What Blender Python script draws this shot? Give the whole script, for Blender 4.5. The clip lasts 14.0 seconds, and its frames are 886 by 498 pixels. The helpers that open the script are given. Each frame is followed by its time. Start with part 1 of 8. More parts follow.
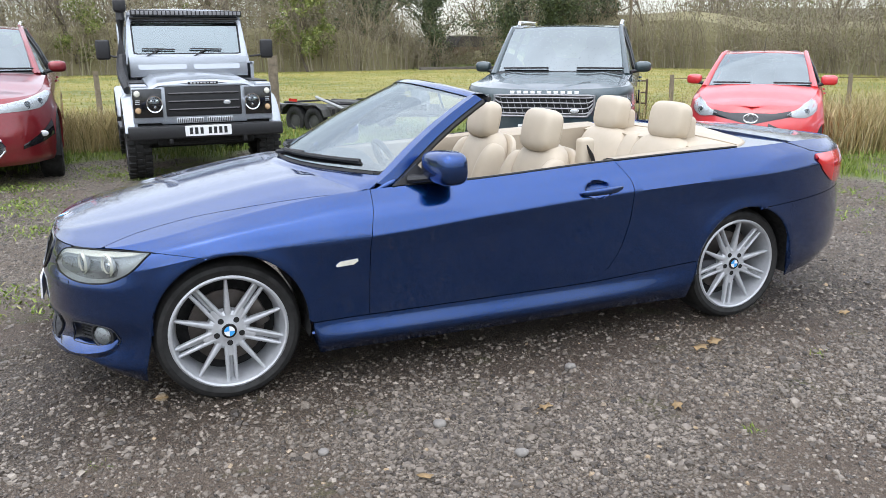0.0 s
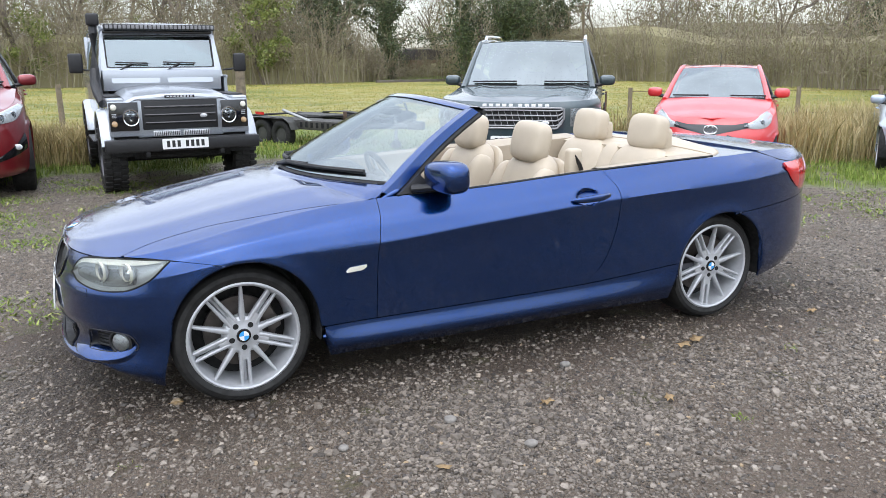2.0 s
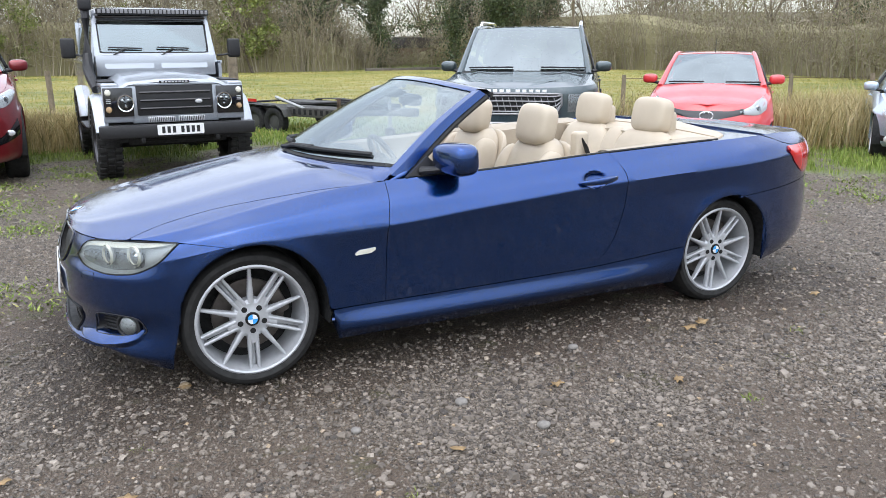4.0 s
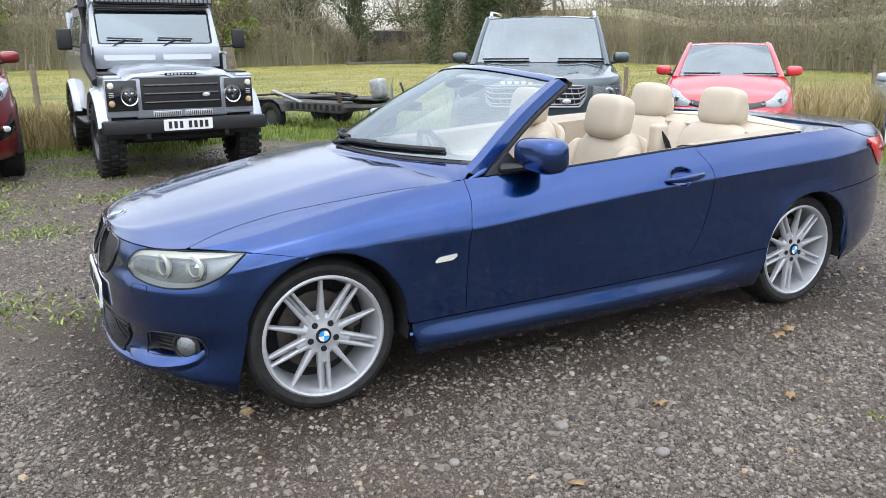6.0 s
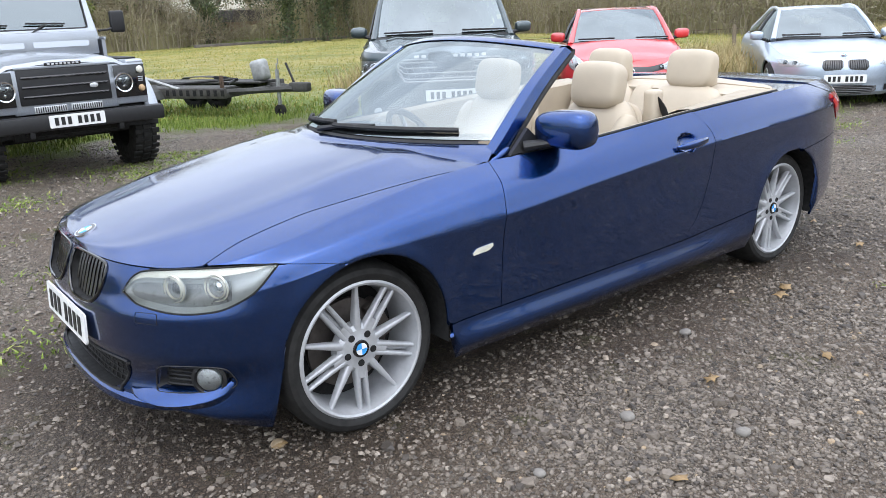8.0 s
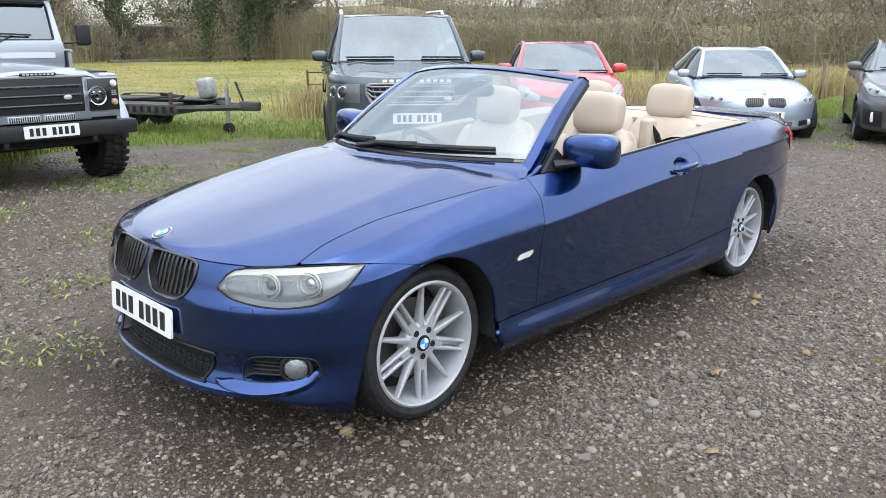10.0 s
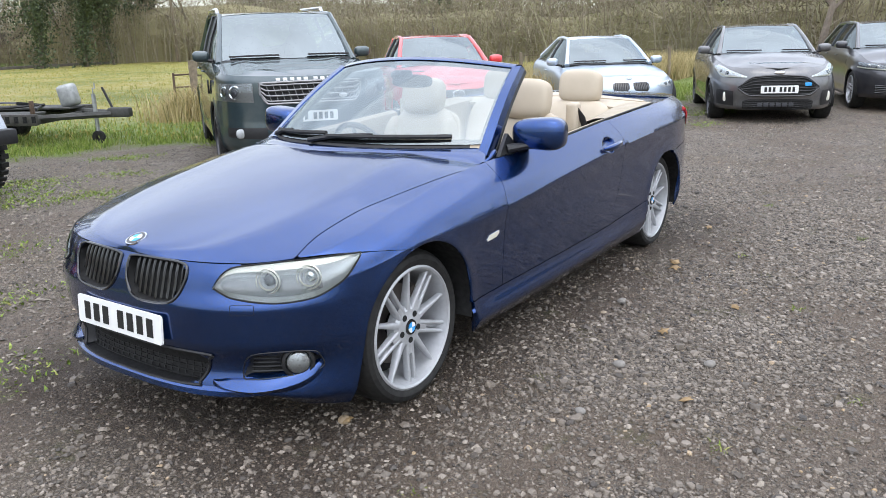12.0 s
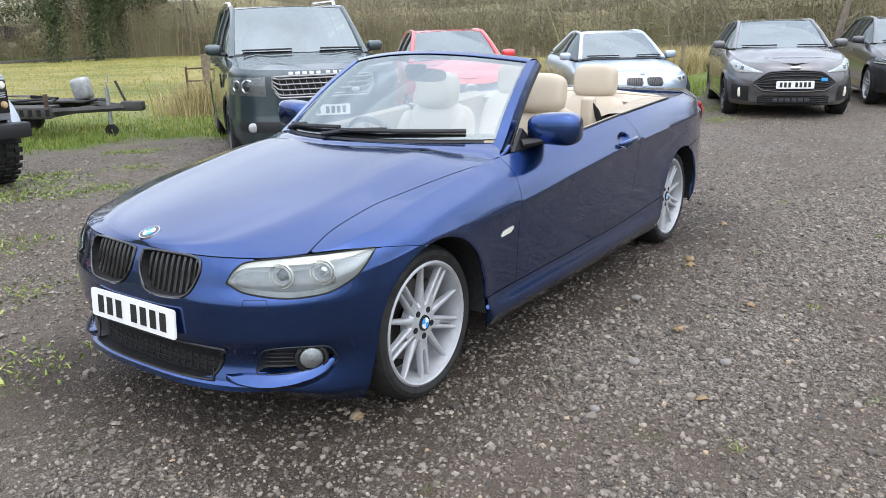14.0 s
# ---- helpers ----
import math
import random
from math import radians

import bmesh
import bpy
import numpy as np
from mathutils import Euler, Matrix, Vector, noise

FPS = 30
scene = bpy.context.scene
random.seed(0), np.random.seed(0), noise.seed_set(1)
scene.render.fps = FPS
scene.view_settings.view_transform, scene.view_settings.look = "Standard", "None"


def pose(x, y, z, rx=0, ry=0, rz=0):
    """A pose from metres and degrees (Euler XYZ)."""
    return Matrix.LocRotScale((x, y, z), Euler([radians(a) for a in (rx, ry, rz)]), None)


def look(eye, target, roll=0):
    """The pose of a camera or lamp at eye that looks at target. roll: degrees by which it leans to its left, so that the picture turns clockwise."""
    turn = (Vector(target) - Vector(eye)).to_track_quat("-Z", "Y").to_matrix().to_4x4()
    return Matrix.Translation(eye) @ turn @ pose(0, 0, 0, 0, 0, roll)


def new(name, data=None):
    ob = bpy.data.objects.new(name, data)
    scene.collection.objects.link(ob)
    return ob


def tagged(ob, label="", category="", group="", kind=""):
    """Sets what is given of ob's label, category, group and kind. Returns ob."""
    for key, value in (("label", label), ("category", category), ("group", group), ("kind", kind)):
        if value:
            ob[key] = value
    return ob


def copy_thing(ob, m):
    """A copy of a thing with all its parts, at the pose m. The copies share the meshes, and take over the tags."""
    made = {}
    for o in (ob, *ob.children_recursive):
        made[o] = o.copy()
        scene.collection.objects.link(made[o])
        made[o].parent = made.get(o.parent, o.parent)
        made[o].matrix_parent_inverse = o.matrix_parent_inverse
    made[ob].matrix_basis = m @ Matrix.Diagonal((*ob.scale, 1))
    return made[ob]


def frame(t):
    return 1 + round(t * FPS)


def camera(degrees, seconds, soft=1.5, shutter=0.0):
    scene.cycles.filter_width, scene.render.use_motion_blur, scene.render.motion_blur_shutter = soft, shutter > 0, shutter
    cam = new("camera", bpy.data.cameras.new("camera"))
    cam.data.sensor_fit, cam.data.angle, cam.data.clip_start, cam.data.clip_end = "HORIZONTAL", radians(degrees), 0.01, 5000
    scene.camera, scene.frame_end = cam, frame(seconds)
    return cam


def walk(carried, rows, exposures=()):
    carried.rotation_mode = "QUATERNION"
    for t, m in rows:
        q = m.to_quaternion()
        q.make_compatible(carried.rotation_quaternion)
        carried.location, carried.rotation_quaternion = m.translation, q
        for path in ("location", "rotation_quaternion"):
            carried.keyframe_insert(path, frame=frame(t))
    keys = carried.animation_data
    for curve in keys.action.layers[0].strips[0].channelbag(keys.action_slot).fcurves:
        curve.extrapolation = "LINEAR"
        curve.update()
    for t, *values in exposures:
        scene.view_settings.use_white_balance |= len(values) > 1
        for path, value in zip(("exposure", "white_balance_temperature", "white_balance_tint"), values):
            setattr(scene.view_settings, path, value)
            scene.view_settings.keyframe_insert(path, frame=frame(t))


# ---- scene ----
import functools

cam = camera(58.9, 14.0, soft=0.75)
PATH = [
    (0, (-0.322, -4.124, 1.515), (0.393, -2.325, 1.012), -0.4),
    (0.5, (-0.523, -4.184, 1.512), (0.207, -2.384, 1.035), -0.9),
    (1, (-0.614, -4.19, 1.525), (0.148, -2.403, 1.052), -0.7),
    (1.5, (-0.611, -4.187, 1.536), (0.185, -2.414, 1.062), -0.5),
    (2, (-0.603, -4.207, 1.533), (0.22, -2.447, 1.059), -0.3),
    (2.5, (-0.605, -4.224, 1.529), (0.234, -2.471, 1.056), -0.2),
    (5, (-0.738, -3.912, 1.48), (0.107, -2.176, 0.958), -0.1),
    (5.5, (-0.775, -3.721, 1.473), (0.067, -1.985, 0.946), -0.1),
    (6, (-0.946, -3.623, 1.458), (-0.047, -1.912, 0.944), -0.3),
    (6.5, (-1.179, -3.535, 1.482), (-0.157, -1.89, 0.982), -1.0),
    (7, (-1.25, -3.403, 1.465), (-0.135, -1.827, 0.945), -1.5),
    (7.5, (-1.276, -3.141, 1.435), (-0.095, -1.623, 0.885), -1.9),
    (8, (-1.34, -2.997, 1.447), (-0.159, -1.489, 0.869), -2.4),
    (8.2, (-1.401, -2.967, 1.449), (-0.216, -1.464, 0.868), -2.3),
    (10.3, (-2.068, -2.838, 1.475), (-0.647, -1.522, 0.979), -0.1),
    (10.5, (-2.142, -2.796, 1.47), (-0.673, -1.518, 1.013), -0.7),
    (11, (-2.353, -2.636, 1.461), (-0.779, -1.485, 1.014), -1.6),
    (11.5, (-2.388, -2.612, 1.459), (-0.803, -1.496, 0.967), -1.6),
    (12, (-2.353, -2.591, 1.459), (-0.769, -1.492, 0.925), -1.5),
    (12.5, (-2.328, -2.563, 1.454), (-0.748, -1.47, 0.896), -1.3),
    (13, (-2.324, -2.559, 1.457), (-0.75, -1.461, 0.893), -1.5),
    (13.5, (-2.334, -2.566, 1.456), (-0.763, -1.461, 0.897), -1.5),
    (14, (-2.341, -2.566, 1.456), (-0.776, -1.447, 0.91), -1.4),
]
walk(cam, [(t, look(eye, target, roll)) for t, eye, target, roll in PATH])

# ---- world and light: a bright overcast winter day ----
SUN_ELEVATION, SUN_TURN = 74.0, 215.0
world = bpy.data.worlds.new("overcast_sky")
scene.world = world
world.use_nodes = True
wn = world.node_tree
wn.nodes.clear()
sky = wn.nodes.new("ShaderNodeTexSky")
sky.sky_type, sky.sun_disc = "NISHITA", False
sky.sun_elevation, sky.sun_rotation = radians(SUN_ELEVATION), radians(SUN_TURN)
sky.air_density, sky.dust_density, sky.ozone_density = 1.0, 0.6, 1.0
pale = wn.nodes.new("ShaderNodeHueSaturation")
pale.inputs["Saturation"].default_value = 0.36
clouds = wn.nodes.new("ShaderNodeTexNoise")
clouds.inputs["Scale"].default_value, clouds.inputs["Detail"].default_value = 2.2, 5
stretch = wn.nodes.new("ShaderNodeMapping")
stretch.inputs["Scale"].default_value = (1, 1, 3)
where = wn.nodes.new("ShaderNodeTexCoord")
puff = wn.nodes.new("ShaderNodeMapRange")
puff.inputs["From Min"].default_value, puff.inputs["From Max"].default_value = 0.3, 0.7
puff.inputs["To Min"].default_value, puff.inputs["To Max"].default_value = 0.8, 1.15
shade = wn.nodes.new("ShaderNodeMix")
shade.data_type, shade.blend_type = "RGBA", "MULTIPLY"
shade.inputs[0].default_value = 1.0
back = wn.nodes.new("ShaderNodeBackground")
back.inputs["Strength"].default_value = 0.15
wout = wn.nodes.new("ShaderNodeOutputWorld")
wn.links.new(where.outputs["Generated"], stretch.inputs["Vector"])
wn.links.new(stretch.outputs["Vector"], clouds.inputs["Vector"])
wn.links.new(clouds.outputs["Fac"], puff.inputs["Value"])
wn.links.new(sky.outputs["Color"], pale.inputs["Color"])
wn.links.new(pale.outputs["Color"], shade.inputs[6])
wn.links.new(puff.outputs["Result"], shade.inputs[7])
# an overcast sky is brighter overhead than at the horizon
apart = wn.nodes.new("ShaderNodeSeparateXYZ")
lift = wn.nodes.new("ShaderNodeMapRange")
lift.inputs["From Min"].default_value, lift.inputs["From Max"].default_value = 0.0, 0.62
lift.inputs["To Min"].default_value, lift.inputs["To Max"].default_value = 0.75, 3.9
dome = wn.nodes.new("ShaderNodeMix")
dome.data_type, dome.blend_type = "RGBA", "MULTIPLY"
dome.inputs[0].default_value = 1.0
wn.links.new(where.outputs["Generated"], apart.inputs["Vector"])
wn.links.new(apart.outputs["Z"], lift.inputs["Value"])
wn.links.new(shade.outputs[2], dome.inputs[6])
wn.links.new(lift.outputs["Result"], dome.inputs[7])
wn.links.new(dome.outputs[2], back.inputs["Color"])
wn.links.new(back.outputs["Background"], wout.inputs["Surface"])
sun = new("sun", bpy.data.lights.new("sun", "SUN"))
sun.data.energy, sun.data.angle, sun.data.color = 0.9, radians(120), (1.0, 0.985, 0.96)
_e, _r = radians(SUN_ELEVATION), radians(SUN_TURN)
sun.matrix_world = look((math.sin(_r) * 60 * math.cos(_e), math.cos(_r) * 60 * math.cos(_e), 60 * math.sin(_e)), (0, 0, 0))
scene.view_settings.exposure = 0.24

# ---- materials ----
def node_mat(name):
    m = bpy.data.materials.new(name)
    m.use_nodes = True
    nt = m.node_tree
    return m, nt, nt.nodes["Principled BSDF"]


def noise_tex(nt, scale, detail=4.0, rough=0.55, coords="Object", stretch=None):
    co = nt.nodes.new("ShaderNodeTexCoord")
    n = nt.nodes.new("ShaderNodeTexNoise")
    n.inputs["Scale"].default_value, n.inputs["Detail"].default_value, n.inputs["Roughness"].default_value = scale, detail, rough
    if stretch:
        mp = nt.nodes.new("ShaderNodeMapping")
        mp.inputs["Scale"].default_value = stretch
        nt.links.new(co.outputs[coords], mp.inputs["Vector"])
        nt.links.new(mp.outputs["Vector"], n.inputs["Vector"])
    else:
        nt.links.new(co.outputs[coords], n.inputs["Vector"])
    return n.outputs["Fac"]


def ramp(nt, fac, stops):
    r = nt.nodes.new("ShaderNodeValToRGB")
    while len(r.color_ramp.elements) < len(stops):
        r.color_ramp.elements.new(0.5)
    for el, (p, c) in zip(r.color_ramp.elements, stops):
        el.position, el.color = p, (*c, 1)
    nt.links.new(fac, r.inputs["Fac"])
    return r.outputs["Color"]


def mix_rgb(nt, a, b, fac, mode="MIX"):
    m = nt.nodes.new("ShaderNodeMix")
    m.data_type, m.blend_type = "RGBA", mode
    for sock, v in ((m.inputs[0], fac), (m.inputs[6], a), (m.inputs[7], b)):
        if isinstance(v, (int, float)):
            sock.default_value = v
        elif isinstance(v, tuple):
            sock.default_value = (*v, 1)
        else:
            nt.links.new(v, sock)
    return m.outputs[2]


def bump(nt, bsdf, height, strength=0.3, distance=0.01):
    b = nt.nodes.new("ShaderNodeBump")
    b.inputs["Strength"].default_value, b.inputs["Distance"].default_value = strength, distance
    nt.links.new(height, b.inputs["Height"])
    nt.links.new(b.outputs["Normal"], bsdf.inputs["Normal"])


def ranged(nt, fac, lo, hi, a=0.3, b=0.7):
    r = nt.nodes.new("ShaderNodeMapRange")
    r.inputs["From Min"].default_value, r.inputs["From Max"].default_value = a, b
    r.inputs["To Min"].default_value, r.inputs["To Max"].default_value = lo, hi
    nt.links.new(fac, r.inputs["Value"])
    return r.outputs["Result"]


def simple(name, col, rough=0.5, metal=0.0, var=0.12, scale=14.0, bump_s=0.0, bump_scale=200.0, coat=0.0, spec=0.5):
    """A surface with slight mottling in colour and gloss, and optional fine relief."""
    m, nt, b = node_mat(name)
    n = noise_tex(nt, scale)
    lo = tuple(max(0, c * (1 - var)) for c in col)
    hi = tuple(min(1, c * (1 + var)) for c in col)
    nt.links.new(ramp(nt, n, [(0.3, lo), (0.7, hi)]), b.inputs["Base Color"])
    nt.links.new(ranged(nt, noise_tex(nt, scale * 2.7), max(0.02, rough * 0.8), min(1, rough * 1.2)), b.inputs["Roughness"])
    b.inputs["Metallic"].default_value = metal
    b.inputs["Coat Weight"].default_value = coat
    b.inputs["Coat Roughness"].default_value = 0.03
    b.inputs["Specular IOR Level"].default_value = spec
    if bump_s:
        bump(nt, b, noise_tex(nt, bump_scale, 3), bump_s, 0.002)
    return m


def car_paint(name, col, metal=0.6, rough=0.3, dust=(0.30, 0.27, 0.22), dusty=0.12, coat_ior=1.6):
    """Clear-coated paint with flakes and a thin uneven film of road dust."""
    m, nt, b = node_mat(name)
    fl = noise_tex(nt, 900, 1)
    base = ramp(nt, fl, [(0.35, tuple(c * 0.8 for c in col)), (0.65, tuple(min(1, c * 1.2) for c in col))])
    film = noise_tex(nt, 5.0, 8, 0.7)
    f = ranged(nt, film, 0.0, dusty, 0.45, 0.8)
    nt.links.new(mix_rgb(nt, base, dust, f), b.inputs["Base Color"])
    b.inputs["Metallic"].default_value = metal
    b.inputs["Roughness"].default_value = rough
    b.inputs["Coat Weight"].default_value = 1.0
    b.inputs["Coat IOR"].default_value = coat_ior
    nt.links.new(ranged(nt, noise_tex(nt, 9, 6), 0.035, 0.09, 0.4, 0.8), b.inputs["Coat Roughness"])
    return m


def glass_mat(name, tint=(0.85, 0.92, 0.9), clear=0.8, rough=0.0, ior=1.75):
    """Thin automotive glass: mostly see-through, with mirror gloss by angle."""
    m = bpy.data.materials.new(name)
    m.use_nodes = True
    nt = m.node_tree
    nt.nodes.clear()
    out = nt.nodes.new("ShaderNodeOutputMaterial")
    tr = nt.nodes.new("ShaderNodeBsdfTransparent")
    tr.inputs["Color"].default_value = (*[t * clear for t in tint], 1)
    gl = nt.nodes.new("ShaderNodeBsdfGlossy")
    gl.inputs["Roughness"].default_value = rough + 0.01
    gl.inputs["Color"].default_value = (0.86, 0.95, 0.97, 1)
    fr = nt.nodes.new("ShaderNodeFresnel")
    fr.inputs["IOR"].default_value = ior
    mx = nt.nodes.new("ShaderNodeMixShader")
    nt.links.new(fr.outputs["Fac"], mx.inputs["Fac"])
    nt.links.new(tr.outputs["BSDF"], mx.inputs[1])
    nt.links.new(gl.outputs["BSDF"], mx.inputs[2])
    nt.links.new(mx.outputs["Shader"], out.inputs["Surface"])
    return m


BLUE = car_paint("deep_blue_metallic_paint", (0.0035, 0.040, 0.172), 0.96, 0.25, (0.14, 0.155, 0.18), 0.08, 1.53)
SILVER = car_paint("silver_paint", (0.36, 0.39, 0.43), 0.55, 0.35)
SKYSILVER = car_paint("pale_blue_silver_paint", (0.42, 0.50, 0.60), 0.5, 0.35)
GREENGREY = car_paint("dark_green_grey_paint", (0.032, 0.054, 0.062), 0.5, 0.35)
RED = car_paint("bright_red_paint", (0.62, 0.03, 0.035), 0.0, 0.4)
MAROON = car_paint("dark_red_metallic_paint", (0.22, 0.012, 0.018), 0.5, 0.35)
GREY = car_paint("dark_grey_metallic_paint", (0.10, 0.10, 0.105), 0.6, 0.4, (0.3, 0.28, 0.25), 0.3)
DARKGREY = car_paint("blackish_grey_paint", (0.05, 0.05, 0.058), 0.5, 0.35)
RUBBER = simple("black_rubber", (0.012, 0.012, 0.012), 0.62, bump_s=0.2, bump_scale=120)
TYRE = simple("dusty_tyre_rubber", (0.010, 0.0097, 0.009), 0.75, var=0.4, scale=9, bump_s=0.25, bump_scale=160)
PLASTIC = simple("black_plastic", (0.011, 0.011, 0.012), 0.5, bump_s=0.1, bump_scale=400)
GLOSSBLACK = simple("gloss_black_plastic", (0.008, 0.008, 0.009), 0.12, coat=0.6)
DARK = simple("dark_underbody", (0.005, 0.005, 0.005), 0.8)
CHROME = simple("chrome", (0.8, 0.8, 0.82), 0.08, 1.0, 0.03)
ALLOY = simple("silver_alloy", (0.46, 0.47, 0.485), 0.46, 0.45, 0.08, 30)
DARKALLOY = simple("dark_alloy", (0.06, 0.06, 0.065), 0.35, 0.6)
STEEL = simple("brake_disc_steel", (0.13, 0.115, 0.105), 0.45, 0.8, 0.25, 20)
LEATHER = simple("cream_leather", (0.47, 0.40, 0.305), 0.48, 0, 0.06, 6, 0.35, 260)
LINING = simple("cream_door_lining", (0.36, 0.305, 0.23), 0.55, 0, 0.06, 6, 0.35, 260)
LEATHER2 = simple("cream_leather_piping", (0.40, 0.33, 0.24), 0.55, 0, 0.08, 6)
TRIMDARK = simple("dark_grey_trim", (0.035, 0.036, 0.042), 0.6, 0, 0.1, 20, 0.25, 300)
WHITE = simple("white_plate", (0.80, 0.80, 0.78), 0.35, 0, 0.03)
INK = simple("black_print", (0.015, 0.015, 0.015), 0.5)
BADGEBLUE = simple("badge_blue", (0.05, 0.34, 0.74), 0.2)
BADGEWHITE = simple("badge_white", (0.8, 0.8, 0.8), 0.2)
REDLENS = simple("red_lens", (0.55, 0.02, 0.02), 0.1, coat=1.0)
AMBER = simple("amber_lens", (0.45, 0.30, 0.16), 0.15, coat=1.0)
PEARL = simple("pale_lens", (0.70, 0.68, 0.58), 0.15, coat=1.0)
LAMPGREY = simple("lamp_housing", (0.58, 0.59, 0.60), 0.3, 0.3, 0.1, 25)
LAMPWHITE = simple("bright_lamp_housing", (0.40, 0.42, 0.42), 0.35, 0.2, 0.12, 25)
LAMPMID = simple("grey_lamp_reflector", (0.19, 0.195, 0.20), 0.3, 0.5, 0.15, 30)
LAMPDARK = simple("dark_lamp_housing", (0.07, 0.07, 0.075), 0.25, 0.3)
GLASS = glass_mat("windscreen_glass", (0.90, 0.96, 0.97), 0.58, 0, 2.75)
TINT = glass_mat("grey_window_glass", (0.75, 0.84, 0.86), 0.45, 0, 3.2)
UPRIGHT = glass_mat("upright_window_glass", (0.7, 0.82, 0.82), 0.45, 0, 2.7)
PRIVACY = glass_mat("dark_window_glass", (0.5, 0.52, 0.55), 0.18)
LENS = glass_mat("clear_lamp_lens", (0.97, 0.98, 0.98), 0.95)
MIRROR = simple("mirror_glass", (0.85, 0.87, 0.88), 0.02, 1.0, 0.0)

# ---- mesh helpers ----
def merge(*geos):
    V, F = [], []
    for v, f in geos:
        o = len(V)
        V.extend(tuple(p) for p in v)
        F.extend(tuple(i + o for i in q) for q in f)
    return V, F


def grid(P, wrap_u=False, wrap_v=False):
    """Faces over an n x m array of points."""
    P = np.asarray(P, float)
    n, m = P.shape[:2]
    F = []
    for i in range(n if wrap_u else n - 1):
        for j in range(m if wrap_v else m - 1):
            F.append((i * m + j, ((i + 1) % n) * m + j, ((i + 1) % n) * m + (j + 1) % m, i * m + (j + 1) % m))
    return [tuple(p) for p in P.reshape(-1, 3)], F


def mirrored(geo):
    return [(x, -y, z) for x, y, z in geo[0]], [tuple(reversed(f)) for f in geo[1]]


def moved(geo, m):
    return [tuple(m @ Vector(v)) for v in geo[0]], geo[1]


def sheet(P, t=0.012, flip=False):
    """A panel with folded-in edges: the grid P, its edge turned inwards by t."""
    P = np.asarray(P, float)
    du = np.gradient(P, axis=0)
    dv = np.gradient(P, axis=1)
    n = np.cross(du, dv)
    n /= np.maximum(np.linalg.norm(n, axis=2, keepdims=True), 1e-9)
    if flip:
        n = -n
    V, F = grid(P)
    a, b = P.shape[:2]
    ring = [(i, 0) for i in range(a)] + [(a - 1, j) for j in range(1, b)] + [(i, b - 1) for i in range(a - 2, -1, -1)] + [(0, j) for j in range(b - 2, 0, -1)]
    o = len(V)
    for i, j in ring:
        V.append(tuple(P[i, j] - n[i, j] * t))
    k = len(ring)
    for q in range(k):
        i, j = ring[q]
        i2, j2 = ring[(q + 1) % k]
        F.append((i * b + j, o + q, o + (q + 1) % k, i2 * b + j2))
    return V, F


def box(c, s, bev=0.01, seg=2):
    bm = bmesh.new()
    bmesh.ops.create_cube(bm, size=1)
    bmesh.ops.scale(bm, vec=s, verts=bm.verts)
    if bev > 0:
        bmesh.ops.bevel(bm, geom=bm.edges[:], offset=min(bev, 0.49 * min(s)), segments=seg, profile=0.5, affect="EDGES")
    bmesh.ops.translate(bm, vec=c, verts=bm.verts)
    bm.verts.index_update()
    g = [tuple(v.co) for v in bm.verts], [tuple(v.index for v in f.verts) for f in bm.faces]
    bm.free()
    return g


def tube(pts, r, n=8, closed=False, flat=1.0):
    """A round bar along points; r is one radius or one for each point."""
    P = [Vector(p) for p in pts]
    k = len(P)
    R = [r] * k if isinstance(r, (int, float)) else list(r)
    up = Vector((0, 0, 1))
    steep = not closed and abs((P[-1] - P[0]).normalized().z) > 0.85
    V, F = [], []
    for i, p in enumerate(P):
        a = P[(i - 1) % k] if closed else P[max(0, i - 1)]
        b = P[(i + 1) % k] if closed else P[min(k - 1, i + 1)]
        d = (b - a).normalized()
        ref = Vector((1, 0, 0)) if steep or abs(d.z) >= 0.95 else up
        s = d.cross(ref).normalized()
        t = s.cross(d)
        for j in range(n):
            w = 2 * math.pi * j / n
            V.append(tuple(p + s * (math.cos(w) * R[i]) + t * (math.sin(w) * R[i] * flat)))
    for i in range(k if closed else k - 1):
        for j in range(n):
            F.append((i * n + j, i * n + (j + 1) % n, ((i + 1) % k) * n + (j + 1) % n, ((i + 1) % k) * n + j))
    if not closed:
        F.append(tuple(range(n - 1, -1, -1)))
        F.append(tuple((k - 1) * n + j for j in range(n)))
    return V, F


def lathe(profile, n=48, c=(0, 0, 0), closed=False):
    """Rings about the y axis; profile of (radius, y)."""
    V, F = [], []
    k = len(profile)
    for r, y in profile:
        for j in range(n):
            w = 2 * math.pi * j / n
            V.append((c[0] + r * math.cos(w), c[1] + y, c[2] + r * math.sin(w)))
    for i in range(k if closed else k - 1):
        for j in range(n):
            F.append((i * n + j, ((i + 1) % k) * n + j, ((i + 1) % k) * n + (j + 1) % n, i * n + (j + 1) % n))
    return V, F


def pillow(c, s, e=3.0, n=16, m=24, tilt=0.0):
    """A rounded cushion: a superellipsoid of full size s, tilted about y (degrees, back to the rear)."""
    def sp(v, q):
        return math.copysign(abs(v) ** q, v)
    q = 2.0 / e
    P = np.zeros((n + 1, m, 3))
    for i in range(n + 1):
        a = -math.pi / 2 + math.pi * i / n
        for j in range(m):
            b = 2 * math.pi * j / m
            P[i, j] = (sp(math.cos(a), q) * sp(math.cos(b), q) * s[0] / 2, sp(math.cos(a), q) * sp(math.sin(b), q) * s[1] / 2, sp(math.sin(a), q) * s[2] / 2)
    g = grid(P, wrap_v=True)
    g = g[0], [tuple(reversed(f)) for f in g[1]]
    return moved(g, pose(*c, 0, tilt, 0))


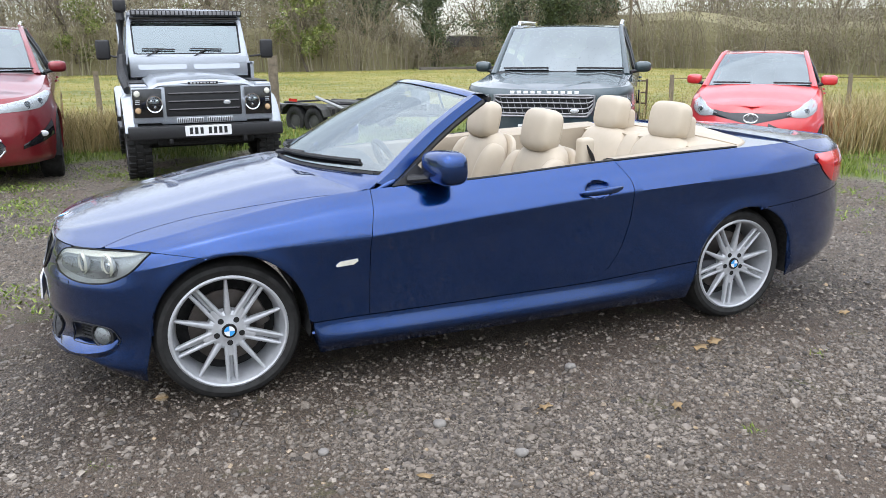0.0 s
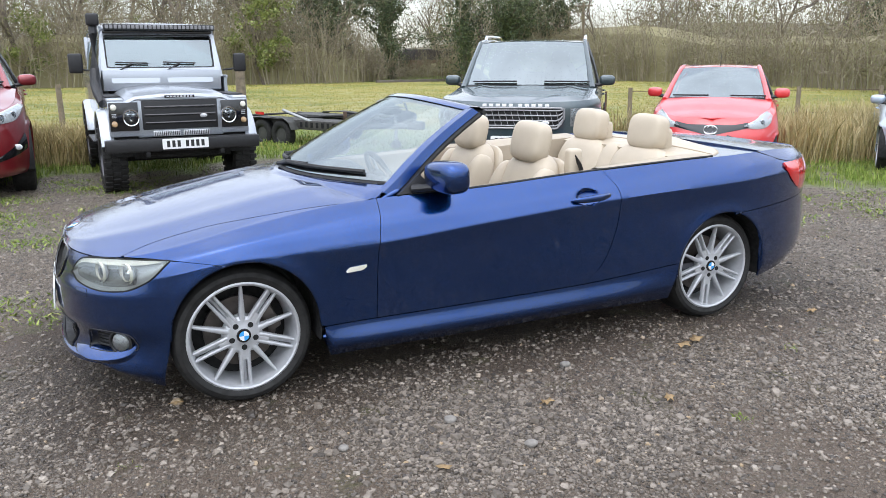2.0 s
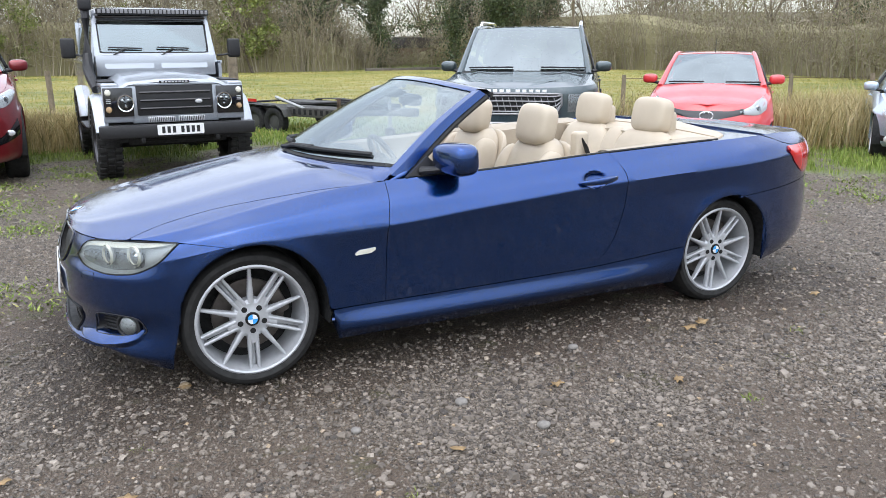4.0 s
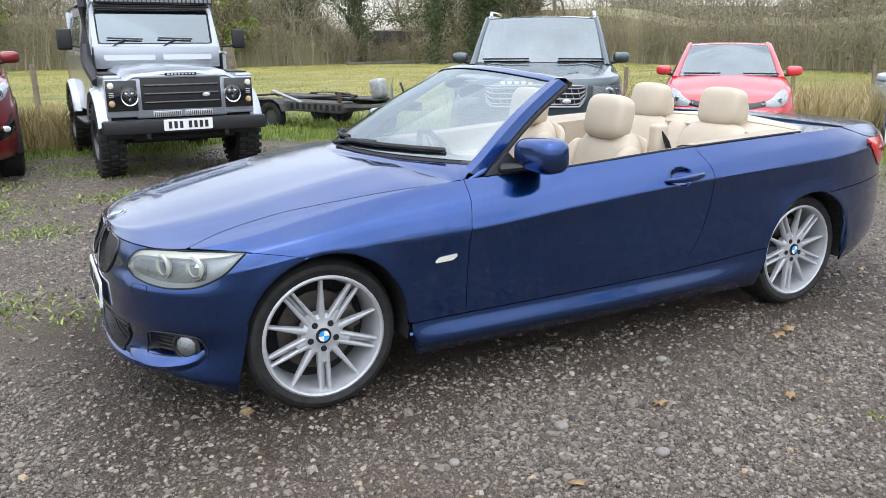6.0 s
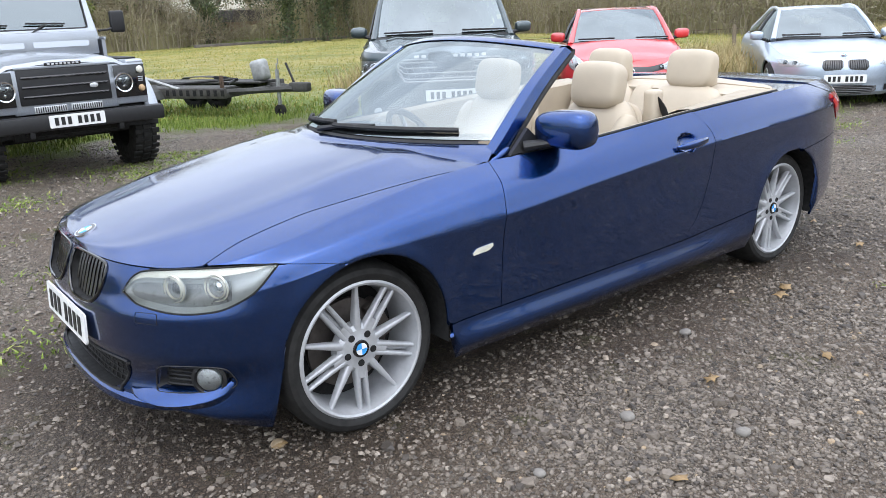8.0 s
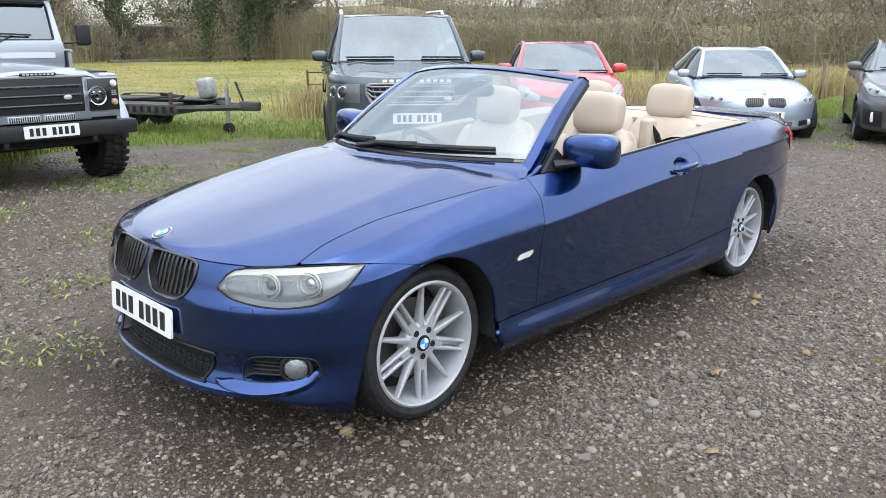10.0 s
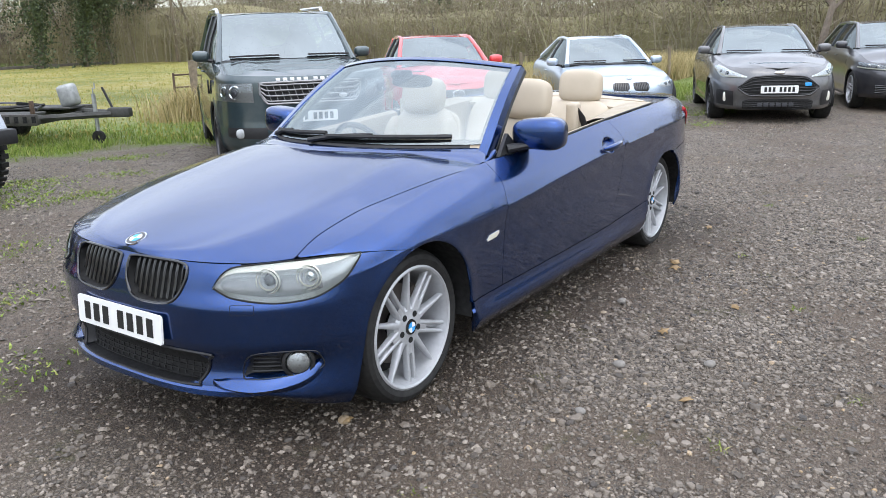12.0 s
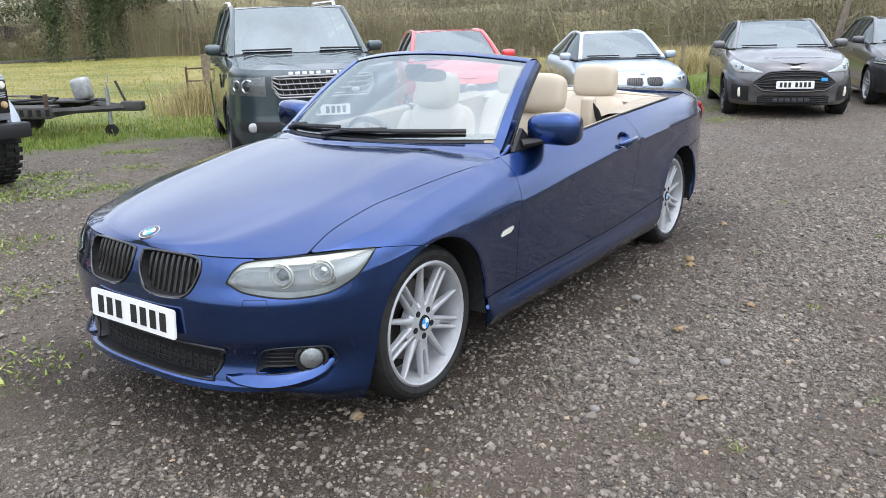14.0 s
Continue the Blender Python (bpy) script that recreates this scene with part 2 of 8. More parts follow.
def slab(outline, thick, to):
    """A flat plate: outline of (a, b), pushed back by thick; to(a, b, depth) gives the place."""
    k = len(outline)
    V = [to(a, b, 0) for a, b in outline] + [to(a, b, thick) for a, b in outline]
    F = [tuple(range(k)), tuple(range(2 * k - 1, k - 1, -1))]
    F += [(i, k + i, k + (i + 1) % k, (i + 1) % k) for i in range(k)]
    return V, F


def rounded(w, h, r, n=5):
    """Outline of a rounded rectangle, centred."""
    out = []
    for cx, cy, a0 in ((w / 2 - r, h / 2 - r, 0), (-w / 2 + r, h / 2 - r, 90), (-w / 2 + r, -h / 2 + r, 180), (w / 2 - r, -h / 2 + r, 270)):
        for i in range(n + 1):
            a = radians(a0 + 90 * i / n)
            out.append((cx + r * math.cos(a), cy + r * math.sin(a)))
    return out


def link(name, geo, mat, parent=None, label="", smooth=True, angle=32):
    me = bpy.data.meshes.new(name)
    me.from_pydata(geo[0], [], geo[1])
    me.materials.append(mat)
    bm = bmesh.new()
    bm.from_mesh(me)
    bmesh.ops.recalc_face_normals(bm, faces=bm.faces)
    bm.to_mesh(me)
    bm.free()
    if smooth:
        me.shade_smooth()
        me.set_sharp_from_angle(angle=radians(angle))
    ob = new(name, me)
    if parent is not None:
        ob.parent = parent
    return tagged(ob, label)


part = link


def thing(name, m, label, category, group="", kind=""):
    ob = new(name)
    ob.empty_display_size = 0.2
    ob.matrix_world = m
    return tagged(ob, label, category, group, kind)


def curve_of(keys, smooth=True):
    """A smooth function through (x, value) keys."""
    X = np.array([k[0] for k in keys], float)
    Y = np.array([k[1] for k in keys], float)
    if not smooth:
        return lambda x: np.interp(x, X, Y)
    D = np.gradient(Y, X) if len(X) > 2 else np.full(len(X), (Y[-1] - Y[0]) / (X[-1] - X[0]))
    for i in range(1, len(X) - 1):
        a, b = (Y[i] - Y[i - 1]) / (X[i] - X[i - 1]), (Y[i + 1] - Y[i]) / (X[i + 1] - X[i])
        D[i] = 0 if a * b <= 0 else 2 * a * b / (a + b)

    def f(x):
        x = np.clip(np.asarray(x, float), X[0], X[-1])
        i = np.clip(np.searchsorted(X, x, side="right") - 1, 0, len(X) - 2)
        h = X[i + 1] - X[i]
        t = (x - X[i]) / h
        return (2 * t**3 - 3 * t**2 + 1) * Y[i] + (t**3 - 2 * t**2 + t) * h * D[i] + (3 * t**2 - 2 * t**3) * Y[i + 1] + (t**3 - t**2) * h * D[i + 1]
    return f

# ---- car body surface: a plan outline with a height profile that changes along it ----
class Shell:
    """Half outline from the middle of the nose round the side to the middle of the tail. Stations: (x, rows of (z, inset));
    the row before the last two is a crease. s is the way along the outline; negative s is the other side."""

    def __init__(self, W, xn, xs, xr, xt, pf, qf, pr, qr, stations, crease, arches=(), flare=0.008):
        a = np.linspace(0, np.pi / 2, 500)
        front = np.c_[xs - (xs - xn) * np.cos(a) ** qf, W * np.sin(a) ** pf]
        mid = np.c_[np.linspace(xs, xr, 200)[1:-1], np.full(198, W)]
        rear = np.c_[xr + (xt - xr) * np.sin(a) ** qr, W * np.maximum(np.cos(a), 0) ** pr]
        P = np.vstack([front, mid, rear])
        S = np.r_[0, np.cumsum(np.linalg.norm(np.diff(P, axis=0), axis=1))]
        self.S = np.linspace(0, S[-1], 1600)
        self.P = np.c_[np.interp(self.S, S, P[:, 0]), np.interp(self.S, S, P[:, 1])]
        k = np.ones(25) / 25
        T = np.gradient(self.P, self.S, axis=0)
        T[0], T[-1] = (0, 1), (0, -1)
        Tp = np.vstack([T[:12][::-1] * (-1, 1), T, T[-12:][::-1] * (-1, 1)])
        T = np.c_[np.convolve(Tp[:, 0], k, "valid"), np.convolve(Tp[:, 1], k, "valid")]
        T /= np.linalg.norm(T, axis=1)[:, None]
        self.N = np.c_[-T[:, 1], T[:, 0]]
        self.W, self.length, self.arches, self.flare, self.crease = W, S[-1], arches, flare, crease
        ss = [self.s_of(x) for x, _ in stations]
        ss[0], ss[-1] = 0.0, self.length
        n = len(stations[0][1])
        rows = [(curve_of([(s, r[i][0]) for s, (_, r) in zip(ss, stations)]), curve_of([(s, r[i][1]) for s, (_, r) in zip(ss, stations)])) for i in range(n)]
        tab = np.linspace(0, self.length, 700)
        def quick(f):
            v = f(tab)
            return lambda q: np.interp(q, tab, v)
        self.rows = [(quick(a), quick(b)) for a, b in rows]
        self.memo = {}

    def s_of(self, x):
        return float(np.interp(x, self.P[:, 0] + np.arange(1600) * 1e-9, self.S))

    def s_of_y(self, y):
        return float(np.interp(y, self.P[:500, 1], self.S[:500]))

    def top(self, s):
        return float(self.rows[-1][0](abs(s)))

    def low(self, s):
        return float(self.rows[0][0](abs(s)))

    def inset(self, s, z):
        if s not in self.memo:
            zs = [float(r[0](s)) for r in self.rows]
            ds = [float(r[1](s)) for r in self.rows]
            c = self.crease
            self.memo[s] = zs[c], curve_of(list(zip(zs[: c + 1], ds[: c + 1]))), curve_of(list(zip(zs[c:], ds[c:])))
        zcr, lo, hi = self.memo[s]
        z = np.asarray(z, float)
        return np.where(z <= zcr, lo(z), hi(z))

    def at(self, s, z, off=0.0):
        """The point at s and height z, off metres outside the skin."""
        a = abs(s)
        x, y = np.interp(a, self.S, self.P[:, 0]), np.interp(a, self.S, self.P[:, 1])
        nx, ny = np.interp(a, self.S, self.N[:, 0]), np.interp(a, self.S, self.N[:, 1])
        z = np.atleast_1d(np.asarray(z, float))
        d = self.inset(a, z) - off
        px, py = x - nx * d, y - ny * d
        if y > self.W * 0.8:
            for cx, cz, r in self.arches:
                q = np.hypot(px - cx, z - cz) - r
                py = py + self.flare * np.exp(-((q / 0.036) ** 2))
        if s < 0:
            py = -py
        return np.c_[px, py, z]

    def panel(self, sa, sb, zlo, zhi, ns, nz, cols=None):
        """A grid of points between two heights, each a function of s."""
        ss = np.linspace(sa, sb, ns) if cols is None else cols
        P = []
        for s in ss:
            lo, hi = zlo(s), zhi(s)
            zc = float(self.rows[self.crease][0](abs(s)))
            if lo + 0.02 < zc < hi - 0.02:
                k = max(2, int(round(nz * (zc - lo) / (hi - lo))))
                k = min(k, nz - 2)
                z = np.r_[np.linspace(lo, zc, k + 1), np.linspace(zc, hi, nz - k)[1:]]
            else:
                z = np.linspace(lo, hi, nz)
            P.append(self.at(s, z))
        return np.array(P)


def holes_cut(P, inside):
    """Faces of the grid P whose middle is not inside a hole; inside(i, j) takes grid places."""
    V, F = grid(P)
    m = P.shape[1]
    return V, [f for f in F if not inside(f[0] // m, f[0] % m)]


def inside_poly(poly, a, b):
    c = False
    for (x1, y1), (x2, y2) in zip(poly, poly[1:] + poly[:1]):
        if (y1 > b) != (y2 > b) and a < (x2 - x1) * (b - y1) / (y2 - y1) + x1:
            c = not c
    return c


# ---- number plate: white or yellow board with plain bars in place of its characters ----
def number_plate(parent, m, w=0.52, h=0.111, bars=7, board=None):
    to = lambda a, b, d: tuple(m @ Vector((d, a, b)))
    pl = part("number_plate", slab(rounded(w, h, 0.012), 0.008, to), board or WHITE, parent, "white number plate with plain black bars", smooth=False)
    step = w * 0.86 / (bars + 0.6)
    for i in range(bars):
        a = -w * 0.43 + step * (i + 0.5) + (step * 0.6 if i > bars // 2 else 0)
        part("plate_bar", slab([(a - step * 0.30 + u * step * 0.60, -0.035 + v * 0.070) for u, v in ((0, 0), (1, 0), (1, 1), (0, 1))], 0.002, lambda p, q, d: to(p, q, d - 0.003)), INK, pl, smooth=False)
    return pl


# ---- wheels ----
def tyre_geo(R, r, w):
    h = w / 2
    prof = [(r - 0.01, -h * 0.78), (r + 0.004, -h * 0.92), (r + (R - r) * 0.42, -h * 0.985), (r + (R - r) * 0.68, -h * 0.93), (R - 0.011, -h * 0.81), (R - 0.003, -h * 0.66), (R, -h * 0.4), (R, h * 0.4), (R - 0.003, h * 0.66), (R - 0.011, h * 0.81), (r + (R - r) * 0.68, h * 0.93), (r + (R - r) * 0.42, h), (r + 0.004, h * 0.92), (r - 0.01, h * 0.78)]
    return lathe(prof, 72, closed=True)


def spoke(a, r0, r1, w0, w1, y0, y1, t0=0.03, t1=0.022, bend=0.0, side=0.0, spread=0.0, ridge=0.006):
    """A bar from the hub out to the rim at angle a, its face at y0 (hub) to y1 (rim); the outer side is at -y."""
    P = []
    n = 7
    for i in range(n):
        f = i / (n - 1)
        r = r0 + (r1 - r0) * f
        w = (w0 + (w1 - w0) * f) / 2
        y = y0 + (y1 - y0) * f**1.6
        t = t0 + (t1 - t0) * f
        off = side + spread * f + bend * math.sin(math.pi * f)
        ring = []
        for lat, dep in ((-w, t), (-w, ridge), (-w * 0.75, ridge * 0.4), (-w * 0.35, 0), (w * 0.35, 0), (w * 0.75, ridge * 0.4), (w, ridge), (w, t)):
            u = lat + off
            ring.append((r * math.cos(a) - u * math.sin(a), y + dep, r * math.sin(a) + u * math.cos(a)))
        P.append(ring)
    return grid(np.array(P), wrap_v=True)


def alloy_wheel(parent, c, R=0.318, r=0.246, w=0.225, style="ten", turn=95, face=ALLOY, badge=True, dish=0.03, flip=False, name="wheel"):
    """A wheel with its outer face at -y (flip: +y)."""
    hub = new(name)
    hub.parent = parent
    hub.matrix_basis = pose(*c, 0, 0, 180 if flip else 0)
    part("tyre", tyre_geo(R, r, w), TYRE, hub, "black low-profile tyre with brown dust")
    h = w / 2
    rim = lathe([(r + 0.004, -h * 0.93), (r - 0.004, -h * 0.97), (r - 0.012, -h * 0.93), (r - 0.02, -h * 0.7), (r - 0.035, 0.0), (r - 0.03, h * 0.9), (r + 0.004, h * 0.93)], 64)
    part("rim", rim, face, hub)
    f = -h * 0.86
    if style == "ten":
        for i in range(5):
            a = radians(turn + 72 * i)
            part("single_spoke", spoke(a, 0.05, r - 0.004, 0.030, 0.011, f + 0.016, f + 0.006, 0.04, 0.02, ridge=0.005), face, hub, angle=60)
            b = a + radians(36)
            part("double_spoke", merge(*[spoke(b, 0.06, r - 0.004, 0.020, 0.0135, f + 0.016, f + 0.006, 0.03, 0.02, side=q * 0.0160, spread=q * 0.0025, ridge=0.005) for q in (1, -1)], spoke(b, 0.05, r * 0.46, 0.060, 0.040, f + 0.017, f + 0.016, t0=0.03, t1=0.02), spoke(b, r * 0.4, r - 0.01, 0.016, 0.020, f + 0.034, f + 0.040, t0=0.02, t1=0.01)), face, hub, angle=60)
        nuts, nr = 5, 0.056
    else:
        n = {"five": 5, "six": 6, "twin": 10, "star": 5}[style]
        for i in range(n):
            a = radians(turn + 360 / n * i)
            if style == "star":
                part("spoke", merge(spoke(a, 0.045, r - 0.014, 0.03, 0.026, f + 0.02, f + 0.004, side=0.028), spoke(a, 0.045, r - 0.014, 0.03, 0.026, f + 0.02, f + 0.004, side=-0.028)), face, hub)
            else:
                part("spoke", spoke(a, 0.05, r - 0.014, 0.07 if n < 7 else 0.03, 0.05 if n < 7 else 0.02, f + 0.02, f + 0.004), face, hub)
        nuts, nr = 5, 0.055
    part("hub_face", lathe([(0.0, f + 0.012), (0.036, f + 0.012), (0.042, f + 0.015), (0.072, f + 0.016), (0.088, f + 0.028), (0.094, f + 0.06)], 40), face, hub)
    for i in range(nuts):
        a = radians(turn + 36 + 72 * i)
        part("bolt_hole", lathe([(0.0, f + 0.0125), (0.0125, f + 0.0125), (0.0145, f + 0.022)], 14, (nr * math.cos(a), 0, nr * math.sin(a))), DARK, hub)
    if badge:
        part("centre_cap", lathe([(0.0, f + 0.006), (0.031, f + 0.006), (0.034, f + 0.014)], 24), GLOSSBLACK, hub)
        roundel(hub, lambda a, b, d: (a, f + 0.0045 + d, b), 0.033, 0.002)
    else:
        part("centre_cap", lathe([(0.0, f + 0.005), (0.03, f + 0.006), (0.033, f + 0.014)], 24), face, hub)
    part("brake_disc", lathe([(0.06, 0.0), (0.165, 0.0), (0.165, 0.02), (0.06, 0.02)], 40), STEEL, hub)
    part("brake_caliper", moved(box((0.14, 0.005, 0.0), (0.07, 0.06, 0.16), 0.015), pose(0, 0, 0, 0, -25, 0)), STEEL, hub)
    part("wheel_back", lathe([(0.0, 0.05), (r - 0.03, 0.05)], 40), DARK, hub)
    return hub


def roundel(parent, to, r, t):
    """A plain round badge in dark, blue and white quarters; to(a, b, depth) gives the place."""
    for q in range(4):
        pts = [(0, 0)] + [(r * 0.68 * math.cos(radians(q * 90 + 90 * i / 6)), r * 0.68 * math.sin(radians(q * 90 + 90 * i / 6))) for i in range(7)]
        part("badge_quarter", slab(pts, t, to), BADGEBLUE if q % 2 else BADGEWHITE, parent, smooth=False)

# ---- the blue convertible: nose towards -x, front axle at x = 0 ----
CABRIO = Shell(
    0.882, -0.755, 0.05, 2.82, 3.86, 0.73, 0.92, 0.62, 1.0,
    [
        (-0.755, [(0.185, 0.07), (0.225, 0.012), (0.31, 0.035), (0.42, 0.0), (0.53, 0.006), (0.60, 0.022), (0.65, 0.040), (0.70, 0.065)]),
        (-0.64, [(0.185, 0.07), (0.225, 0.012), (0.31, 0.035), (0.42, 0.0), (0.535, -0.004), (0.60, 0.022), (0.65, 0.036), (0.70, 0.062)]),
        (-0.47, [(0.140, 0.06), (0.20, 0.012), (0.31, 0.025), (0.42, 0.0), (0.535, -0.004), (0.61, 0.014), (0.66, 0.027), (0.712, 0.065)]),
        (-0.30, [(0.125, 0.035), (0.20, 0.008), (0.32, 0.01), (0.44, 0.0), (0.55, 0.0), (0.64, 0.004), (0.69, 0.022), (0.742, 0.09)]),
        (0.0, [(0.18, 0.02), (0.25, 0.005), (0.34, 0.002), (0.46, 0.0), (0.57, 0.0), (0.69, 0.008), (0.745, 0.034), (0.80, 0.135)]),
        (0.58, [(0.175, 0.05), (0.24, 0.004), (0.33, 0.024), (0.48, 0.020), (0.60, 0.013), (0.698, 0.0), (0.80, 0.046), (0.880, 0.145)]),
        (1.2, [(0.175, 0.05), (0.24, 0.004), (0.335, 0.024), (0.50, 0.020), (0.64, 0.013), (0.745, 0.0), (0.83, 0.042), (0.905, 0.090)]),
        (1.93, [(0.18, 0.05), (0.25, 0.004), (0.345, 0.022), (0.52, 0.019), (0.68, 0.013), (0.795, 0.0), (0.87, 0.038), (0.945, 0.090)]),
        (2.76, [(0.19, 0.03), (0.30, 0.006), (0.40, 0.0), (0.52, 0.0), (0.70, 0.008), (0.83, 0.0), (0.905, 0.040), (0.972, 0.10)]),
        (3.25, [(0.24, 0.04), (0.32, 0.008), (0.42, 0.0), (0.54, 0.0), (0.72, 0.002), (0.85, 0.004), (0.92, 0.04), (0.980, 0.12)]),
        (3.66, [(0.27, 0.06), (0.35, 0.01), (0.45, 0.0), (0.58, 0.002), (0.72, 0.015), (0.86, 0.02), (0.92, 0.04), (0.965, 0.09)]),
        (3.86, [(0.28, 0.06), (0.36, 0.01), (0.46, 0.0), (0.58, 0.006), (0.72, 0.04), (0.87, 0.045), (0.92, 0.055), (0.955, 0.09)]),
    ],
    5, arches=((0.012, 0.350, 0.336), (2.76, 0.328, 0.341)), flare=0.004)


def arch_z(x, cx, r=0.335, cz=0.318):
    """Height of a round wheel arch's edge over x, 0 outside it."""
    q = r * r - (x - cx) ** 2
    return cz + math.sqrt(q) if q > 0 else 0.0


ARCHES = {0.0: (0.012, 0.350, 0.330), 2.76: (2.76, 0.328, 0.335)}


def cabrio_arch(x, wheel_x, grow=0.0):
    """The arch's edge: a half circle whose legs splay a little towards the ground."""
    cx, cz, r = ARCHES[wheel_x]
    out = abs(x - cx) - r - grow
    splay = 0.06 if x > 2.76 else 0.22
    return arch_z(x, cx, r + grow, cz) if out <= 0 else max(0.0, cz - out / splay)


def build_cabrio():
    B = CABRIO
    so = B.s_of
    car = thing("convertible_car", pose(0, 0, 0), "deep blue metallic convertible with roof down and cream leather on gravel", "car")
    body = new("body")
    body.parent = car
    xof = lambda s: float(np.interp(abs(s), B.S, B.P[:, 0]))
    g = 0.002

    # dark inner body that closes the gaps between panels
    ss = np.linspace(-B.length, B.length, 161)
    inner = []
    for s in ss:
        x = xof(s)
        lo = max(B.low(s) + 0.03, cabrio_arch(x, 0.0, 0.02), cabrio_arch(x, 2.76, 0.02))
        z = np.linspace(min(lo, B.top(s) - 0.05), B.top(s) - 0.02, 6)
        inner.append(B.at(s, z, -0.03))
    part("inner_shell", grid(np.array(inner)), DARK, body, smooth=False)

    # front bumper, from one wheel arch round the nose to the other
    s_tip, s_arch = so(-0.31), so(-0.085)
    bump_top = curve_of([(0, 0.697), (so(-0.64), 0.695), (so(-0.47), 0.706), (s_tip, 0.702), (so(-0.20), 0.690), (s_arch, 0.672)])

    def bump_low(s):
        return max(B.low(s), cabrio_arch(xof(s), 0.0))
    lampA, lampB = B.s_of_y(0.452), so(-0.300)
    lamp_hi = curve_of([(lampA, 0.618), (lampA + 0.030, 0.662), (lampA + 0.07, 0.684), (lampA + 0.12, 0.691), (lampA + 0.30, 0.700), (lampB, 0.703)])
    lamp_lo = curve_of([(lampA, 0.615), (lampA + 0.07, 0.586), (lampA + (lampB - lampA) * 0.45, 0.566), (lampA + (lampB - lampA) * 0.62, 0.572), (lampA + (lampB - lampA) * 0.82, 0.612), (lampB, 0.699)])
    kid = []
    for a, b in ((0.024, 0.668), (0.040, 0.688), (0.16, 0.694), (0.310, 0.690), (0.342, 0.662), (0.325, 0.605), (0.282, 0.558), (0.18, 0.545), (0.085, 0.552), (0.036, 0.600)):
        kid.append((a, b))
    mid_low = [(-0.36, 0.372), (0.36, 0.372), (0.41, 0.34), (0.37, 0.262), (0.30, 0.242), (-0.30, 0.242), (-0.37, 0.262), (-0.41, 0.34)]
    fogA, fogB = B.s_of_y(0.565), B.s_of_y(0.742)
    fog_hole = [(fogA, 0.372), (fogB - 0.05, 0.378), (fogB, 0.345), (fogB - 0.01, 0.295), (fogA + 0.02, 0.275), (fogA - 0.045, 0.285)]
    cols = np.r_[np.linspace(-s_arch, -so(-0.374), 40), np.linspace(-so(-0.376), so(-0.376), 330), np.linspace(so(-0.374), s_arch, 40)]
    P = B.panel(0, 0, bump_low, lambda s: float(bump_top(abs(s))), 0, 110, cols)
    ca = cols

    def hole(i, j):
        s = abs((ca[i] + ca[i + 1]) / 2)
        z = (P[i, j, 2] + P[i + 1, j + 1, 2]) / 2
        if lampA + 0.004 < s < lampB + 0.03 and lamp_lo(s) - 0.001 < z < lamp_hi(s) + (0.001 if s < lampA + 0.10 else 0.02):
            return True
        return inside_poly(kid, s, z) or inside_poly(fog_hole, s, z) or inside_poly(mid_low, s, z)
    part("front_bumper", holes_cut(P, hole), BLUE, body)

    # recesses of grilles and intakes
    def smooth_ring(poly, n=6):
        k = len(poly)
        out = []
        for i in range(k):
            p0, p1, p2, p3 = (np.array(poly[(i + d) % k]) for d in (-1, 0, 1, 2))
            for t in np.arange(n) / n:
                out.append(tuple(0.5 * (2 * p1 + (p2 - p0) * t + (2 * p0 - 5 * p1 + 4 * p2 - p3) * t * t + (3 * p1 - p0 - 3 * p2 + p3) * t**3)))
        return out

    def recess(poly, depth, mat, rim, rim_mat, name, sgn=1):
        ring = smooth_ring(poly)
        a = np.array([B.at(sgn * s, z, 0.002)[0] for s, z in ring])
        c = a.mean(axis=0)
        b = c + (a - c) * 0.9
        b[:, 0] += depth
        part(name, grid(np.array([a, (a + b) / 2, b]), wrap_v=True), mat, body)
        mid = b.mean(axis=0)
        part(name + "_back", ([tuple(p) for p in b] + [tuple(mid)], [(q, (q + 1) % len(b), len(b)) for q in range(len(b))]), DARK, body, smooth=False)
        part(name + "_rim", tube(a, rim, 6, closed=True), rim_mat, body)
        return a

    for sg in (1, -1):
        a = recess(kid, 0.12, DARK, 0.0055, GLOSSBLACK, "kidney_grille", sg)
        for i in range(9):
            s = sg * (0.058 + i * 0.031)
            zz = [v for v in np.linspace(0.54, 0.70, 60) if inside_poly(kid, abs(s), v)]
            line = B.at(s, np.linspace(zz[0] + 0.004, zz[-1] - 0.004, 7), -0.022)
            part("grille_slat", tube(line, 0.0055, 6), GLOSSBLACK, body)
        recess(fog_hole, 0.05, PLASTIC, 0.0025, PLASTIC, "side_intake", sg)
        for i in range(5):
            z = 0.292 + i * 0.017
            ln = np.array([B.at(sg * s, z, -0.025)[0] for s in np.linspace(fogA - 0.02, fogB - 0.10, 8)])
            part("intake_bar", tube(ln, 0.004, 5), PLASTIC, body)
        # fog lamp in its dark round housing
        fs = sg * B.s_of_y(0.69)
        c = Vector(B.at(fs, 0.327, -0.004)[0])
        n = (Vector(B.at(fs, 0.327, 0.05)[0]) - c).normalized()
        m = Matrix.Translation(c) @ n.to_track_quat("-Y", "Z").to_matrix().to_4x4()
        fog = part("fog_lamp", moved(lathe([(0.062, 0.03), (0.060, -0.004), (0.050, -0.008), (0.044, 0.0)], 32), m), PLASTIC, body, "round fog lamp in a black ring")
        part("fog_lens", moved(lathe([(0.0, -0.014), (0.02, -0.012), (0.038, -0.006), (0.045, 0.004)], 28), m), LAMPGREY, fog)
        part("fog_glass", moved(lathe([(0.0, -0.017), (0.022, -0.015), (0.040, -0.008), (0.046, 0.004)], 28), m), LENS, fog)
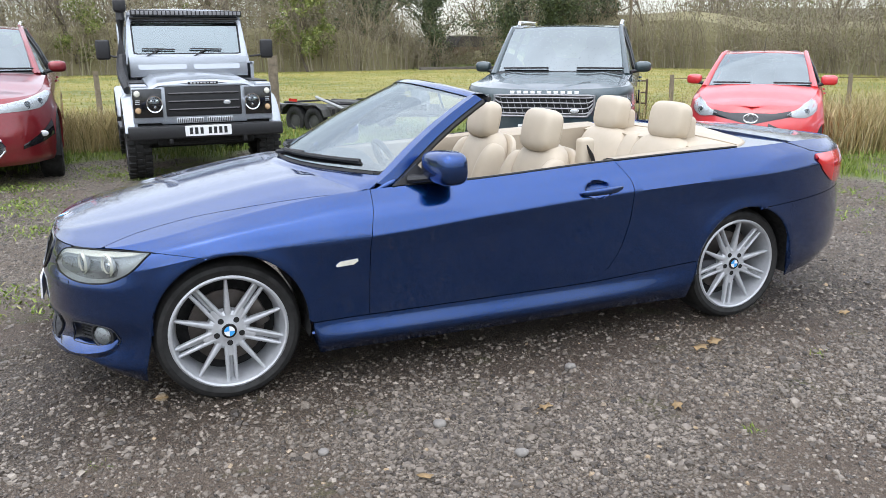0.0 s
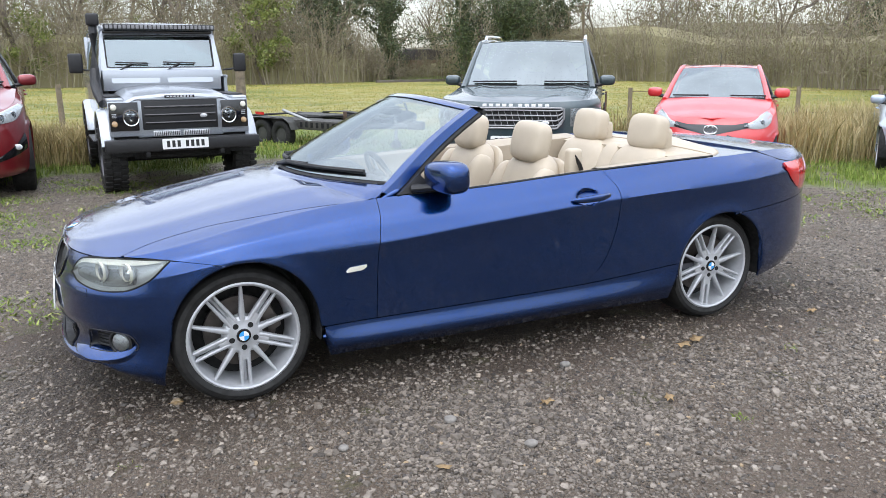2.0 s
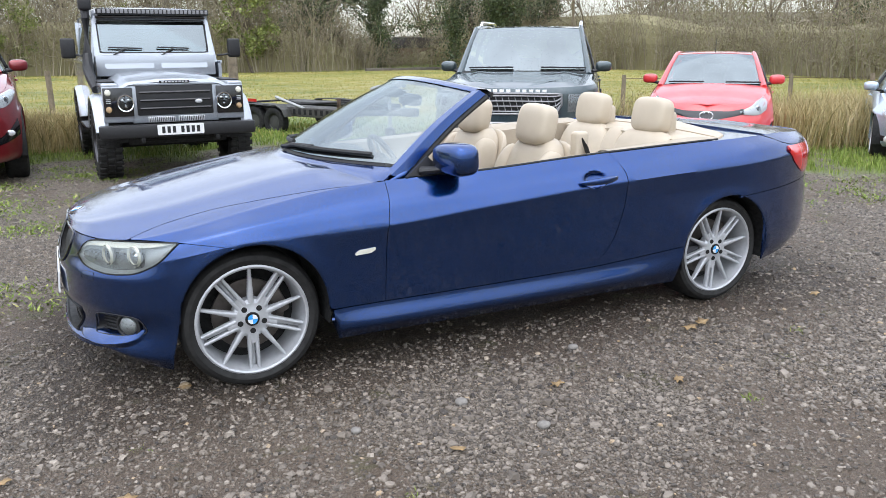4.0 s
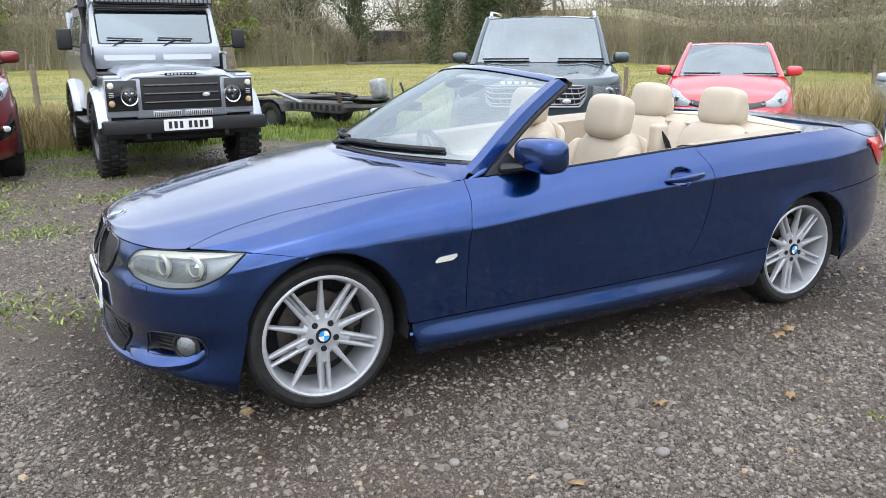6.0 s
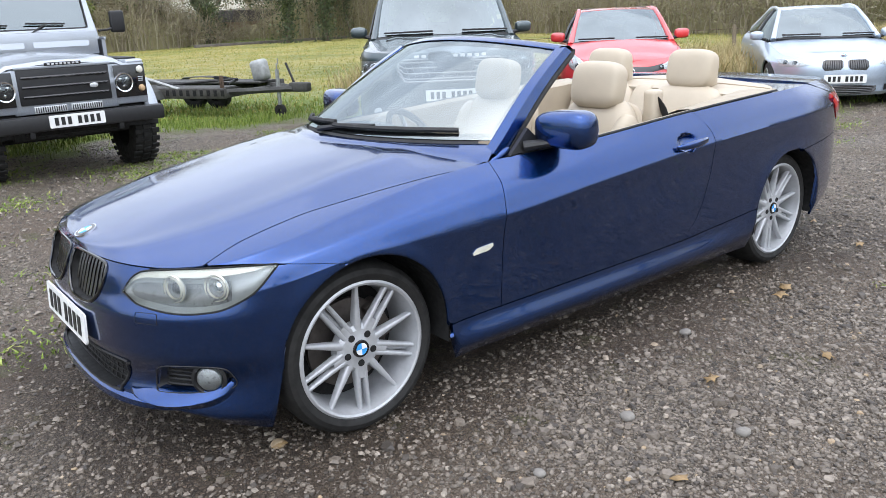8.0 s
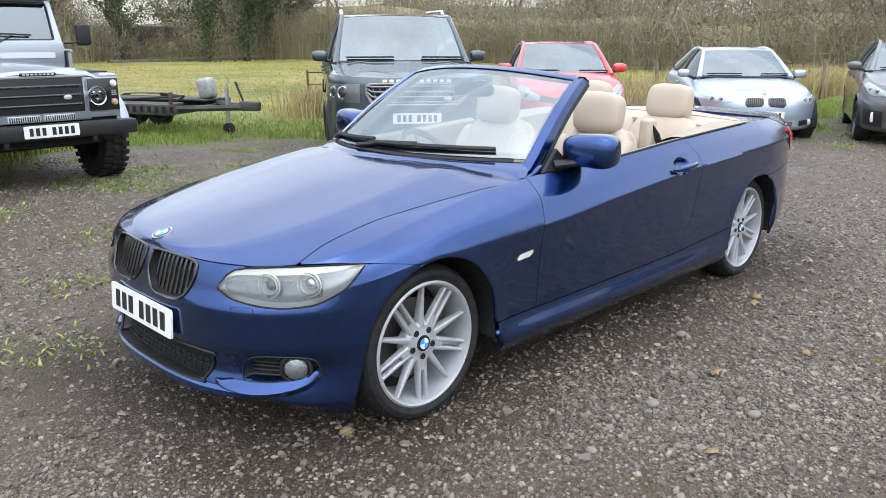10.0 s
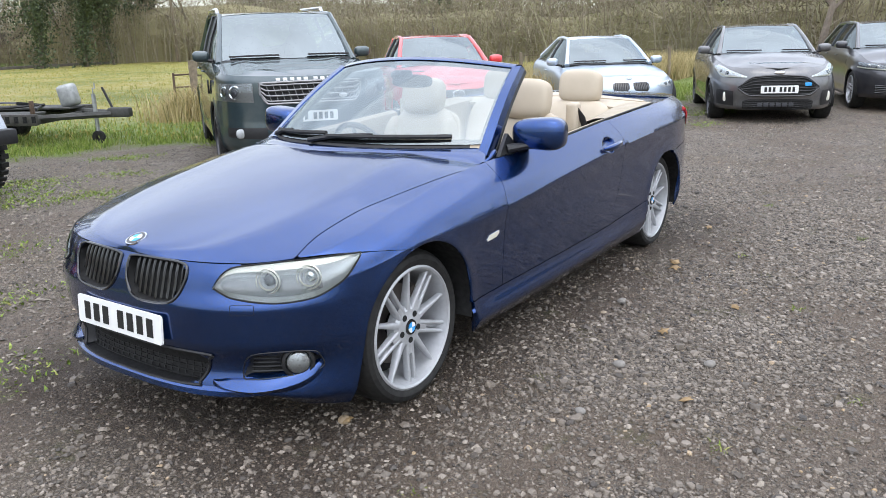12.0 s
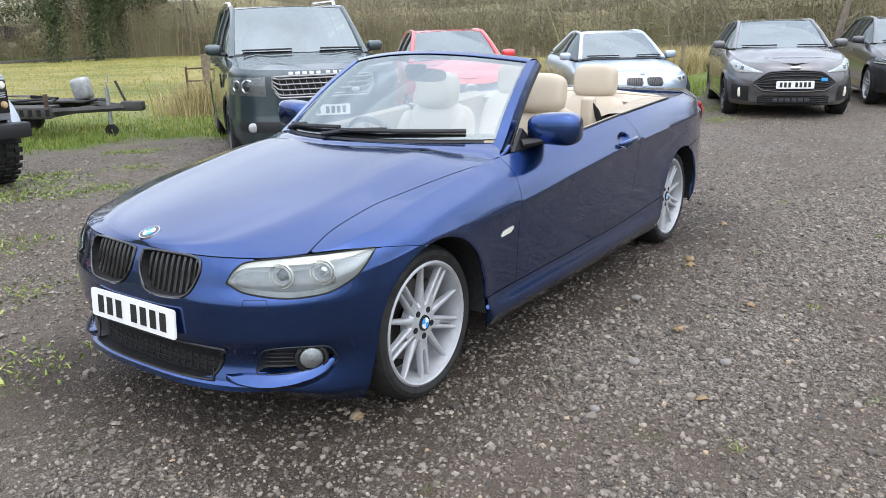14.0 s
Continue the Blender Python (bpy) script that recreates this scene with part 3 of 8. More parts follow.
        # scooped lip under the side intake, sharp at its inner end and turned up round the fog lamp
        la, lb = B.s_of_y(0.415), B.s_of_y(0.742)
        lip_z = curve_of([(la, 0.266), (la + 0.05, 0.250), (la + 0.16, 0.240), (la + (lb - la) * 0.72, 0.252), (la + (lb - la) * 0.92, 0.276), (lb, 0.302)])
        lip_off = curve_of([(la, 0.003), (la + 0.05, 0.020), (la + 0.16, 0.025), (la + (lb - la) * 0.75, 0.018), (lb, 0.003)])
        back_z = curve_of([(la, 0.268), (la + 0.10, 0.284), (la + 0.2, 0.284), (la + (lb - la) * 0.8, 0.296), (lb, 0.324)])
        Pb = []
        for s in np.linspace(la, lb, 34):
            z, o, zb = float(lip_z(s)), float(lip_off(s)), float(back_z(s))
            Pb.append([B.at(sg * s, z0, off)[0] for z0, off in ((z - 0.036, -0.006), (z - 0.012, 0.35 * o), (z - 0.003, 0.9 * o), (z, o), (z + 0.004, 0.94 * o), (z + (zb - z) * 0.5 + 0.002, 0.5 * o), (zb, -0.004), (zb + 0.004, -0.02))])
        part("bumper_lip", grid(np.array(Pb)), BLUE, body, angle=50)
        # headlamp: grey housing, two round projectors with rings, an upper pale strip, clear lens
        lamp = new("headlamp")
        lamp.parent = car
        ss2 = np.linspace(lampA, lampB, 40)
        def patch(k0, k1, off, na=40, nb=9):
            return np.array([[B.at(sg * s, float(lamp_lo(s)) + (float(lamp_hi(s)) - float(lamp_lo(s))) * (k0 + (k1 - k0) * v), off(s, v) if callable(off) else off)[0] for v in np.linspace(0, 1, nb)] for s in ss2])
        part("housing", grid(patch(0, 1, lambda s, v: -0.035 * math.sin(math.pi * v) ** 0.5 * math.sin(math.pi * (s - lampA) / (lampB - lampA)) ** 0.5 - 0.002)), LAMPWHITE, lamp)
        part("upper_strip", grid(patch(0.80, 1.0, lambda s, v: -0.005)), PEARL, lamp)
        part("inner_shade", grid(np.array([[B.at(sg * s, float(lamp_lo(s)) + (float(lamp_hi(s)) - float(lamp_lo(s))) * v, -0.004 - 0.028 * math.sin(math.pi * v) ** 0.5 * math.sin(math.pi * (s - lampA) / (lampB - lampA)) ** 0.5)[0] for v in np.linspace(0.10, 0.62, 6)] for s in np.linspace(lampA + 0.02, lampA + (lampB - lampA) * 0.72, 16)])), LAMPMID, lamp)
        part("lens", grid(patch(0, 1, lambda s, v: 0.004 + 0.006 * math.sin(math.pi * v))), LENS, lamp, "clear slightly hazed lamp lens").visible_shadow = False
        rimline = [B.at(sg * s, float(lamp_lo(s)), 0.003)[0] for s in ss2] + [B.at(sg * s, float(lamp_hi(s)), 0.003)[0] for s in ss2[::-1]]
        part("lamp_seal", tube(rimline, 0.0032, 6, closed=True), DARK, lamp)
        for ls, r in ((lampA + (lampB - lampA) * 0.36, 0.047), (lampA + (lampB - lampA) * 0.63, 0.047)):
            zc = (float(lamp_lo(ls)) + float(lamp_hi(ls))) / 2 + 0.003
            c = Vector(B.at(sg * ls, zc, -0.014)[0])
            nrm = (Vector(B.at(sg * ls, zc, 0.05)[0]) - c)
            nrm = (nrm.normalized() + Vector((-0.9, 0, 0.05))).normalized()
            m = Matrix.Translation(c) @ nrm.to_track_quat("-Y", "Z").to_matrix().to_4x4()
            for q in (0.0, 0.011):
                part("ring", moved(lathe([(r - q - 0.005, 0.004), (r - q - 0.0025, -0.003), (r - q, 0.004)], 32), m), PEARL, lamp)
            part("reflector", moved(lathe([(r, 0.004), (r - 0.004, 0.004), (r - 0.012, 0.02), (0.012, 0.034)], 32), m), LAMPGREY, lamp)
            part("projector", moved(lathe([(0.0, 0.000), (0.010, 0.001), (0.019, 0.008), (0.024, 0.022)], 24), m), CHROME if ls > lampA + (lampB - lampA) * 0.5 else LAMPDARK, lamp)
    recess(mid_low, 0.06, PLASTIC, 0.006, PLASTIC, "lower_intake")
    for i in range(7):
        z = 0.256 + i * 0.0175
        part("intake_bar", tube(np.array([B.at(s, z, -0.03)[0] for s in np.linspace(-0.36, 0.36, 15)]), 0.0035, 5), PLASTIC, body)
    for i in range(-9, 10):
        part("intake_bar", tube(B.at(i * 0.038, np.linspace(0.25, 0.365, 4), -0.031), 0.003, 5), PLASTIC, body)
    Pl = []
    for s in np.linspace(-0.62, 0.62, 50):
        e = max(0.0, 1 - (abs(s) / 0.62) ** 6)
        Pl.append([B.at(s, z, o * e)[0] for z, o in ((0.244, 0.0), (0.232, 0.012), (0.214, 0.024), (0.200, 0.022), (0.188, 0.004), (0.186, -0.02))])
    part("chin_lip", grid(np.array(Pl)), BLUE, body)
    nose = B.at(0, 0.445)[0]
    number_plate(car, pose(nose[0] - 0.012, 0.006, 0.450, 0, 4, 0))
    for sg in (1, -1):
        s0 = B.s_of_y(0.55)
        ring = [B.at(sg * (s0 + a), 0.545 + b, 0.001)[0] for a, b in rounded(0.085, 0.035, 0.006, 3)]
        part("washer_cover", tube(ring, 0.0010, 4, closed=True), DARK, body)

    # bonnet: from the shut line over the lamps and wings to the middle
    s_e = so(0.63)
    mid_z = curve_of([(-0.74, 0.695), (-0.647, 0.733), (-0.45, 0.79), (-0.1, 0.862), (0.2, 0.915), (0.40, 0.942)])
    sb = np.r_[np.linspace(0, so(-0.5), 36), np.linspace(so(-0.5), s_e, 60)[1:]]
    xc = curve_of([(0, -0.690), (so(-0.64), -0.625), (so(-0.4), -0.35), (so(0.0), -0.03), (s_e, 0.350)])
    shut_y = curve_of([(-0.60, 0.665), (-0.483, 0.655), (-0.33, 0.634), (-0.13, 0.642), (0.03, 0.668), (0.25, 0.702), (0.49, 0.737), (0.62, 0.76)])

    @functools.lru_cache(None)
    def edge_of(s):
        return B.at(s, B.top(s) - 0.0015)[0], float(xc(s))

    def top_skin(s, v):
        """The skin between the side's top edge (v = 1) and the middle (v = 0)."""
        e, x0 = edge_of(s)
        x, y, ze = x0 + (e[0] - x0) * v**1.7, e[1] * v, e[2]
        z = ze + (float(mid_z(x)) - ze) * (1 - v**2.4) + 0.006 * math.exp(-(((v - 0.66) / 0.10) ** 2)) * min(1.0, (s / s_e) * 2.5)
        return np.array((x, y, z))

    @functools.lru_cache(None)
    def shut_v(s):
        """Where the bonnet ends and the wing begins."""
        lo, hi = 0.5, 1.0
        if top_skin(s, 1.0)[1] <= float(shut_y(top_skin(s, 1.0)[0])):
            return 1.0
        for _ in range(22):
            m = (lo + hi) / 2
            p = top_skin(s, m)
            lo, hi = (m, hi) if p[1] < float(shut_y(p[0])) else (lo, m)
        return lo
    P = [[tuple(top_skin(s, v * (shut_v(s) - 0.0028))) for v in np.linspace(0, 1, 36)] for s in sb]
    for sg in (1, -1):
        liner = [[top_skin(s, min(1.0, shut_v(s) + d)) * (1, sg, 1) - (0, 0, h) for d, h in ((-0.04, 0.03), (0.0, 0.016), (0.03, 0.03))] for s in np.linspace(so(-0.5), s_e, 50)]
        part("shut_line_channel", grid(np.array(liner)), DARK, body)
    # rear part of the bonnet, up to the foot of the glass and the pillars
    sc_b = lambda y: Vector((0.415 + 0.34 * (abs(y) / 0.66) ** 2.2, y, 0.968 - 0.02 * (abs(y) / 0.66) ** 2))
    last = [Vector(p) for p in P[-1]]
    foot = Vector(B.at(so(0.662), B.top(so(0.662)) - 0.0015)[0])
    aim = []
    for p in last:
        q = sc_b(min(p.y, 0.668)) + Vector((-0.012, 0, -0.014))
        q.y = p.y
        k = min(1.0, max(0.0, (p.y - 0.655) / 0.075))
        aim.append(q.lerp(foot, k * k * (3 - 2 * k)))
    for t in (0.25, 0.5, 0.75, 1.0):
        P.append([tuple(p.lerp(q, t) + Vector((0, 0, 0.004 * math.sin(math.pi * t)))) for p, q in zip(last, aim)])
    P = np.array(P)
    full = np.concatenate([P[:, :0:-1] * (1, -1, 1), P], axis=1)
    part("bonnet", sheet(full, 0.012), BLUE, body)
    m = Vector((-0.648, 0, float(mid_z(-0.648))))
    sl = math.atan2(float(mid_z(-0.6)) - float(mid_z(-0.7)), 0.1)
    tob = lambda a, b, d: tuple(m + Vector((-math.cos(sl) * b, a, -math.sin(sl) * b)) + Vector((-math.sin(sl), 0, math.cos(sl))) * (0.006 - d))
    badge = part("bonnet_badge", slab([(0.041 * math.cos(t), 0.041 * math.sin(t)) for t in np.linspace(0, 2 * math.pi, 33)[:-1]], 0.006, tob), CHROME, car, "round bonnet badge with blue and white quarters")
    part("badge_ring", slab([(0.037 * math.cos(t), 0.037 * math.sin(t)) for t in np.linspace(0, 2 * math.pi, 33)[:-1]], 0.004, lambda a, b, d: tob(a, b, d - 0.001)), GLOSSBLACK, badge, smooth=False)
    roundel(badge, lambda a, b, d: tob(a, b, d - 0.002), 0.037, 0.003)

    # sides: wing, door, quarter panel, sill, each side a panel of its own
    def side(sg, xa, xb, zlo, zhi, nx, nz, name, mat=BLUE, cols=None, parent=body):
        cols = np.linspace(xa, xb, nx) if cols is None else cols
        P = B.panel(0, 0, lambda s: zlo(xof(s)), lambda s: zhi(xof(s)), 0, nz, [sg * so(x) for x in cols])
        return part(name, sheet(P, 0.014, flip=sg > 0), mat, parent)

    topx = lambda x: B.top(so(x)) - g
    bt = lambda x: float(bump_top(so(x)))
    sill = curve_of([(0.3, 0.330), (0.62, 0.332), (1.2, 0.337), (1.75, 0.345), (2.1, 0.365), (2.46, 0.395)])
    # the door's rear edge leans back and sweeps forward at its foot
    door_rear = curve_of([(0.0, 1.62), (0.03, 1.80), (0.10, 1.885), (0.30, 1.962), (0.55, 2.0), (0.75, 2.002), (1.0, 1.935)])
    door_front = curve_of([(0, 0.614), (0.6, 0.624), (1, 0.668)])
    for sg in (1, -1):
        th = np.linspace(0, math.pi, 44)
        wing_cols = np.r_[np.linspace(-0.50, -0.09, 20), 0.012 - 0.330 * np.cos(th[(np.cos(th) < 0.28)]), np.linspace(0.344, 0.612, 16)]
        wing_cols = np.unique(np.clip(wing_cols, -0.50, 0.612))
        def wlo(x):
            if x < -0.0849:
                return max(bt(x) + g, cabrio_arch(x, 0.0))
            return max(cabrio_arch(x, 0.0), float(sill(x)) + g)
        P = []
        for x in wing_cols:
            s = so(x)
            col = B.panel(0, 0, lambda q: wlo(x), lambda q: B.top(q) - 0.0015, 0, 26, [sg * s])[0]
            vs = min(0.996, shut_v(s) + 0.0028)
            crown = np.array([top_skin(s, v) * (1, sg, 1) for v in np.linspace(1, vs, 9)[1:]])
            P.append(np.vstack([col, crown]))
        part("front_wing", sheet(np.array(P), 0.014, flip=sg > 0), BLUE, body, angle=50)
        # strip of the wing up to the door's leaning front edge
        P = []
        for v in np.linspace(0, 1, 34):
            row = []
            for u in np.linspace(0, 1, 6):
                x = 0.6115 + (float(door_front(v)) - 0.6115) * u
                s = so(x)
                lo, hi = float(sill(x)) + g, B.top(s) - g
                zc = float(B.rows[5][0](s))
                row.append(B.at(sg * s, lo + (zc - lo) * v / 0.7 if v < 0.7 else zc + (hi - zc) * (v - 0.7) / 0.3)[0])
            P.append(row)
        part("front_wing_edge", grid(np.array(P)), BLUE, body)
        P = []
        for v in np.linspace(0, 1, 64):
            xa, xb = float(door_front(v)) + 0.003, float(door_rear(v)) - g
            row = []
            for u in np.linspace(0, 1, 120):
                x = xa + (xb - xa) * u
                s = so(x)
                lo, hi = float(sill(x)) + g, B.top(s)
                zc = float(B.rows[5][0](s))
                vk = 0.70
                z = lo + (zc - lo) * v / vk if v < vk else zc + (hi - zc) * (v - vk) / (1 - vk)
                cup = max(0.0, 1 - ((x - 1.80) / 0.072) ** 2 - ((z - 0.822) / 0.040) ** 2)
                row.append(B.at(sg * s, z, -0.026 * cup ** 0.7)[0])
            P.append(row)
        door = part("door", sheet(np.array(P), 0.014, flip=sg < 0), BLUE, car)
        # handle with its recess
        hs = so(1.80)
        hl = [B.at(sg * so(1.70 + 0.23 * f), 0.812 + 0.014 * f, 0.012 + 0.026 * math.sin(math.pi * f) ** 0.6)[0] for f in np.linspace(0, 1, 14)]
        part("door_handle", tube(hl, [0.006 + 0.010 * math.sin(math.pi * f) ** 0.5 for f in np.linspace(0, 1, 14)], 10, flat=1.15), BLUE, door)
        # quarter panel with the rear arch
        P = []
        def qlo(x):
            return max(cabrio_arch(x, 2.76), float(sill(x)) + g if x < 2.4245 else 0.0, 0.652 + 0.07 * (x - 2.9) if x > 2.8175 else 0.0)
        th2 = np.linspace(0, math.pi, 44)
        qc = np.unique(np.r_[np.linspace(2.05, 2.4235, 14), 2.76 - 0.335 * np.cos(th2[np.cos(th2) > -0.17]), np.linspace(2.818, 3.58, 38)])
        for x in qc:
            s = so(x)
            lo, hi = qlo(x), B.top(s) - g
            zc = float(B.rows[5][0](s))
            z = np.r_[np.linspace(lo, max(zc, lo + 0.01), 20), np.linspace(max(zc, lo + 0.01), hi, 9)[1:]]
            P.append(B.at(sg * s, z))
        Q = np.array(P)
        part("quarter_panel", sheet(Q, 0.014, flip=sg > 0), BLUE, body)
        # strip of the quarter panel between the door's curved edge and its straight part
        P = []
        for v in np.linspace(0, 1, 34):
            xa, xb = float(door_rear(v)) + g, 2.052
            row = []
            for u in np.linspace(0, 1, 12):
                x = xa + (xb - xa) * u
                s = so(x)
                lo, hi = float(sill(x)) + g, B.top(s) - g
                zc = float(B.rows[5][0](s))
                z = lo + (zc - lo) * v / 0.7 if v < 0.7 else zc + (hi - zc) * (v - 0.7) / 0.3
                row.append(B.at(sg * s, z)[0])
            P.append(row)
        part("quarter_panel_front", sheet(np.array(P), 0.014, flip=sg < 0), BLUE, body)
        side(sg, 0.357, 2.423, lambda x: max(B.low(so(x)), cabrio_arch(x, 0.0), cabrio_arch(x, 2.76)), lambda x: float(sill(x)) - g, 70, 14, "sill_skirt")
        # rear bumper side is joined below; arch lips and liners
        for cx in (0.0, 2.76):
            ax, cz, R = ARCHES[cx]
            lip = [B.at(sg * so(ax + R * math.cos(w)), cz + R * math.sin(w), -0.006)[0] for w in np.linspace(0.0, math.pi, 40)]
            part("arch_lip", tube(lip, 0.0055, 6), BLUE, body)
            ring = []
            for w in np.linspace(-0.25, math.pi + 0.25, 44):
                lx, lz = ax + (R + 0.003) * math.cos(w), max(0.16, cz + (R + 0.003) * math.sin(w))
                yo = abs(float(B.at(so(lx), lz, -0.010)[0][1]))
                ring.append([(lx, sg * yo, lz), (lx, sg * 0.45, lz)])
            part("arch_liner", grid(np.array(ring)), DARK, body)
        # side lamp on the wing
        rp = [B.at(sg * so(0.515 + a), 0.590 + b + a * 0.08, 0.004)[0] for a, b in [(-0.05, -0.004), (-0.046, -0.012), (0.03, -0.014), (0.052, -0.002), (0.05, 0.01), (-0.03, 0.010)]]
        rp2 = [tuple(Vector(p) + Vector((0, -sg * 0.01, 0))) for p in rp]
        k = len(rp)
        part("side_lamp", (rp + rp2, [tuple(range(k))] + [(i, (i + 1) % k, k + (i + 1) % k, k + i) for i in range(k)]), PEARL, body, "pale lozenge side lamp", smooth=False)

    # rear bumper and boot
    s_b = so(2.818)
    cols = np.linspace(s_b, 2 * B.length - s_b, 90)
    fold = lambda s: s if s <= B.length else -(2 * B.length - s)
    P = np.array([B.at(fold(s), np.linspace(max(B.low(fold(s)), cabrio_arch(xof(fold(s)), 2.76)), 0.648 + 0.07 * (min(3.58, xof(fold(s))) - 2.9), 16)) for s in cols])
    part("rear_bumper", sheet(P, 0.014, flip=True), BLUE, body)
    P = np.array([B.at(fold(s), np.linspace(0.700, B.top(fold(s)) - g, 14)) for s in np.linspace(so(3.585), 2 * B.length - so(3.585), 60)])
    part("rear_panel", sheet(P, 0.014, flip=True), BLUE, body)
    for sg in (1, -1):
        ts = np.linspace(so(3.27), so(3.755), 24)
        tz = curve_of([(ts[0], 0.868), (ts[3], 0.80), (ts[9], 0.73), (ts[-1], 0.71)])
        P = np.array([[B.at(sg * s, float(tz(s)) + (0.908 - float(tz(s))) * v, 0.005 + 0.012 * math.sin(math.pi * v))[0] for v in np.linspace(0, 1, 8)] for s in ts])
        part("tail_lamp", sheet(P, 0.02, flip=sg > 0), REDLENS, car, "red tail lamp wrapped round the corner")
    # dark strip laid on the skin for the shade in the boot lid's groove
    for sg in (1, -1):
        line = [B.at(sg * so(x), B.top(so(x)) - d, 0.0005)[0] for x, d in ((3.10, 0.001), (3.16, 0.02), (3.24, 0.05), (3.32, 0.066), (3.45, 0.068), (3.60, 0.058), (3.70, 0.050))]
        part("boot_shut_line", tube(line, 0.0022, 5), DARK, body)
    # deck and boot lid between the two top edges, from behind the cover to the tail
    def deck(x0, x1, nx, name, lift=0.0, mat=BLUE, w=1.0, crown=0.012):
        P = []
        for x in np.linspace(x0, x1, nx):
            e = B.at(so(x), B.top(so(x)) - 0.002)[0]
            row = []
            for v in np.linspace(-1, 1, 31):
                row.append((e[0], e[1] * v * w, e[2] + crown * (1 - v * v) + lift))
            P.append(row)
        return part(name, sheet(np.array(P), 0.012), mat, body)
    deck(3.16, 3.70, 26, "boot_lid", 0.0)
    deck(2.70, 3.155, 20, "rear_deck", -0.006, crown=0.004)

    # windscreen, its frame and pillars
    sc_b = lambda y: Vector((0.415 + 0.34 * (abs(y) / 0.66) ** 2.2, y, 0.968 - 0.02 * (abs(y) / 0.66) ** 2))
    sc_t = lambda y: Vector((1.115 + 0.115 * (abs(y) / 0.56) ** 2.2, y, 1.318 - 0.045 * (abs(y) / 0.56) ** 2))
    P = []
    for v in np.linspace(0, 1, 14):
        row = []
        for u in np.linspace(-1, 1, 41):
            p = sc_b(u * 0.665).lerp(sc_t(u * 0.565), v)
            p += Vector((-0.35, 0, 0.9)) * (0.018 * math.sin(math.pi * v))
            row.append(tuple(p))
        P.append(row)
    P = np.array(P)
    glass = part("windscreen", grid(P), GLASS, car, "clear windscreen with a dark upper band")
    glass.visible_shadow = False
    # dark printed edge
    for sg in (0, -1):
        e = P[:, sg]
        e2 = P[:, 1 if sg == 0 else -2]
        part("glass_edge", grid(np.array([e + (0, 0, -0.003), e2 * 0.4 + e * 0.6 + (0, 0, -0.003)])), GLOSSBLACK, glass)
    part("glass_edge", grid(np.array([P[0] + (0, 0, -0.004), P[1] * 0.8 + P[0] * 0.2 + (0, 0, -0.004)])), GLOSSBLACK, glass)
    part("glass_edge", grid(np.array([P[-1] + (0, 0, -0.004), P[-2] * 0.35 + P[-1] * 0.65 + (0, 0, -0.004)])), GLOSSBLACK, glass)
    for sg in (1, -1):
        ring_rows = []
        for v in np.linspace(-0.16, 1.0, 18):
            gpt = sc_b(sg * 0.665).lerp(sc_t(sg * 0.565), v) + Vector((-0.35, 0, 0.9)) * (0.018 * math.sin(math.pi * max(0, v)))
            wd = 0.072 - 0.020 * v
            out = gpt + Vector((wd, sg * 0.042, -0.012))
            midp = gpt.lerp(out, 0.45) + Vector((-0.006, sg * 0.020, 0.016))
            ring_rows.append([tuple(gpt + Vector((-0.004, 0, 0.004))), tuple(midp), tuple(out), tuple(out + Vector((0.004, -sg * 0.03, -0.02))), tuple(gpt + Vector((0.03, -sg * 0.03, -0.03))), tuple(gpt + Vector((0.0, -sg * 0.01, -0.012)))])
        part("a_pillar", grid(np.array(ring_rows), wrap_v=True), BLUE, body, angle=50)
        part("pillar_seal", tube([Vector(r[2]) + Vector((0.012, -sg * 0.014, -0.012)) for r in ring_rows[1:]], 0.016, 8), RUBBER, body)
        foot = pillow((0, 0, 0), (0.14, 0.044, 0.036), 2.6, 10, 18)
        part("pillar_foot", moved(foot, pose(0.745, sg * 0.706, 0.886, 0, -26, sg * 6)), BLUE, body)
        # black corner piece under the mirror
        tri = [(0.775, 0.893), (0.93, 0.905), (0.95, 0.93), (0.90, 0.985)]
        part("quarter_light", slab(tri, 0.02, lambda a, b, d: (a, sg * (0.752 - d - (b - 0.9) * 0.3), b)), PLASTIC, body, smooth=False)
        # door mirror
        mir = new("door_mirror")
        mir.parent = car
        g1 = pillow((0.0, 0.0, 0.0), (0.15, 0.262, 0.165), 3.3, 14, 26)
        g1 = [(x + 0.10 * (abs(y) * 0.25), y, z * (1.0 - 0.35 * (0.117 - y * sg) / 0.235 * 0.5)) for x, y, z in g1[0]], g1[1]
        cpos = (0.985, sg * 0.852, 0.982)
        part("housing", moved(g1, pose(*cpos, 0, 0, sg * -8)), BLUE, mir)
        part("lower_trim", moved(pillow((0.01, 0, -0.058), (0.115, 0.20, 0.035), 2.5, 8, 20), pose(*cpos, 0, 0, sg * -8)), GLOSSBLACK, mir)
        part("mirror_glass", moved(slab(rounded(0.19, 0.115, 0.04), 0.004, lambda a, b, d: (0.069 - d, a, b)), pose(*cpos, 0, 0, sg * -8)), MIRROR, mir, smooth=False)
        part("arm", tube([(0.86, sg * 0.74, 0.918), (0.91, sg * 0.785, 0.925), (0.97, sg * 0.85, 0.938)], [0.032, 0.026, 0.022], 10, flat=0.7), PLASTIC, mir)
    hd = []
    for u in np.linspace(-1, 1, 41):
        p = sc_t(u * 0.575)
        hd.append([tuple(p + Vector(o)) for o in ((-0.008, 0, 0.002), (0.02, 0, 0.016), (0.07, 0, 0.014), (0.095, 0, -0.004), (0.085, 0, -0.03), (0.03, 0, -0.03))])
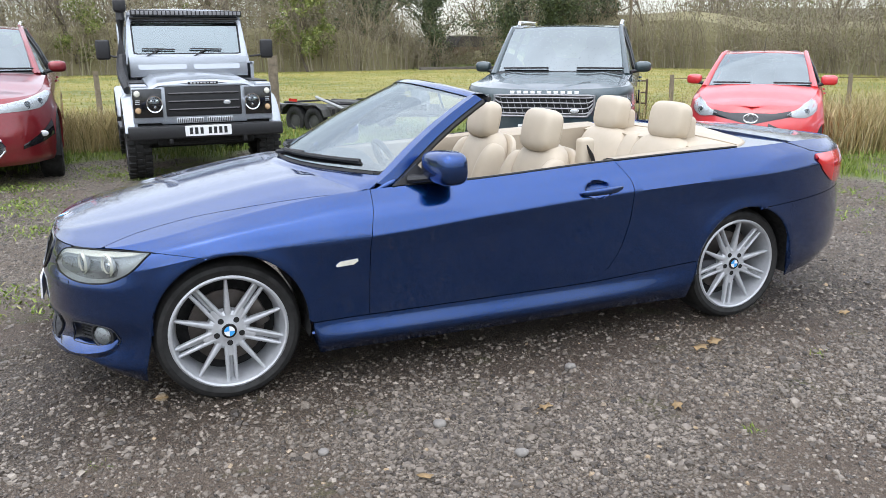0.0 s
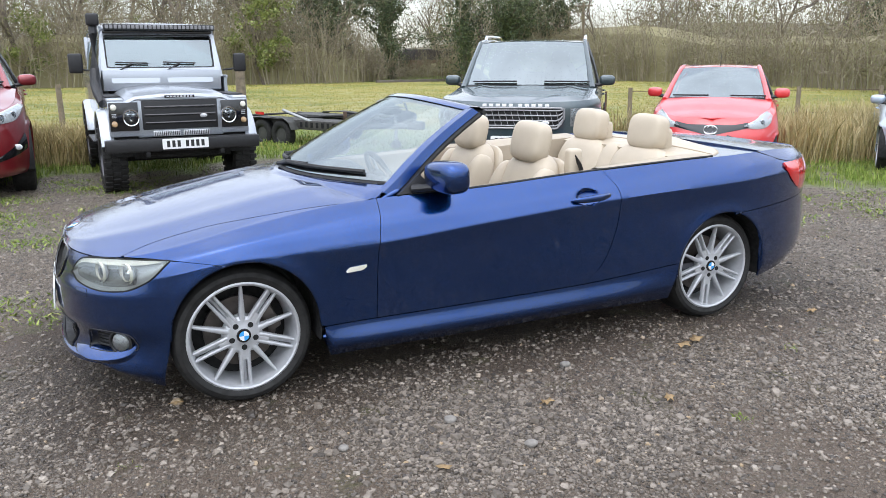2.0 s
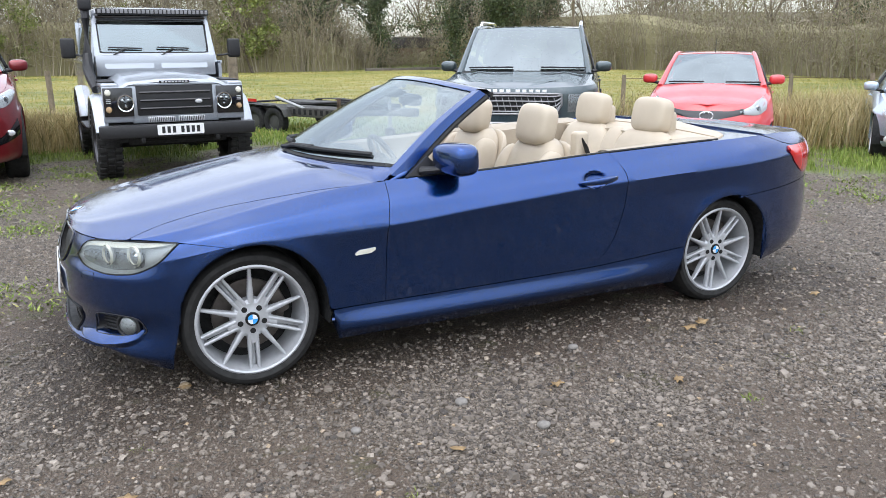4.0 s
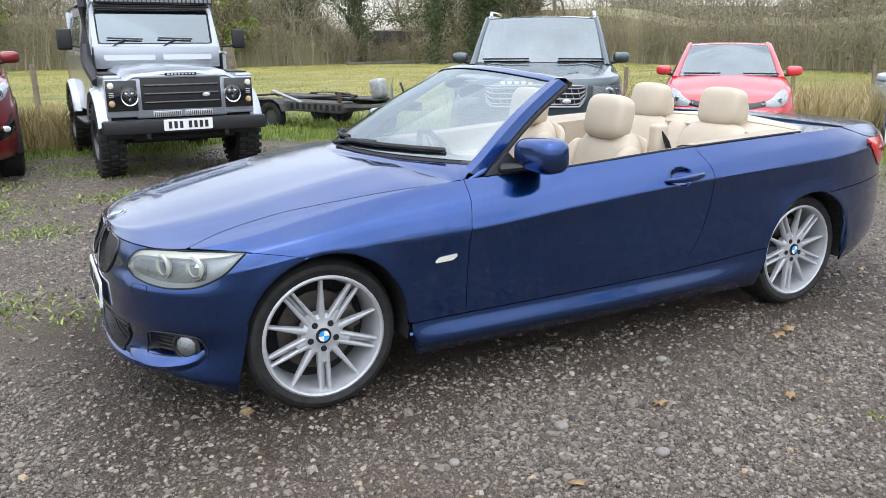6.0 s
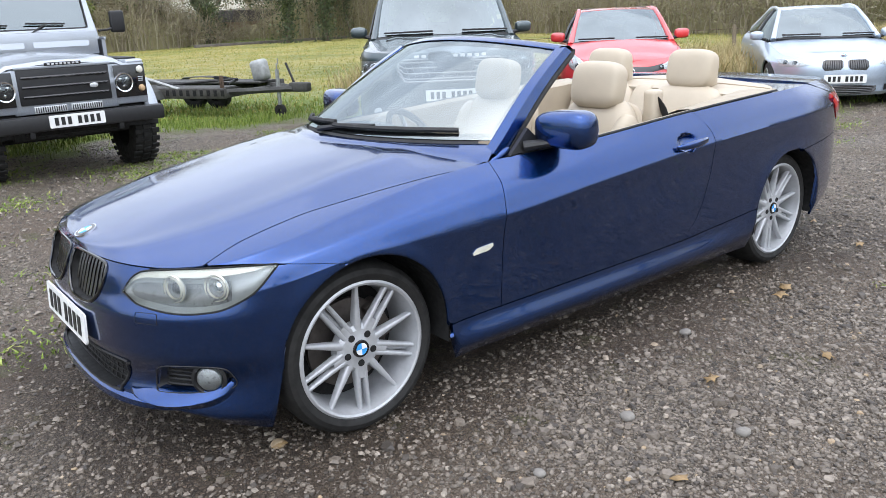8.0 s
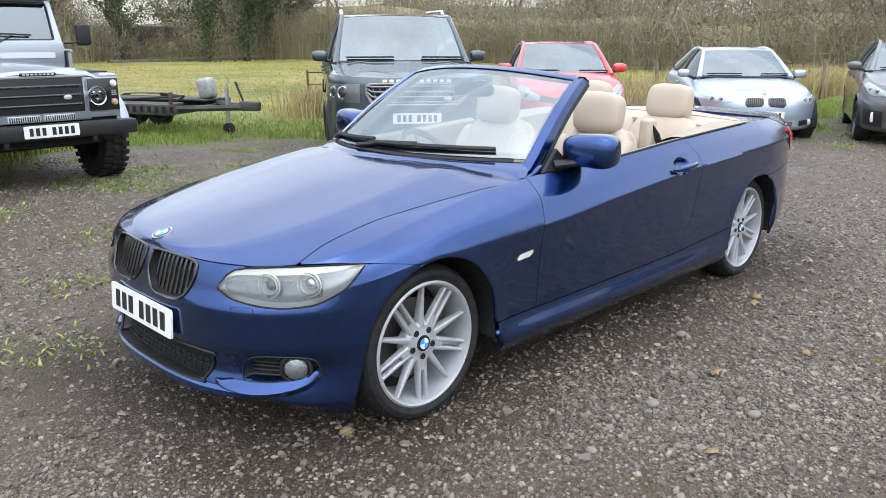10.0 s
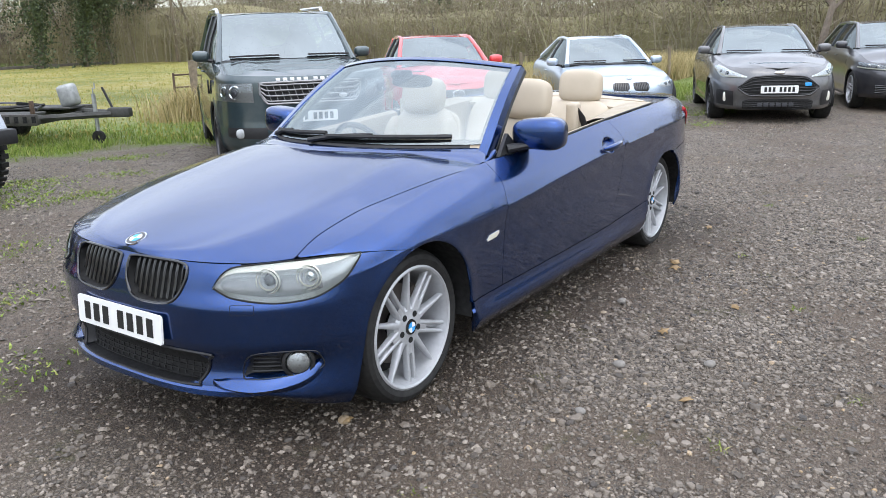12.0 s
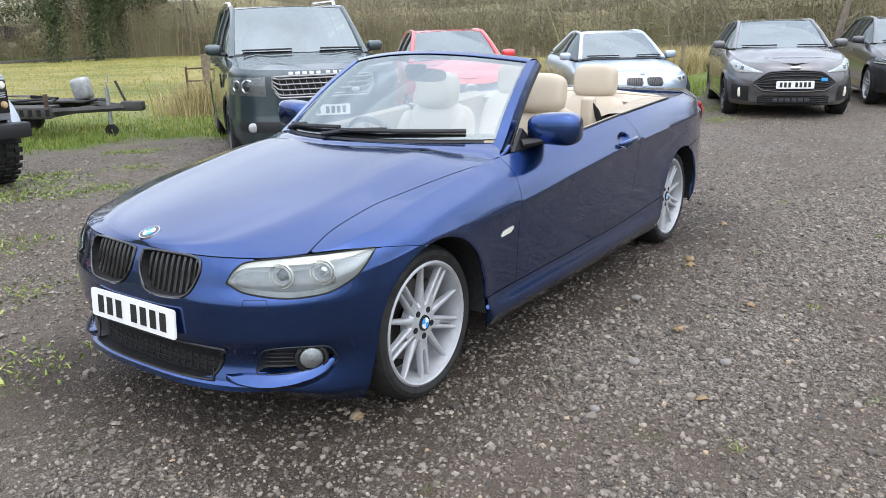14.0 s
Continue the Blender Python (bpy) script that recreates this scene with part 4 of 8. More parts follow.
    part("windscreen_header", grid(np.array(hd), wrap_v=True), BLUE, body, angle=50)
    part("header_seal", tube([Vector(r[3]) + Vector((0.006, 0, -0.012)) for r in hd], 0.014, 8), RUBBER, body)
    # cowl and wipers
    cw = []
    for u in np.linspace(-0.95, 0.95, 31):
        e = sc_b(u * 0.66)
        f0 = sc_b(u * 0.66) + Vector((-0.045, 0, -0.034))
        cw.append([tuple(f0.lerp(e, k) + Vector((0, 0, -0.022 * math.sin(math.pi * min(1, k * 1.0)) - 0.006))) for k in (-0.05, 0.25, 0.5, 0.75, 1.05)])
    part("cowl", grid(np.array(cw)), PLASTIC, body)
    for y0, y1, pv in ((0.50, 0.02, 0.52), (0.0, -0.56, 0.10)):
        wp = new("wiper")
        wp.parent = car
        bl = []
        for f in np.linspace(0, 1, 10):
            y = y0 + (y1 - y0) * f
            bl.append(tuple(sc_b(y).lerp(sc_t(y * 0.86), 0.035 + 0.03 * f) + Vector((-0.010, 0, 0.014))))
        part("blade", tube(bl, 0.011, 6), RUBBER, wp)
        mid = Vector(bl[4])
        piv = sc_b(pv) + Vector((-0.012, 0, 0.004))
        part("arm", tube([tuple(piv), tuple(piv.lerp(mid, 0.5) + Vector((0, 0, 0.014))), tuple(mid + Vector((0, 0, 0.012)))], [0.013, 0.009, 0.006], 6), PLASTIC, wp)
    return car


cabrio = build_cabrio()
for cx, w in ((0.0, 0.225), (2.76, 0.255)):
    for sg in (-1, 1):
        alloy_wheel(cabrio, (cx, sg * (0.814 - w / 2 + (0.0 if cx else 0.004)), 0.318), r=0.251, w=w, turn=90 if cx == 0 else 84, flip=sg > 0)

# ---- the convertible's cream leather cabin ----
def build_interior(car):
    B = CABRIO
    so = B.s_of
    part("floor_pan", box((1.55, 0, 0.30), (2.3, 1.5, 0.10), 0.03), TRIMDARK, car)
    part("bulkhead", box((0.58, 0, 0.60), (0.10, 1.20, 0.48), 0.02), TRIMDARK, car)
    # dashboard
    P = []
    for y in np.linspace(-0.69, 0.69, 40):
        hood = 0.035 * math.exp(-(((y - 0.37) / 0.17) ** 4))
        e = (y / 0.69) ** 2
        P.append([(x, y, z + hood * k) for x, z, k in ((0.50 + 0.24 * e, 0.90 - 0.05 * e, 0), (0.66 + 0.11 * e, 0.905 - 0.02 * e, 0.2), (0.82, 0.905, 0.8), (0.93, 0.885, 1.0), (0.965, 0.86, 1.0), (0.95, 0.81, 0.4), (0.93, 0.72, 0), (0.98, 0.60, 0), (0.95, 0.45, 0))])
    dash = part("dashboard", grid(np.array(P)), TRIMDARK, car, "dark grey dashboard")
    part("trim_strip", grid(np.array([[(0.958, y, 0.775), (0.962, y, 0.735)] for y in np.linspace(-0.66, 0.20, 12)])), LAMPGREY, dash)
    part("centre_console", box((1.22, 0, 0.50), (0.66, 0.20, 0.30), 0.04, 3), TRIMDARK, car)
    # steering wheel
    m = pose(1.13, 0.37, 0.80, 0, 62, 0)
    wheel = part("steering_wheel", moved(tube([(0.185 * math.cos(t), 0.185 * math.sin(t), 0) for t in np.linspace(0, 2 * math.pi, 41)[:-1]], 0.017, 10, closed=True), m), TRIMDARK, car)
    part("wheel_boss", moved(pillow((0, 0, -0.015), (0.15, 0.17, 0.05), 3), m), TRIMDARK, wheel)
    for a in (0, 180, 270):
        part("wheel_spoke", moved(tube([(0.05 * math.cos(radians(a)), 0.05 * math.sin(radians(a)), -0.01), (0.18 * math.cos(radians(a)), 0.18 * math.sin(radians(a)), 0)], 0.016, 8, flat=0.6), m), LAMPGREY, wheel)
    # inside mirror with its stem and sensor pod
    im = part("inside_mirror", moved(pillow((0, 0, 0), (0.045, 0.25, 0.07), 3.2), pose(1.13, 0.0, 1.205, 0, 12, 4)), PLASTIC, car)
    part("sensor_pod", pillow((1.04, 0, 1.245), (0.12, 0.09, 0.05), 3), PLASTIC, im)
    part("toll_tag", box((1.07, -0.09, 1.26), (0.03, 0.06, 0.004), 0.002), BADGEWHITE, im)

    # door linings and rear side linings, with padded top rails
    for sg in (1, -1):
        P = []
        for x in np.linspace(0.88, 1.93, 26):
            s = so(x)
            t = B.top(s)
            P.append([B.at(sg * s, t + 0.004, -0.018)[0] + (0, 0, 0)] + [tuple(np.array(B.at(sg * s, t, 0)[0]) * (1, 0, 0) + (0, sg * (abs(B.at(s, t)[0][1]) - d), z)) for d, z in ((0.028, t + 0.006), (0.06, t - 0.01), (0.075, t - 0.06), (0.07, t - 0.14), (0.12, t - 0.20), (0.13, t - 0.25), (0.09, t - 0.30), (0.08, 0.40))])
        part("door_lining", grid(np.array(P)), LINING, car, "cream leather door lining")
        P = []
        for x in np.linspace(1.945, 2.74, 26):
            s = so(x)
            t = B.top(s)
            f = (x - 1.945) / 0.795
            w = abs(B.at(s, t)[0][1])
            P.append([(x, sg * (w - d), z) for d, z in ((0.014, t + 0.002), (0.03, t + 0.008), (0.09 + 0.05 * f, t + 0.002), (0.17 + 0.04 * f, t - 0.03 * (1 - f)), (0.18 + 0.04 * f, t - 0.15), (0.17, 0.5))])
        part("rear_side_lining", grid(np.array(P)), LINING, car, "cream leather rear side lining")
        # dark seal along the top of door and quarter panel
        seal = [B.at(sg * so(x), B.top(so(x)) + 0.003, -0.010)[0] for x in np.linspace(0.84, 2.72, 50)]
        part("belt_seal", tube(seal, 0.006, 6), RUBBER, car)

    # front seats
    def seat(y):
        st = new("front_seat")
        st.parent = car
        def cushion(name, g, mat=LEATHER):
            return part(name, g, mat, st)
        cushion("seat_base", pillow((1.36, y, 0.52), (0.56, 0.50, 0.20), 3.2, tilt=-6))
        for k in (1, -1):
            cushion("side_bolster", pillow((1.38, y + k * 0.225, 0.565), (0.50, 0.10, 0.17), 2.6, tilt=-6))
        cushion("backrest", pillow((1.70, y, 0.735), (0.19, 0.46, 0.58), 3.0, 18, 28, tilt=20))
        for k in (1, -1):
            cushion("back_bolster", pillow((1.655, y + k * 0.205, 0.70), (0.19, 0.11, 0.50), 2.6, 16, 20, tilt=20))
        for k in range(3):
            cushion("seam", tube([(1.585 + 0.065 * k + 0.012, y + a, 0.62 + 0.11 * k + 0.02) for a in np.linspace(-0.15, 0.15, 6)], 0.004, 5), LEATHER2)
        hr = part("headrest", moved(pillow((0, 0, 0), (0.13, 0.30, 0.232), 3.7, 18, 30), pose(1.745, y, 1.068, 0, 12, 0)), LEATHER, st)
        ring = [(0.0, 0.150 * 0.95 * math.copysign(abs(math.cos(t)) ** 0.67, math.cos(t)), 0.116 * 0.97 * math.copysign(abs(math.sin(t)) ** 0.67, math.sin(t))) for t in np.linspace(0, 2 * math.pi, 41)[:-1]]
        part("piping", moved(tube([(0.035, a, b) for _, a, b in ring], 0.004, 5, closed=True), pose(1.745, y, 1.068, 0, 12, 0)), LEATHER2, hr)
        # belt carrier on the outer shoulder
        k = -1 if y < 0 else 1
        cushion("belt_tower", box((1.875, y + k * 0.235, 0.93), (0.085, 0.07, 0.23), 0.02, 3))
        cushion("seat_belt", tube([(1.865, y + k * 0.262, 1.01), (1.885, y + k * 0.285, 0.96), (1.90, y + k * 0.30, 0.90), (1.88, y + k * 0.30, 0.70)], [0.012, 0.02, 0.02, 0.018], 6, flat=0.35), PLASTIC)
        cushion("back_shell", pillow((1.795, y, 0.72), (0.07, 0.44, 0.54), 3.4, tilt=20), LEATHER)
    seat(-0.37)
    seat(0.37)

    # rear bench
    rb = new("rear_bench")
    rb.parent = car
    for y in (-0.30, 0.30):
        part("seat_base", pillow((2.25, y, 0.55), (0.50, 0.50, 0.20), 3.2, tilt=-8), LEATHER, rb)
        part("backrest", pillow((2.565, y, 0.74), (0.20, 0.52, 0.52), 3.4, 16, 24, tilt=18), LEATHER, rb)
        hr = part("headrest", moved(pillow((0, 0, 0), (0.13, 0.30, 0.222), 3.7, 18, 30), pose(2.635, y, 1.078, 0, 10, 0)), LEATHER, rb)
        ring = [(0.035, 0.150 * 0.95 * math.copysign(abs(math.cos(t)) ** 0.67, math.cos(t)), 0.111 * 0.97 * math.copysign(abs(math.sin(t)) ** 0.67, math.sin(t))) for t in np.linspace(0, 2 * math.pi, 41)[:-1]]
        part("piping", moved(tube(ring, 0.004, 5, closed=True), pose(2.635, y, 1.078, 0, 10, 0)), LEATHER2, hr)
        part("headrest_stem", box((2.71, y, 1.02), (0.10, 0.20, 0.17), 0.03, 3), LEATHER, rb)
        part("stem_slot", box((2.60, y - 0.0, 0.982), (0.05, 0.06, 0.012), 0.004), PLASTIC, rb)
    part("centre_rest", pillow((2.575, 0, 0.75), (0.17, 0.18, 0.48), 3.5, tilt=18), LEATHER, rb)
    # cream cover over the folded roof, with a rounded rear end and a raised seam
    P = []
    for u in np.linspace(0, 1, 26):
        x = 2.61 + 0.49 * u
        w = 0.715 * max(0.0, 1 - max(0.0, (u - 0.12) / 0.90) ** 2.4) ** 0.6
        t = B.top(so(x))
        P.append([(x - 0.02 * (1 - v * v), v * w, t + 0.003 + 0.026 * (1 - v * v) - 0.004 * u - 0.03 * (1 - u) ** 5) for v in np.linspace(-1, 1, 25)])
    cov = part("roof_cover", sheet(np.array(P), 0.02), LEATHER, car, "cream padded cover over the folded roof")
    ring = [Vector(p[0]) for p in P[6:]] + [Vector(q) for q in P[-1]] + [Vector(p[-1]) for p in P[:5:-1]]
    part("cover_seal", tube([p + Vector((0.008, 0, -0.006)) for p in ring], 0.006, 6), LEATHER2, cov)
    part("seam", tube([Vector(P[9][j]) + Vector((0, 0, 0.002)) for j in range(25)], 0.004, 5), LEATHER2, cov)


build_interior(cabrio)

# ---- parked cars: lower body from a Shell, cabin from two rails ----
def side_stations(W, xn, xt, wb, nose, bonnet, belt, tail, low=0.22):
    """Rows for a plain modern car: nose (top z, lean), bonnet edge z at the axle and the screen, belt z, tail z."""
    zn, lean = nose
    ba, bs = bonnet
    return [
        (xn, [(low, 0.08), (low + 0.05, 0.02), (0.36, 0.02), (0.45, 0.0), (0.52, 0.0), (0.60, 0.01), (zn - 0.06, lean * 0.5), (zn, lean)]),
        (xn * 0.55, [(low, 0.06), (low + 0.05, 0.015), (0.36, 0.01), (0.45, 0.0), (0.54, 0.0), (0.62, 0.006), (zn - 0.02, lean * 0.45), (zn + 0.035, lean)]),
        (0.0, [(low, 0.03), (low + 0.06, 0.01), (0.38, 0.0), (0.48, 0.0), (0.58, 0.0), (0.68, 0.004), (ba - 0.06, 0.05), (ba, 0.12)]),
        (wb * 0.30, [(low - 0.02, 0.05), (low + 0.05, 0.012), (0.36, 0.035), (0.50, 0.012), (0.62, 0.006), (0.72, 0.0), (bs - 0.08, 0.03), (bs, 0.09)]),
        (wb * 0.65, [(low - 0.02, 0.05), (low + 0.05, 0.012), (0.36, 0.035), (0.50, 0.012), (0.64, 0.006), (0.76, 0.0), (belt - 0.08, 0.022), (belt, 0.07)]),
        (wb, [(low, 0.03), (low + 0.06, 0.008), (0.40, 0.0), (0.52, 0.0), (0.66, 0.0), (0.80, 0.0), (belt - 0.05, 0.03), (belt + 0.02, 0.09)]),
        (xt, [(low + 0.08, 0.06), (0.40, 0.01), (0.48, 0.0), (0.58, 0.0), (0.68, 0.01), (0.80, 0.02), (tail - 0.05, 0.05), (tail, 0.09)]),
    ]


def ribbon(B, sg, sa, sb, lo, hi, off=0.004, n=24, k=6, bulge=0.004):
    """A patch on the skin between two heights, each given as keys over 0 to 1 from sa to sb."""
    fl, fh = curve_of(lo), curve_of(hi)
    P = []
    for f in np.linspace(0, 1, n):
        s = sa + (sb - sa) * f
        a, b = float(fl(f)), float(fh(f))
        P.append([B.at(sg * s, a + (b - a) * v, off + bulge * math.sin(math.pi * v))[0] for v in np.linspace(0, 1, k)])
    return np.array(P)


def parked_car(name, m, label, paint, W, over, wb, tail_over, shape, stations, arch_r, wheel, rails, screen, cabin="dark", doors=2, crown=0.03, dome=0.0, tint=TINT):
    """wheel: (R, r, w, style, face). rails: cowl corner, screen top, roof rear, tail foot, as (x, y, z). screen: bow of base and top."""
    xn, xt = -over, wb + tail_over
    pf, qf, pr, qr, xs = shape
    B = Shell(W, xn, xs, wb + 0.1, xt, pf, qf, pr, qr, stations, 5, arches=((0, wheel[0], arch_r), (wb, wheel[0], arch_r)), flare=0.012)
    so = B.s_of
    xof = lambda s: float(np.interp(abs(s), B.S, B.P[:, 0]))
    car = thing(name, m, label, "car", "parked cars")
    az = lambda x, c: arch_z(x, c, arch_r, wheel[0])
    A0, A1, R1, R2 = (Vector(p) for p in rails)
    # front bumper with wings in front of the arches
    sf = so(-arch_r + 0.004)
    P = np.array([B.at(s, np.linspace(B.low(s), B.top(s) - 0.002, 22)) for s in np.linspace(-sf, sf, 81)])
    part("front_bumper", sheet(P, 0.02, flip=True), paint, car)
    inner = np.array([B.at(s, np.linspace(max(B.low(s) + 0.04, az(xof(s), 0) + 0.02, az(xof(s), wb) + 0.02), B.top(s) - 0.02, 4), -0.035) for s in np.linspace(-B.length, B.length, 121)])
    part("inner_shell", grid(inner), DARK, car, smooth=False)
    th = np.linspace(0, math.pi, 30)
    x_door = [A0.x - 0.10 + 0.0, A0.x + 1.12] if doors == 1 else [A0.x - 0.10, A0.x + 0.92, A0.x + 1.75]
    for sg in (1, -1):
        def strip(nm, cols, lo=0.0, par=car):
            Q = []
            for x in cols:
                s = so(x)
                z0 = max(B.low(s) if lo == 0 else lo, az(x, 0), az(x, wb))
                Q.append(B.at(sg * s, np.linspace(z0, B.top(s) - 0.002, 20)))
            return part(nm, sheet(np.array(Q), 0.02, flip=sg > 0), paint, par)
        strip("front_wing", np.unique(np.r_[-arch_r * np.cos(th), np.linspace(arch_r + 0.003, x_door[0], 6)]))
        for a, b in zip(x_door, x_door[1:]):
            d = strip("door", np.linspace(a + 0.004, min(b, wb - arch_r - 0.01) - 0.0, 16))
            hz = B.top(so(b - 0.2)) - 0.12
            part("door_handle", tube([B.at(sg * so(b - 0.26 + 0.18 * f), hz, 0.006 + 0.02 * math.sin(math.pi * f))[0] for f in np.linspace(0, 1, 7)], 0.012, 6), paint, d)
        c0 = min(x_door[-1], wb - arch_r - 0.01) + 0.004
        strip("rear_wing", np.unique(np.r_[np.linspace(c0, wb - arch_r - 0.002, 5), wb - arch_r * np.cos(th), np.linspace(wb + arch_r + 0.002, xt - 0.18, 8)]))
        for cx in (0.0, wb):
            ring = [[(cx + (arch_r + 0.02) * math.cos(w), y, max(B.low(so(cx)), wheel[0] + (arch_r + 0.02) * math.sin(w))) for y in (sg * (W - 0.02), sg * W * 0.45)] for w in np.linspace(-0.4, math.pi + 0.4, 20)]
            part("arch_liner", grid(np.array(ring)), DARK, car)
            alloy_wheel(car, (cx, sg * (W - 0.012 - wheel[2] / 2), wheel[0]), wheel[0], wheel[1], wheel[2], wheel[3], 90, wheel[4], badge=False, flip=sg > 0)
    s0 = so(xt - 0.178)
    fold = lambda s: s if s <= B.length else -(2 * B.length - s)
    part("rear_end", sheet(np.array([B.at(fold(s), np.linspace(B.low(fold(s)), B.top(fold(s)) - 0.002, 12)) for s in np.linspace(s0, 2 * B.length - s0, 40)]), 0.02, flip=True), paint, car)
    part("underbody", box((wb / 2, 0, 0.30), (wb + 0.4, W * 1.3, 0.12), 0.02), DARK, car)
    # bonnet
    sb = np.r_[np.linspace(0, so(xn * 0.6), 20), np.linspace(so(xn * 0.6), so(A0.x - 0.03), 24)[1:]]
    xm = A0.x - screen[0]
    P = []
    for s in sb:
        e = B.at(s, B.top(s) - 0.0015)[0]
        f = s / sb[-1]
        x0 = xn + 0.09 + (xm - xn - 0.09) * f**1.35
        row = []
        for v in np.linspace(0, 1, 20):
            z = e[2] + crown * (1 - v**2.6) * min(1, f * 3) + dome * math.exp(-(((v - 0.62) / 0.12) ** 2)) * min(1, f * 3)
            row.append((x0 + (e[0] - x0) * v**1.7, e[1] * v * 0.997, z))
        P.append(row)
    P = np.array(P)
    bonnet = part("bonnet", sheet(np.concatenate([P[:, :0:-1] * (1, -1, 1), P], axis=1), 0.015), paint, car)
    # cabin
    n = 15
    def across(p, bow, rise, w=1.0):
        return [Vector((p.x - bow * (1 - (u * u)), p.y * u * w, p.z + rise * (1 - u * u))) for u in np.linspace(-1, 1, n)]
    base, top = across(A0, screen[0], 0.01), across(A1, screen[1], 0.025)
    G = np.array([[tuple(b.lerp(t, v) + Vector((-0.3, 0, 0.9)) * 0.02 * math.sin(math.pi * v)) for b, t in zip(base, top)] for v in np.linspace(0.02, 0.985, 8)])
    ws = part("windscreen", grid(G), tint, car, "windscreen reflecting the pale sky")
    ws.visible_shadow = False
    part("screen_base", grid(np.array([[tuple(b + Vector((-0.05, 0, -0.01))) for b in base], [tuple(b + Vector((0.03, 0, 0.012))) for b in base]])), PLASTIC, ws)
    part("screen_band", grid(np.array([[tuple(p + Vector((0.004, 0, -0.004))) for p in map(Vector, G[-1])], [tuple(p + Vector((0.004, 0, -0.004))) for p in map(Vector, G[-2] * 0.5 + G[-1] * 0.5)]])), GLOSSBLACK, ws)
    for k in (0.62, 0.02):
        pts = [Vector(G[0][int((n - 1) * f)]) .lerp(Vector(G[1][int((n - 1) * f)]), 0.3) + Vector((-0.015, 0, 0.015)) for f in np.linspace(k, k + 0.36, 6)]
        wp = part("wiper", tube(pts, 0.011, 5), PLASTIC, car)
    rr = across(R1, -screen[1], 0.012)
    R = []
    for v in np.linspace(0, 1, 12):
        R.append([tuple(t.lerp(r, v) + Vector((0, 0, 0.035 * math.sin(math.pi * v)))) for t, r in zip(top, rr)])
    part("roof", sheet(np.array(R), 0.02), paint, car)
    tl = across(R2, -0.06, 0.0)
    rg = part("rear_window", grid(np.array([[tuple(a.lerp(b, v)) for a, b in zip(rr, tl)] for v in (0.04, 0.35, 0.66, 0.97)])), tint, car)
    rg.visible_shadow = False
    for sg in (1, -1):
        q = lambda p: Vector((p.x, p.y * sg, p.z))
        a0, a1, r1, r2 = q(A0), q(A1), q(R1), q(R2)
        part("a_pillar", tube([a0 + (a0 - a1) * 0.06, a0.lerp(a1, 0.5) + Vector((-0.006, 0, 0.018)), a1, a1.lerp(r1, 0.25) + Vector((0, 0, 0.024)), a1.lerp(r1, 0.6) + Vector((0, 0, 0.03)), r1], [0.045, 0.034, 0.032, 0.03, 0.03, 0.04], 8), paint, car)
        part("c_pillar", tube([r1, r1.lerp(r2, 0.5), r2], [0.045, 0.06, 0.08], 8), paint, car)
        # side glass between belt and rail
        S = []
        for f in np.linspace(0.0, 1, 22):
            x = a0.x + 0.06 + (r2.x - 0.16 - a0.x) * f
            s = so(min(x, wb + 0.3))
            t = B.top(s)
            bp = Vector((x, sg * (abs(B.at(s, t)[0][1]) - 0.015), t - 0.005))
            if x < a1.x:
                rp = a0.lerp(a1, (x - a0.x) / (a1.x - a0.x))
            elif x < r1.x:
                rp = a1.lerp(r1, (x - a1.x) / (r1.x - a1.x)) + Vector((0, 0, 0.028 * math.sin(math.pi * (x - a1.x) / (r1.x - a1.x))))
            else:
                rp = r1.lerp(r2, (x - r1.x) / max(0.01, r2.x - r1.x))
            S.append([tuple(bp), tuple(bp.lerp(rp, 0.5) + Vector((0, sg * 0.012, 0))), tuple(rp + Vector((0, 0, -0.01)))])
        sw = part("side_window", grid(np.array(S)), PRIVACY, car)
        sw.visible_shadow = False
        for xb in x_door[1:]:
            i = min(21, max(0, int((xb - a0.x) / (r2.x - a0.x) * 21)))
            part("window_post", tube([Vector(p) + Vector((0, sg * 0.004, 0)) for p in S[i]], 0.026, 6), GLOSSBLACK, sw)
        part("window_seal", tube([Vector(p[0]) + Vector((0, sg * 0.008, 0.004)) for p in S], 0.010, 6), RUBBER, sw)
        # mirror
        mz = B.top(so(A0.x + 0.2)) + 0.075
        my = abs(B.at(so(A0.x + 0.2), B.top(so(A0.x + 0.2)))[0][1])
        mir = part("door_mirror", moved(pillow((0, 0, 0), (0.12, 0.20, 0.13), 3.0, 12, 20), pose(A0.x + 0.22, sg * (my + 0.115), mz, 0, 0, -8 * sg)), paint, car)
        part("mirror_arm", tube([(A0.x + 0.18, sg * (my - 0.02), mz - 0.06), (A0.x + 0.22, sg * (my + 0.12), mz - 0.03)], 0.025, 6), PLASTIC, mir)
        part("mirror_glass", slab(rounded(0.165, 0.10, 0.03), 0.004, lambda a, b, d: (A0.x + 0.285 - d, sg * (my + 0.115) + a, mz + b)), MIRROR, mir, smooth=False)
    # dim cabin
    part("dashboard", box((A0.x + 0.22, 0, A0.z - 0.10), (0.45, A0.y * 1.75, 0.14), 0.04), TRIMDARK, car)
    for y in (-0.36, 0.36):
        st = part("front_seat", pillow((A0.x + 1.05, y, A0.z - 0.02), (0.16, 0.46, 0.66), 3, tilt=14), TRIMDARK, car)
        part("headrest", pillow((A0.x + 1.12, y, A0.z + 0.36), (0.10, 0.26, 0.16), 3), TRIMDARK, st)
    part("rear_seat", box((wb - 0.15, 0, A0.z - 0.15), (0.2, A0.y * 1.7, 0.55), 0.05), TRIMDARK, car)
    part("cabin_floor", box((A0.x + 1.0, 0, 0.42), (2.0, A0.y * 1.8, 0.08), 0.02), TRIMDARK, car)
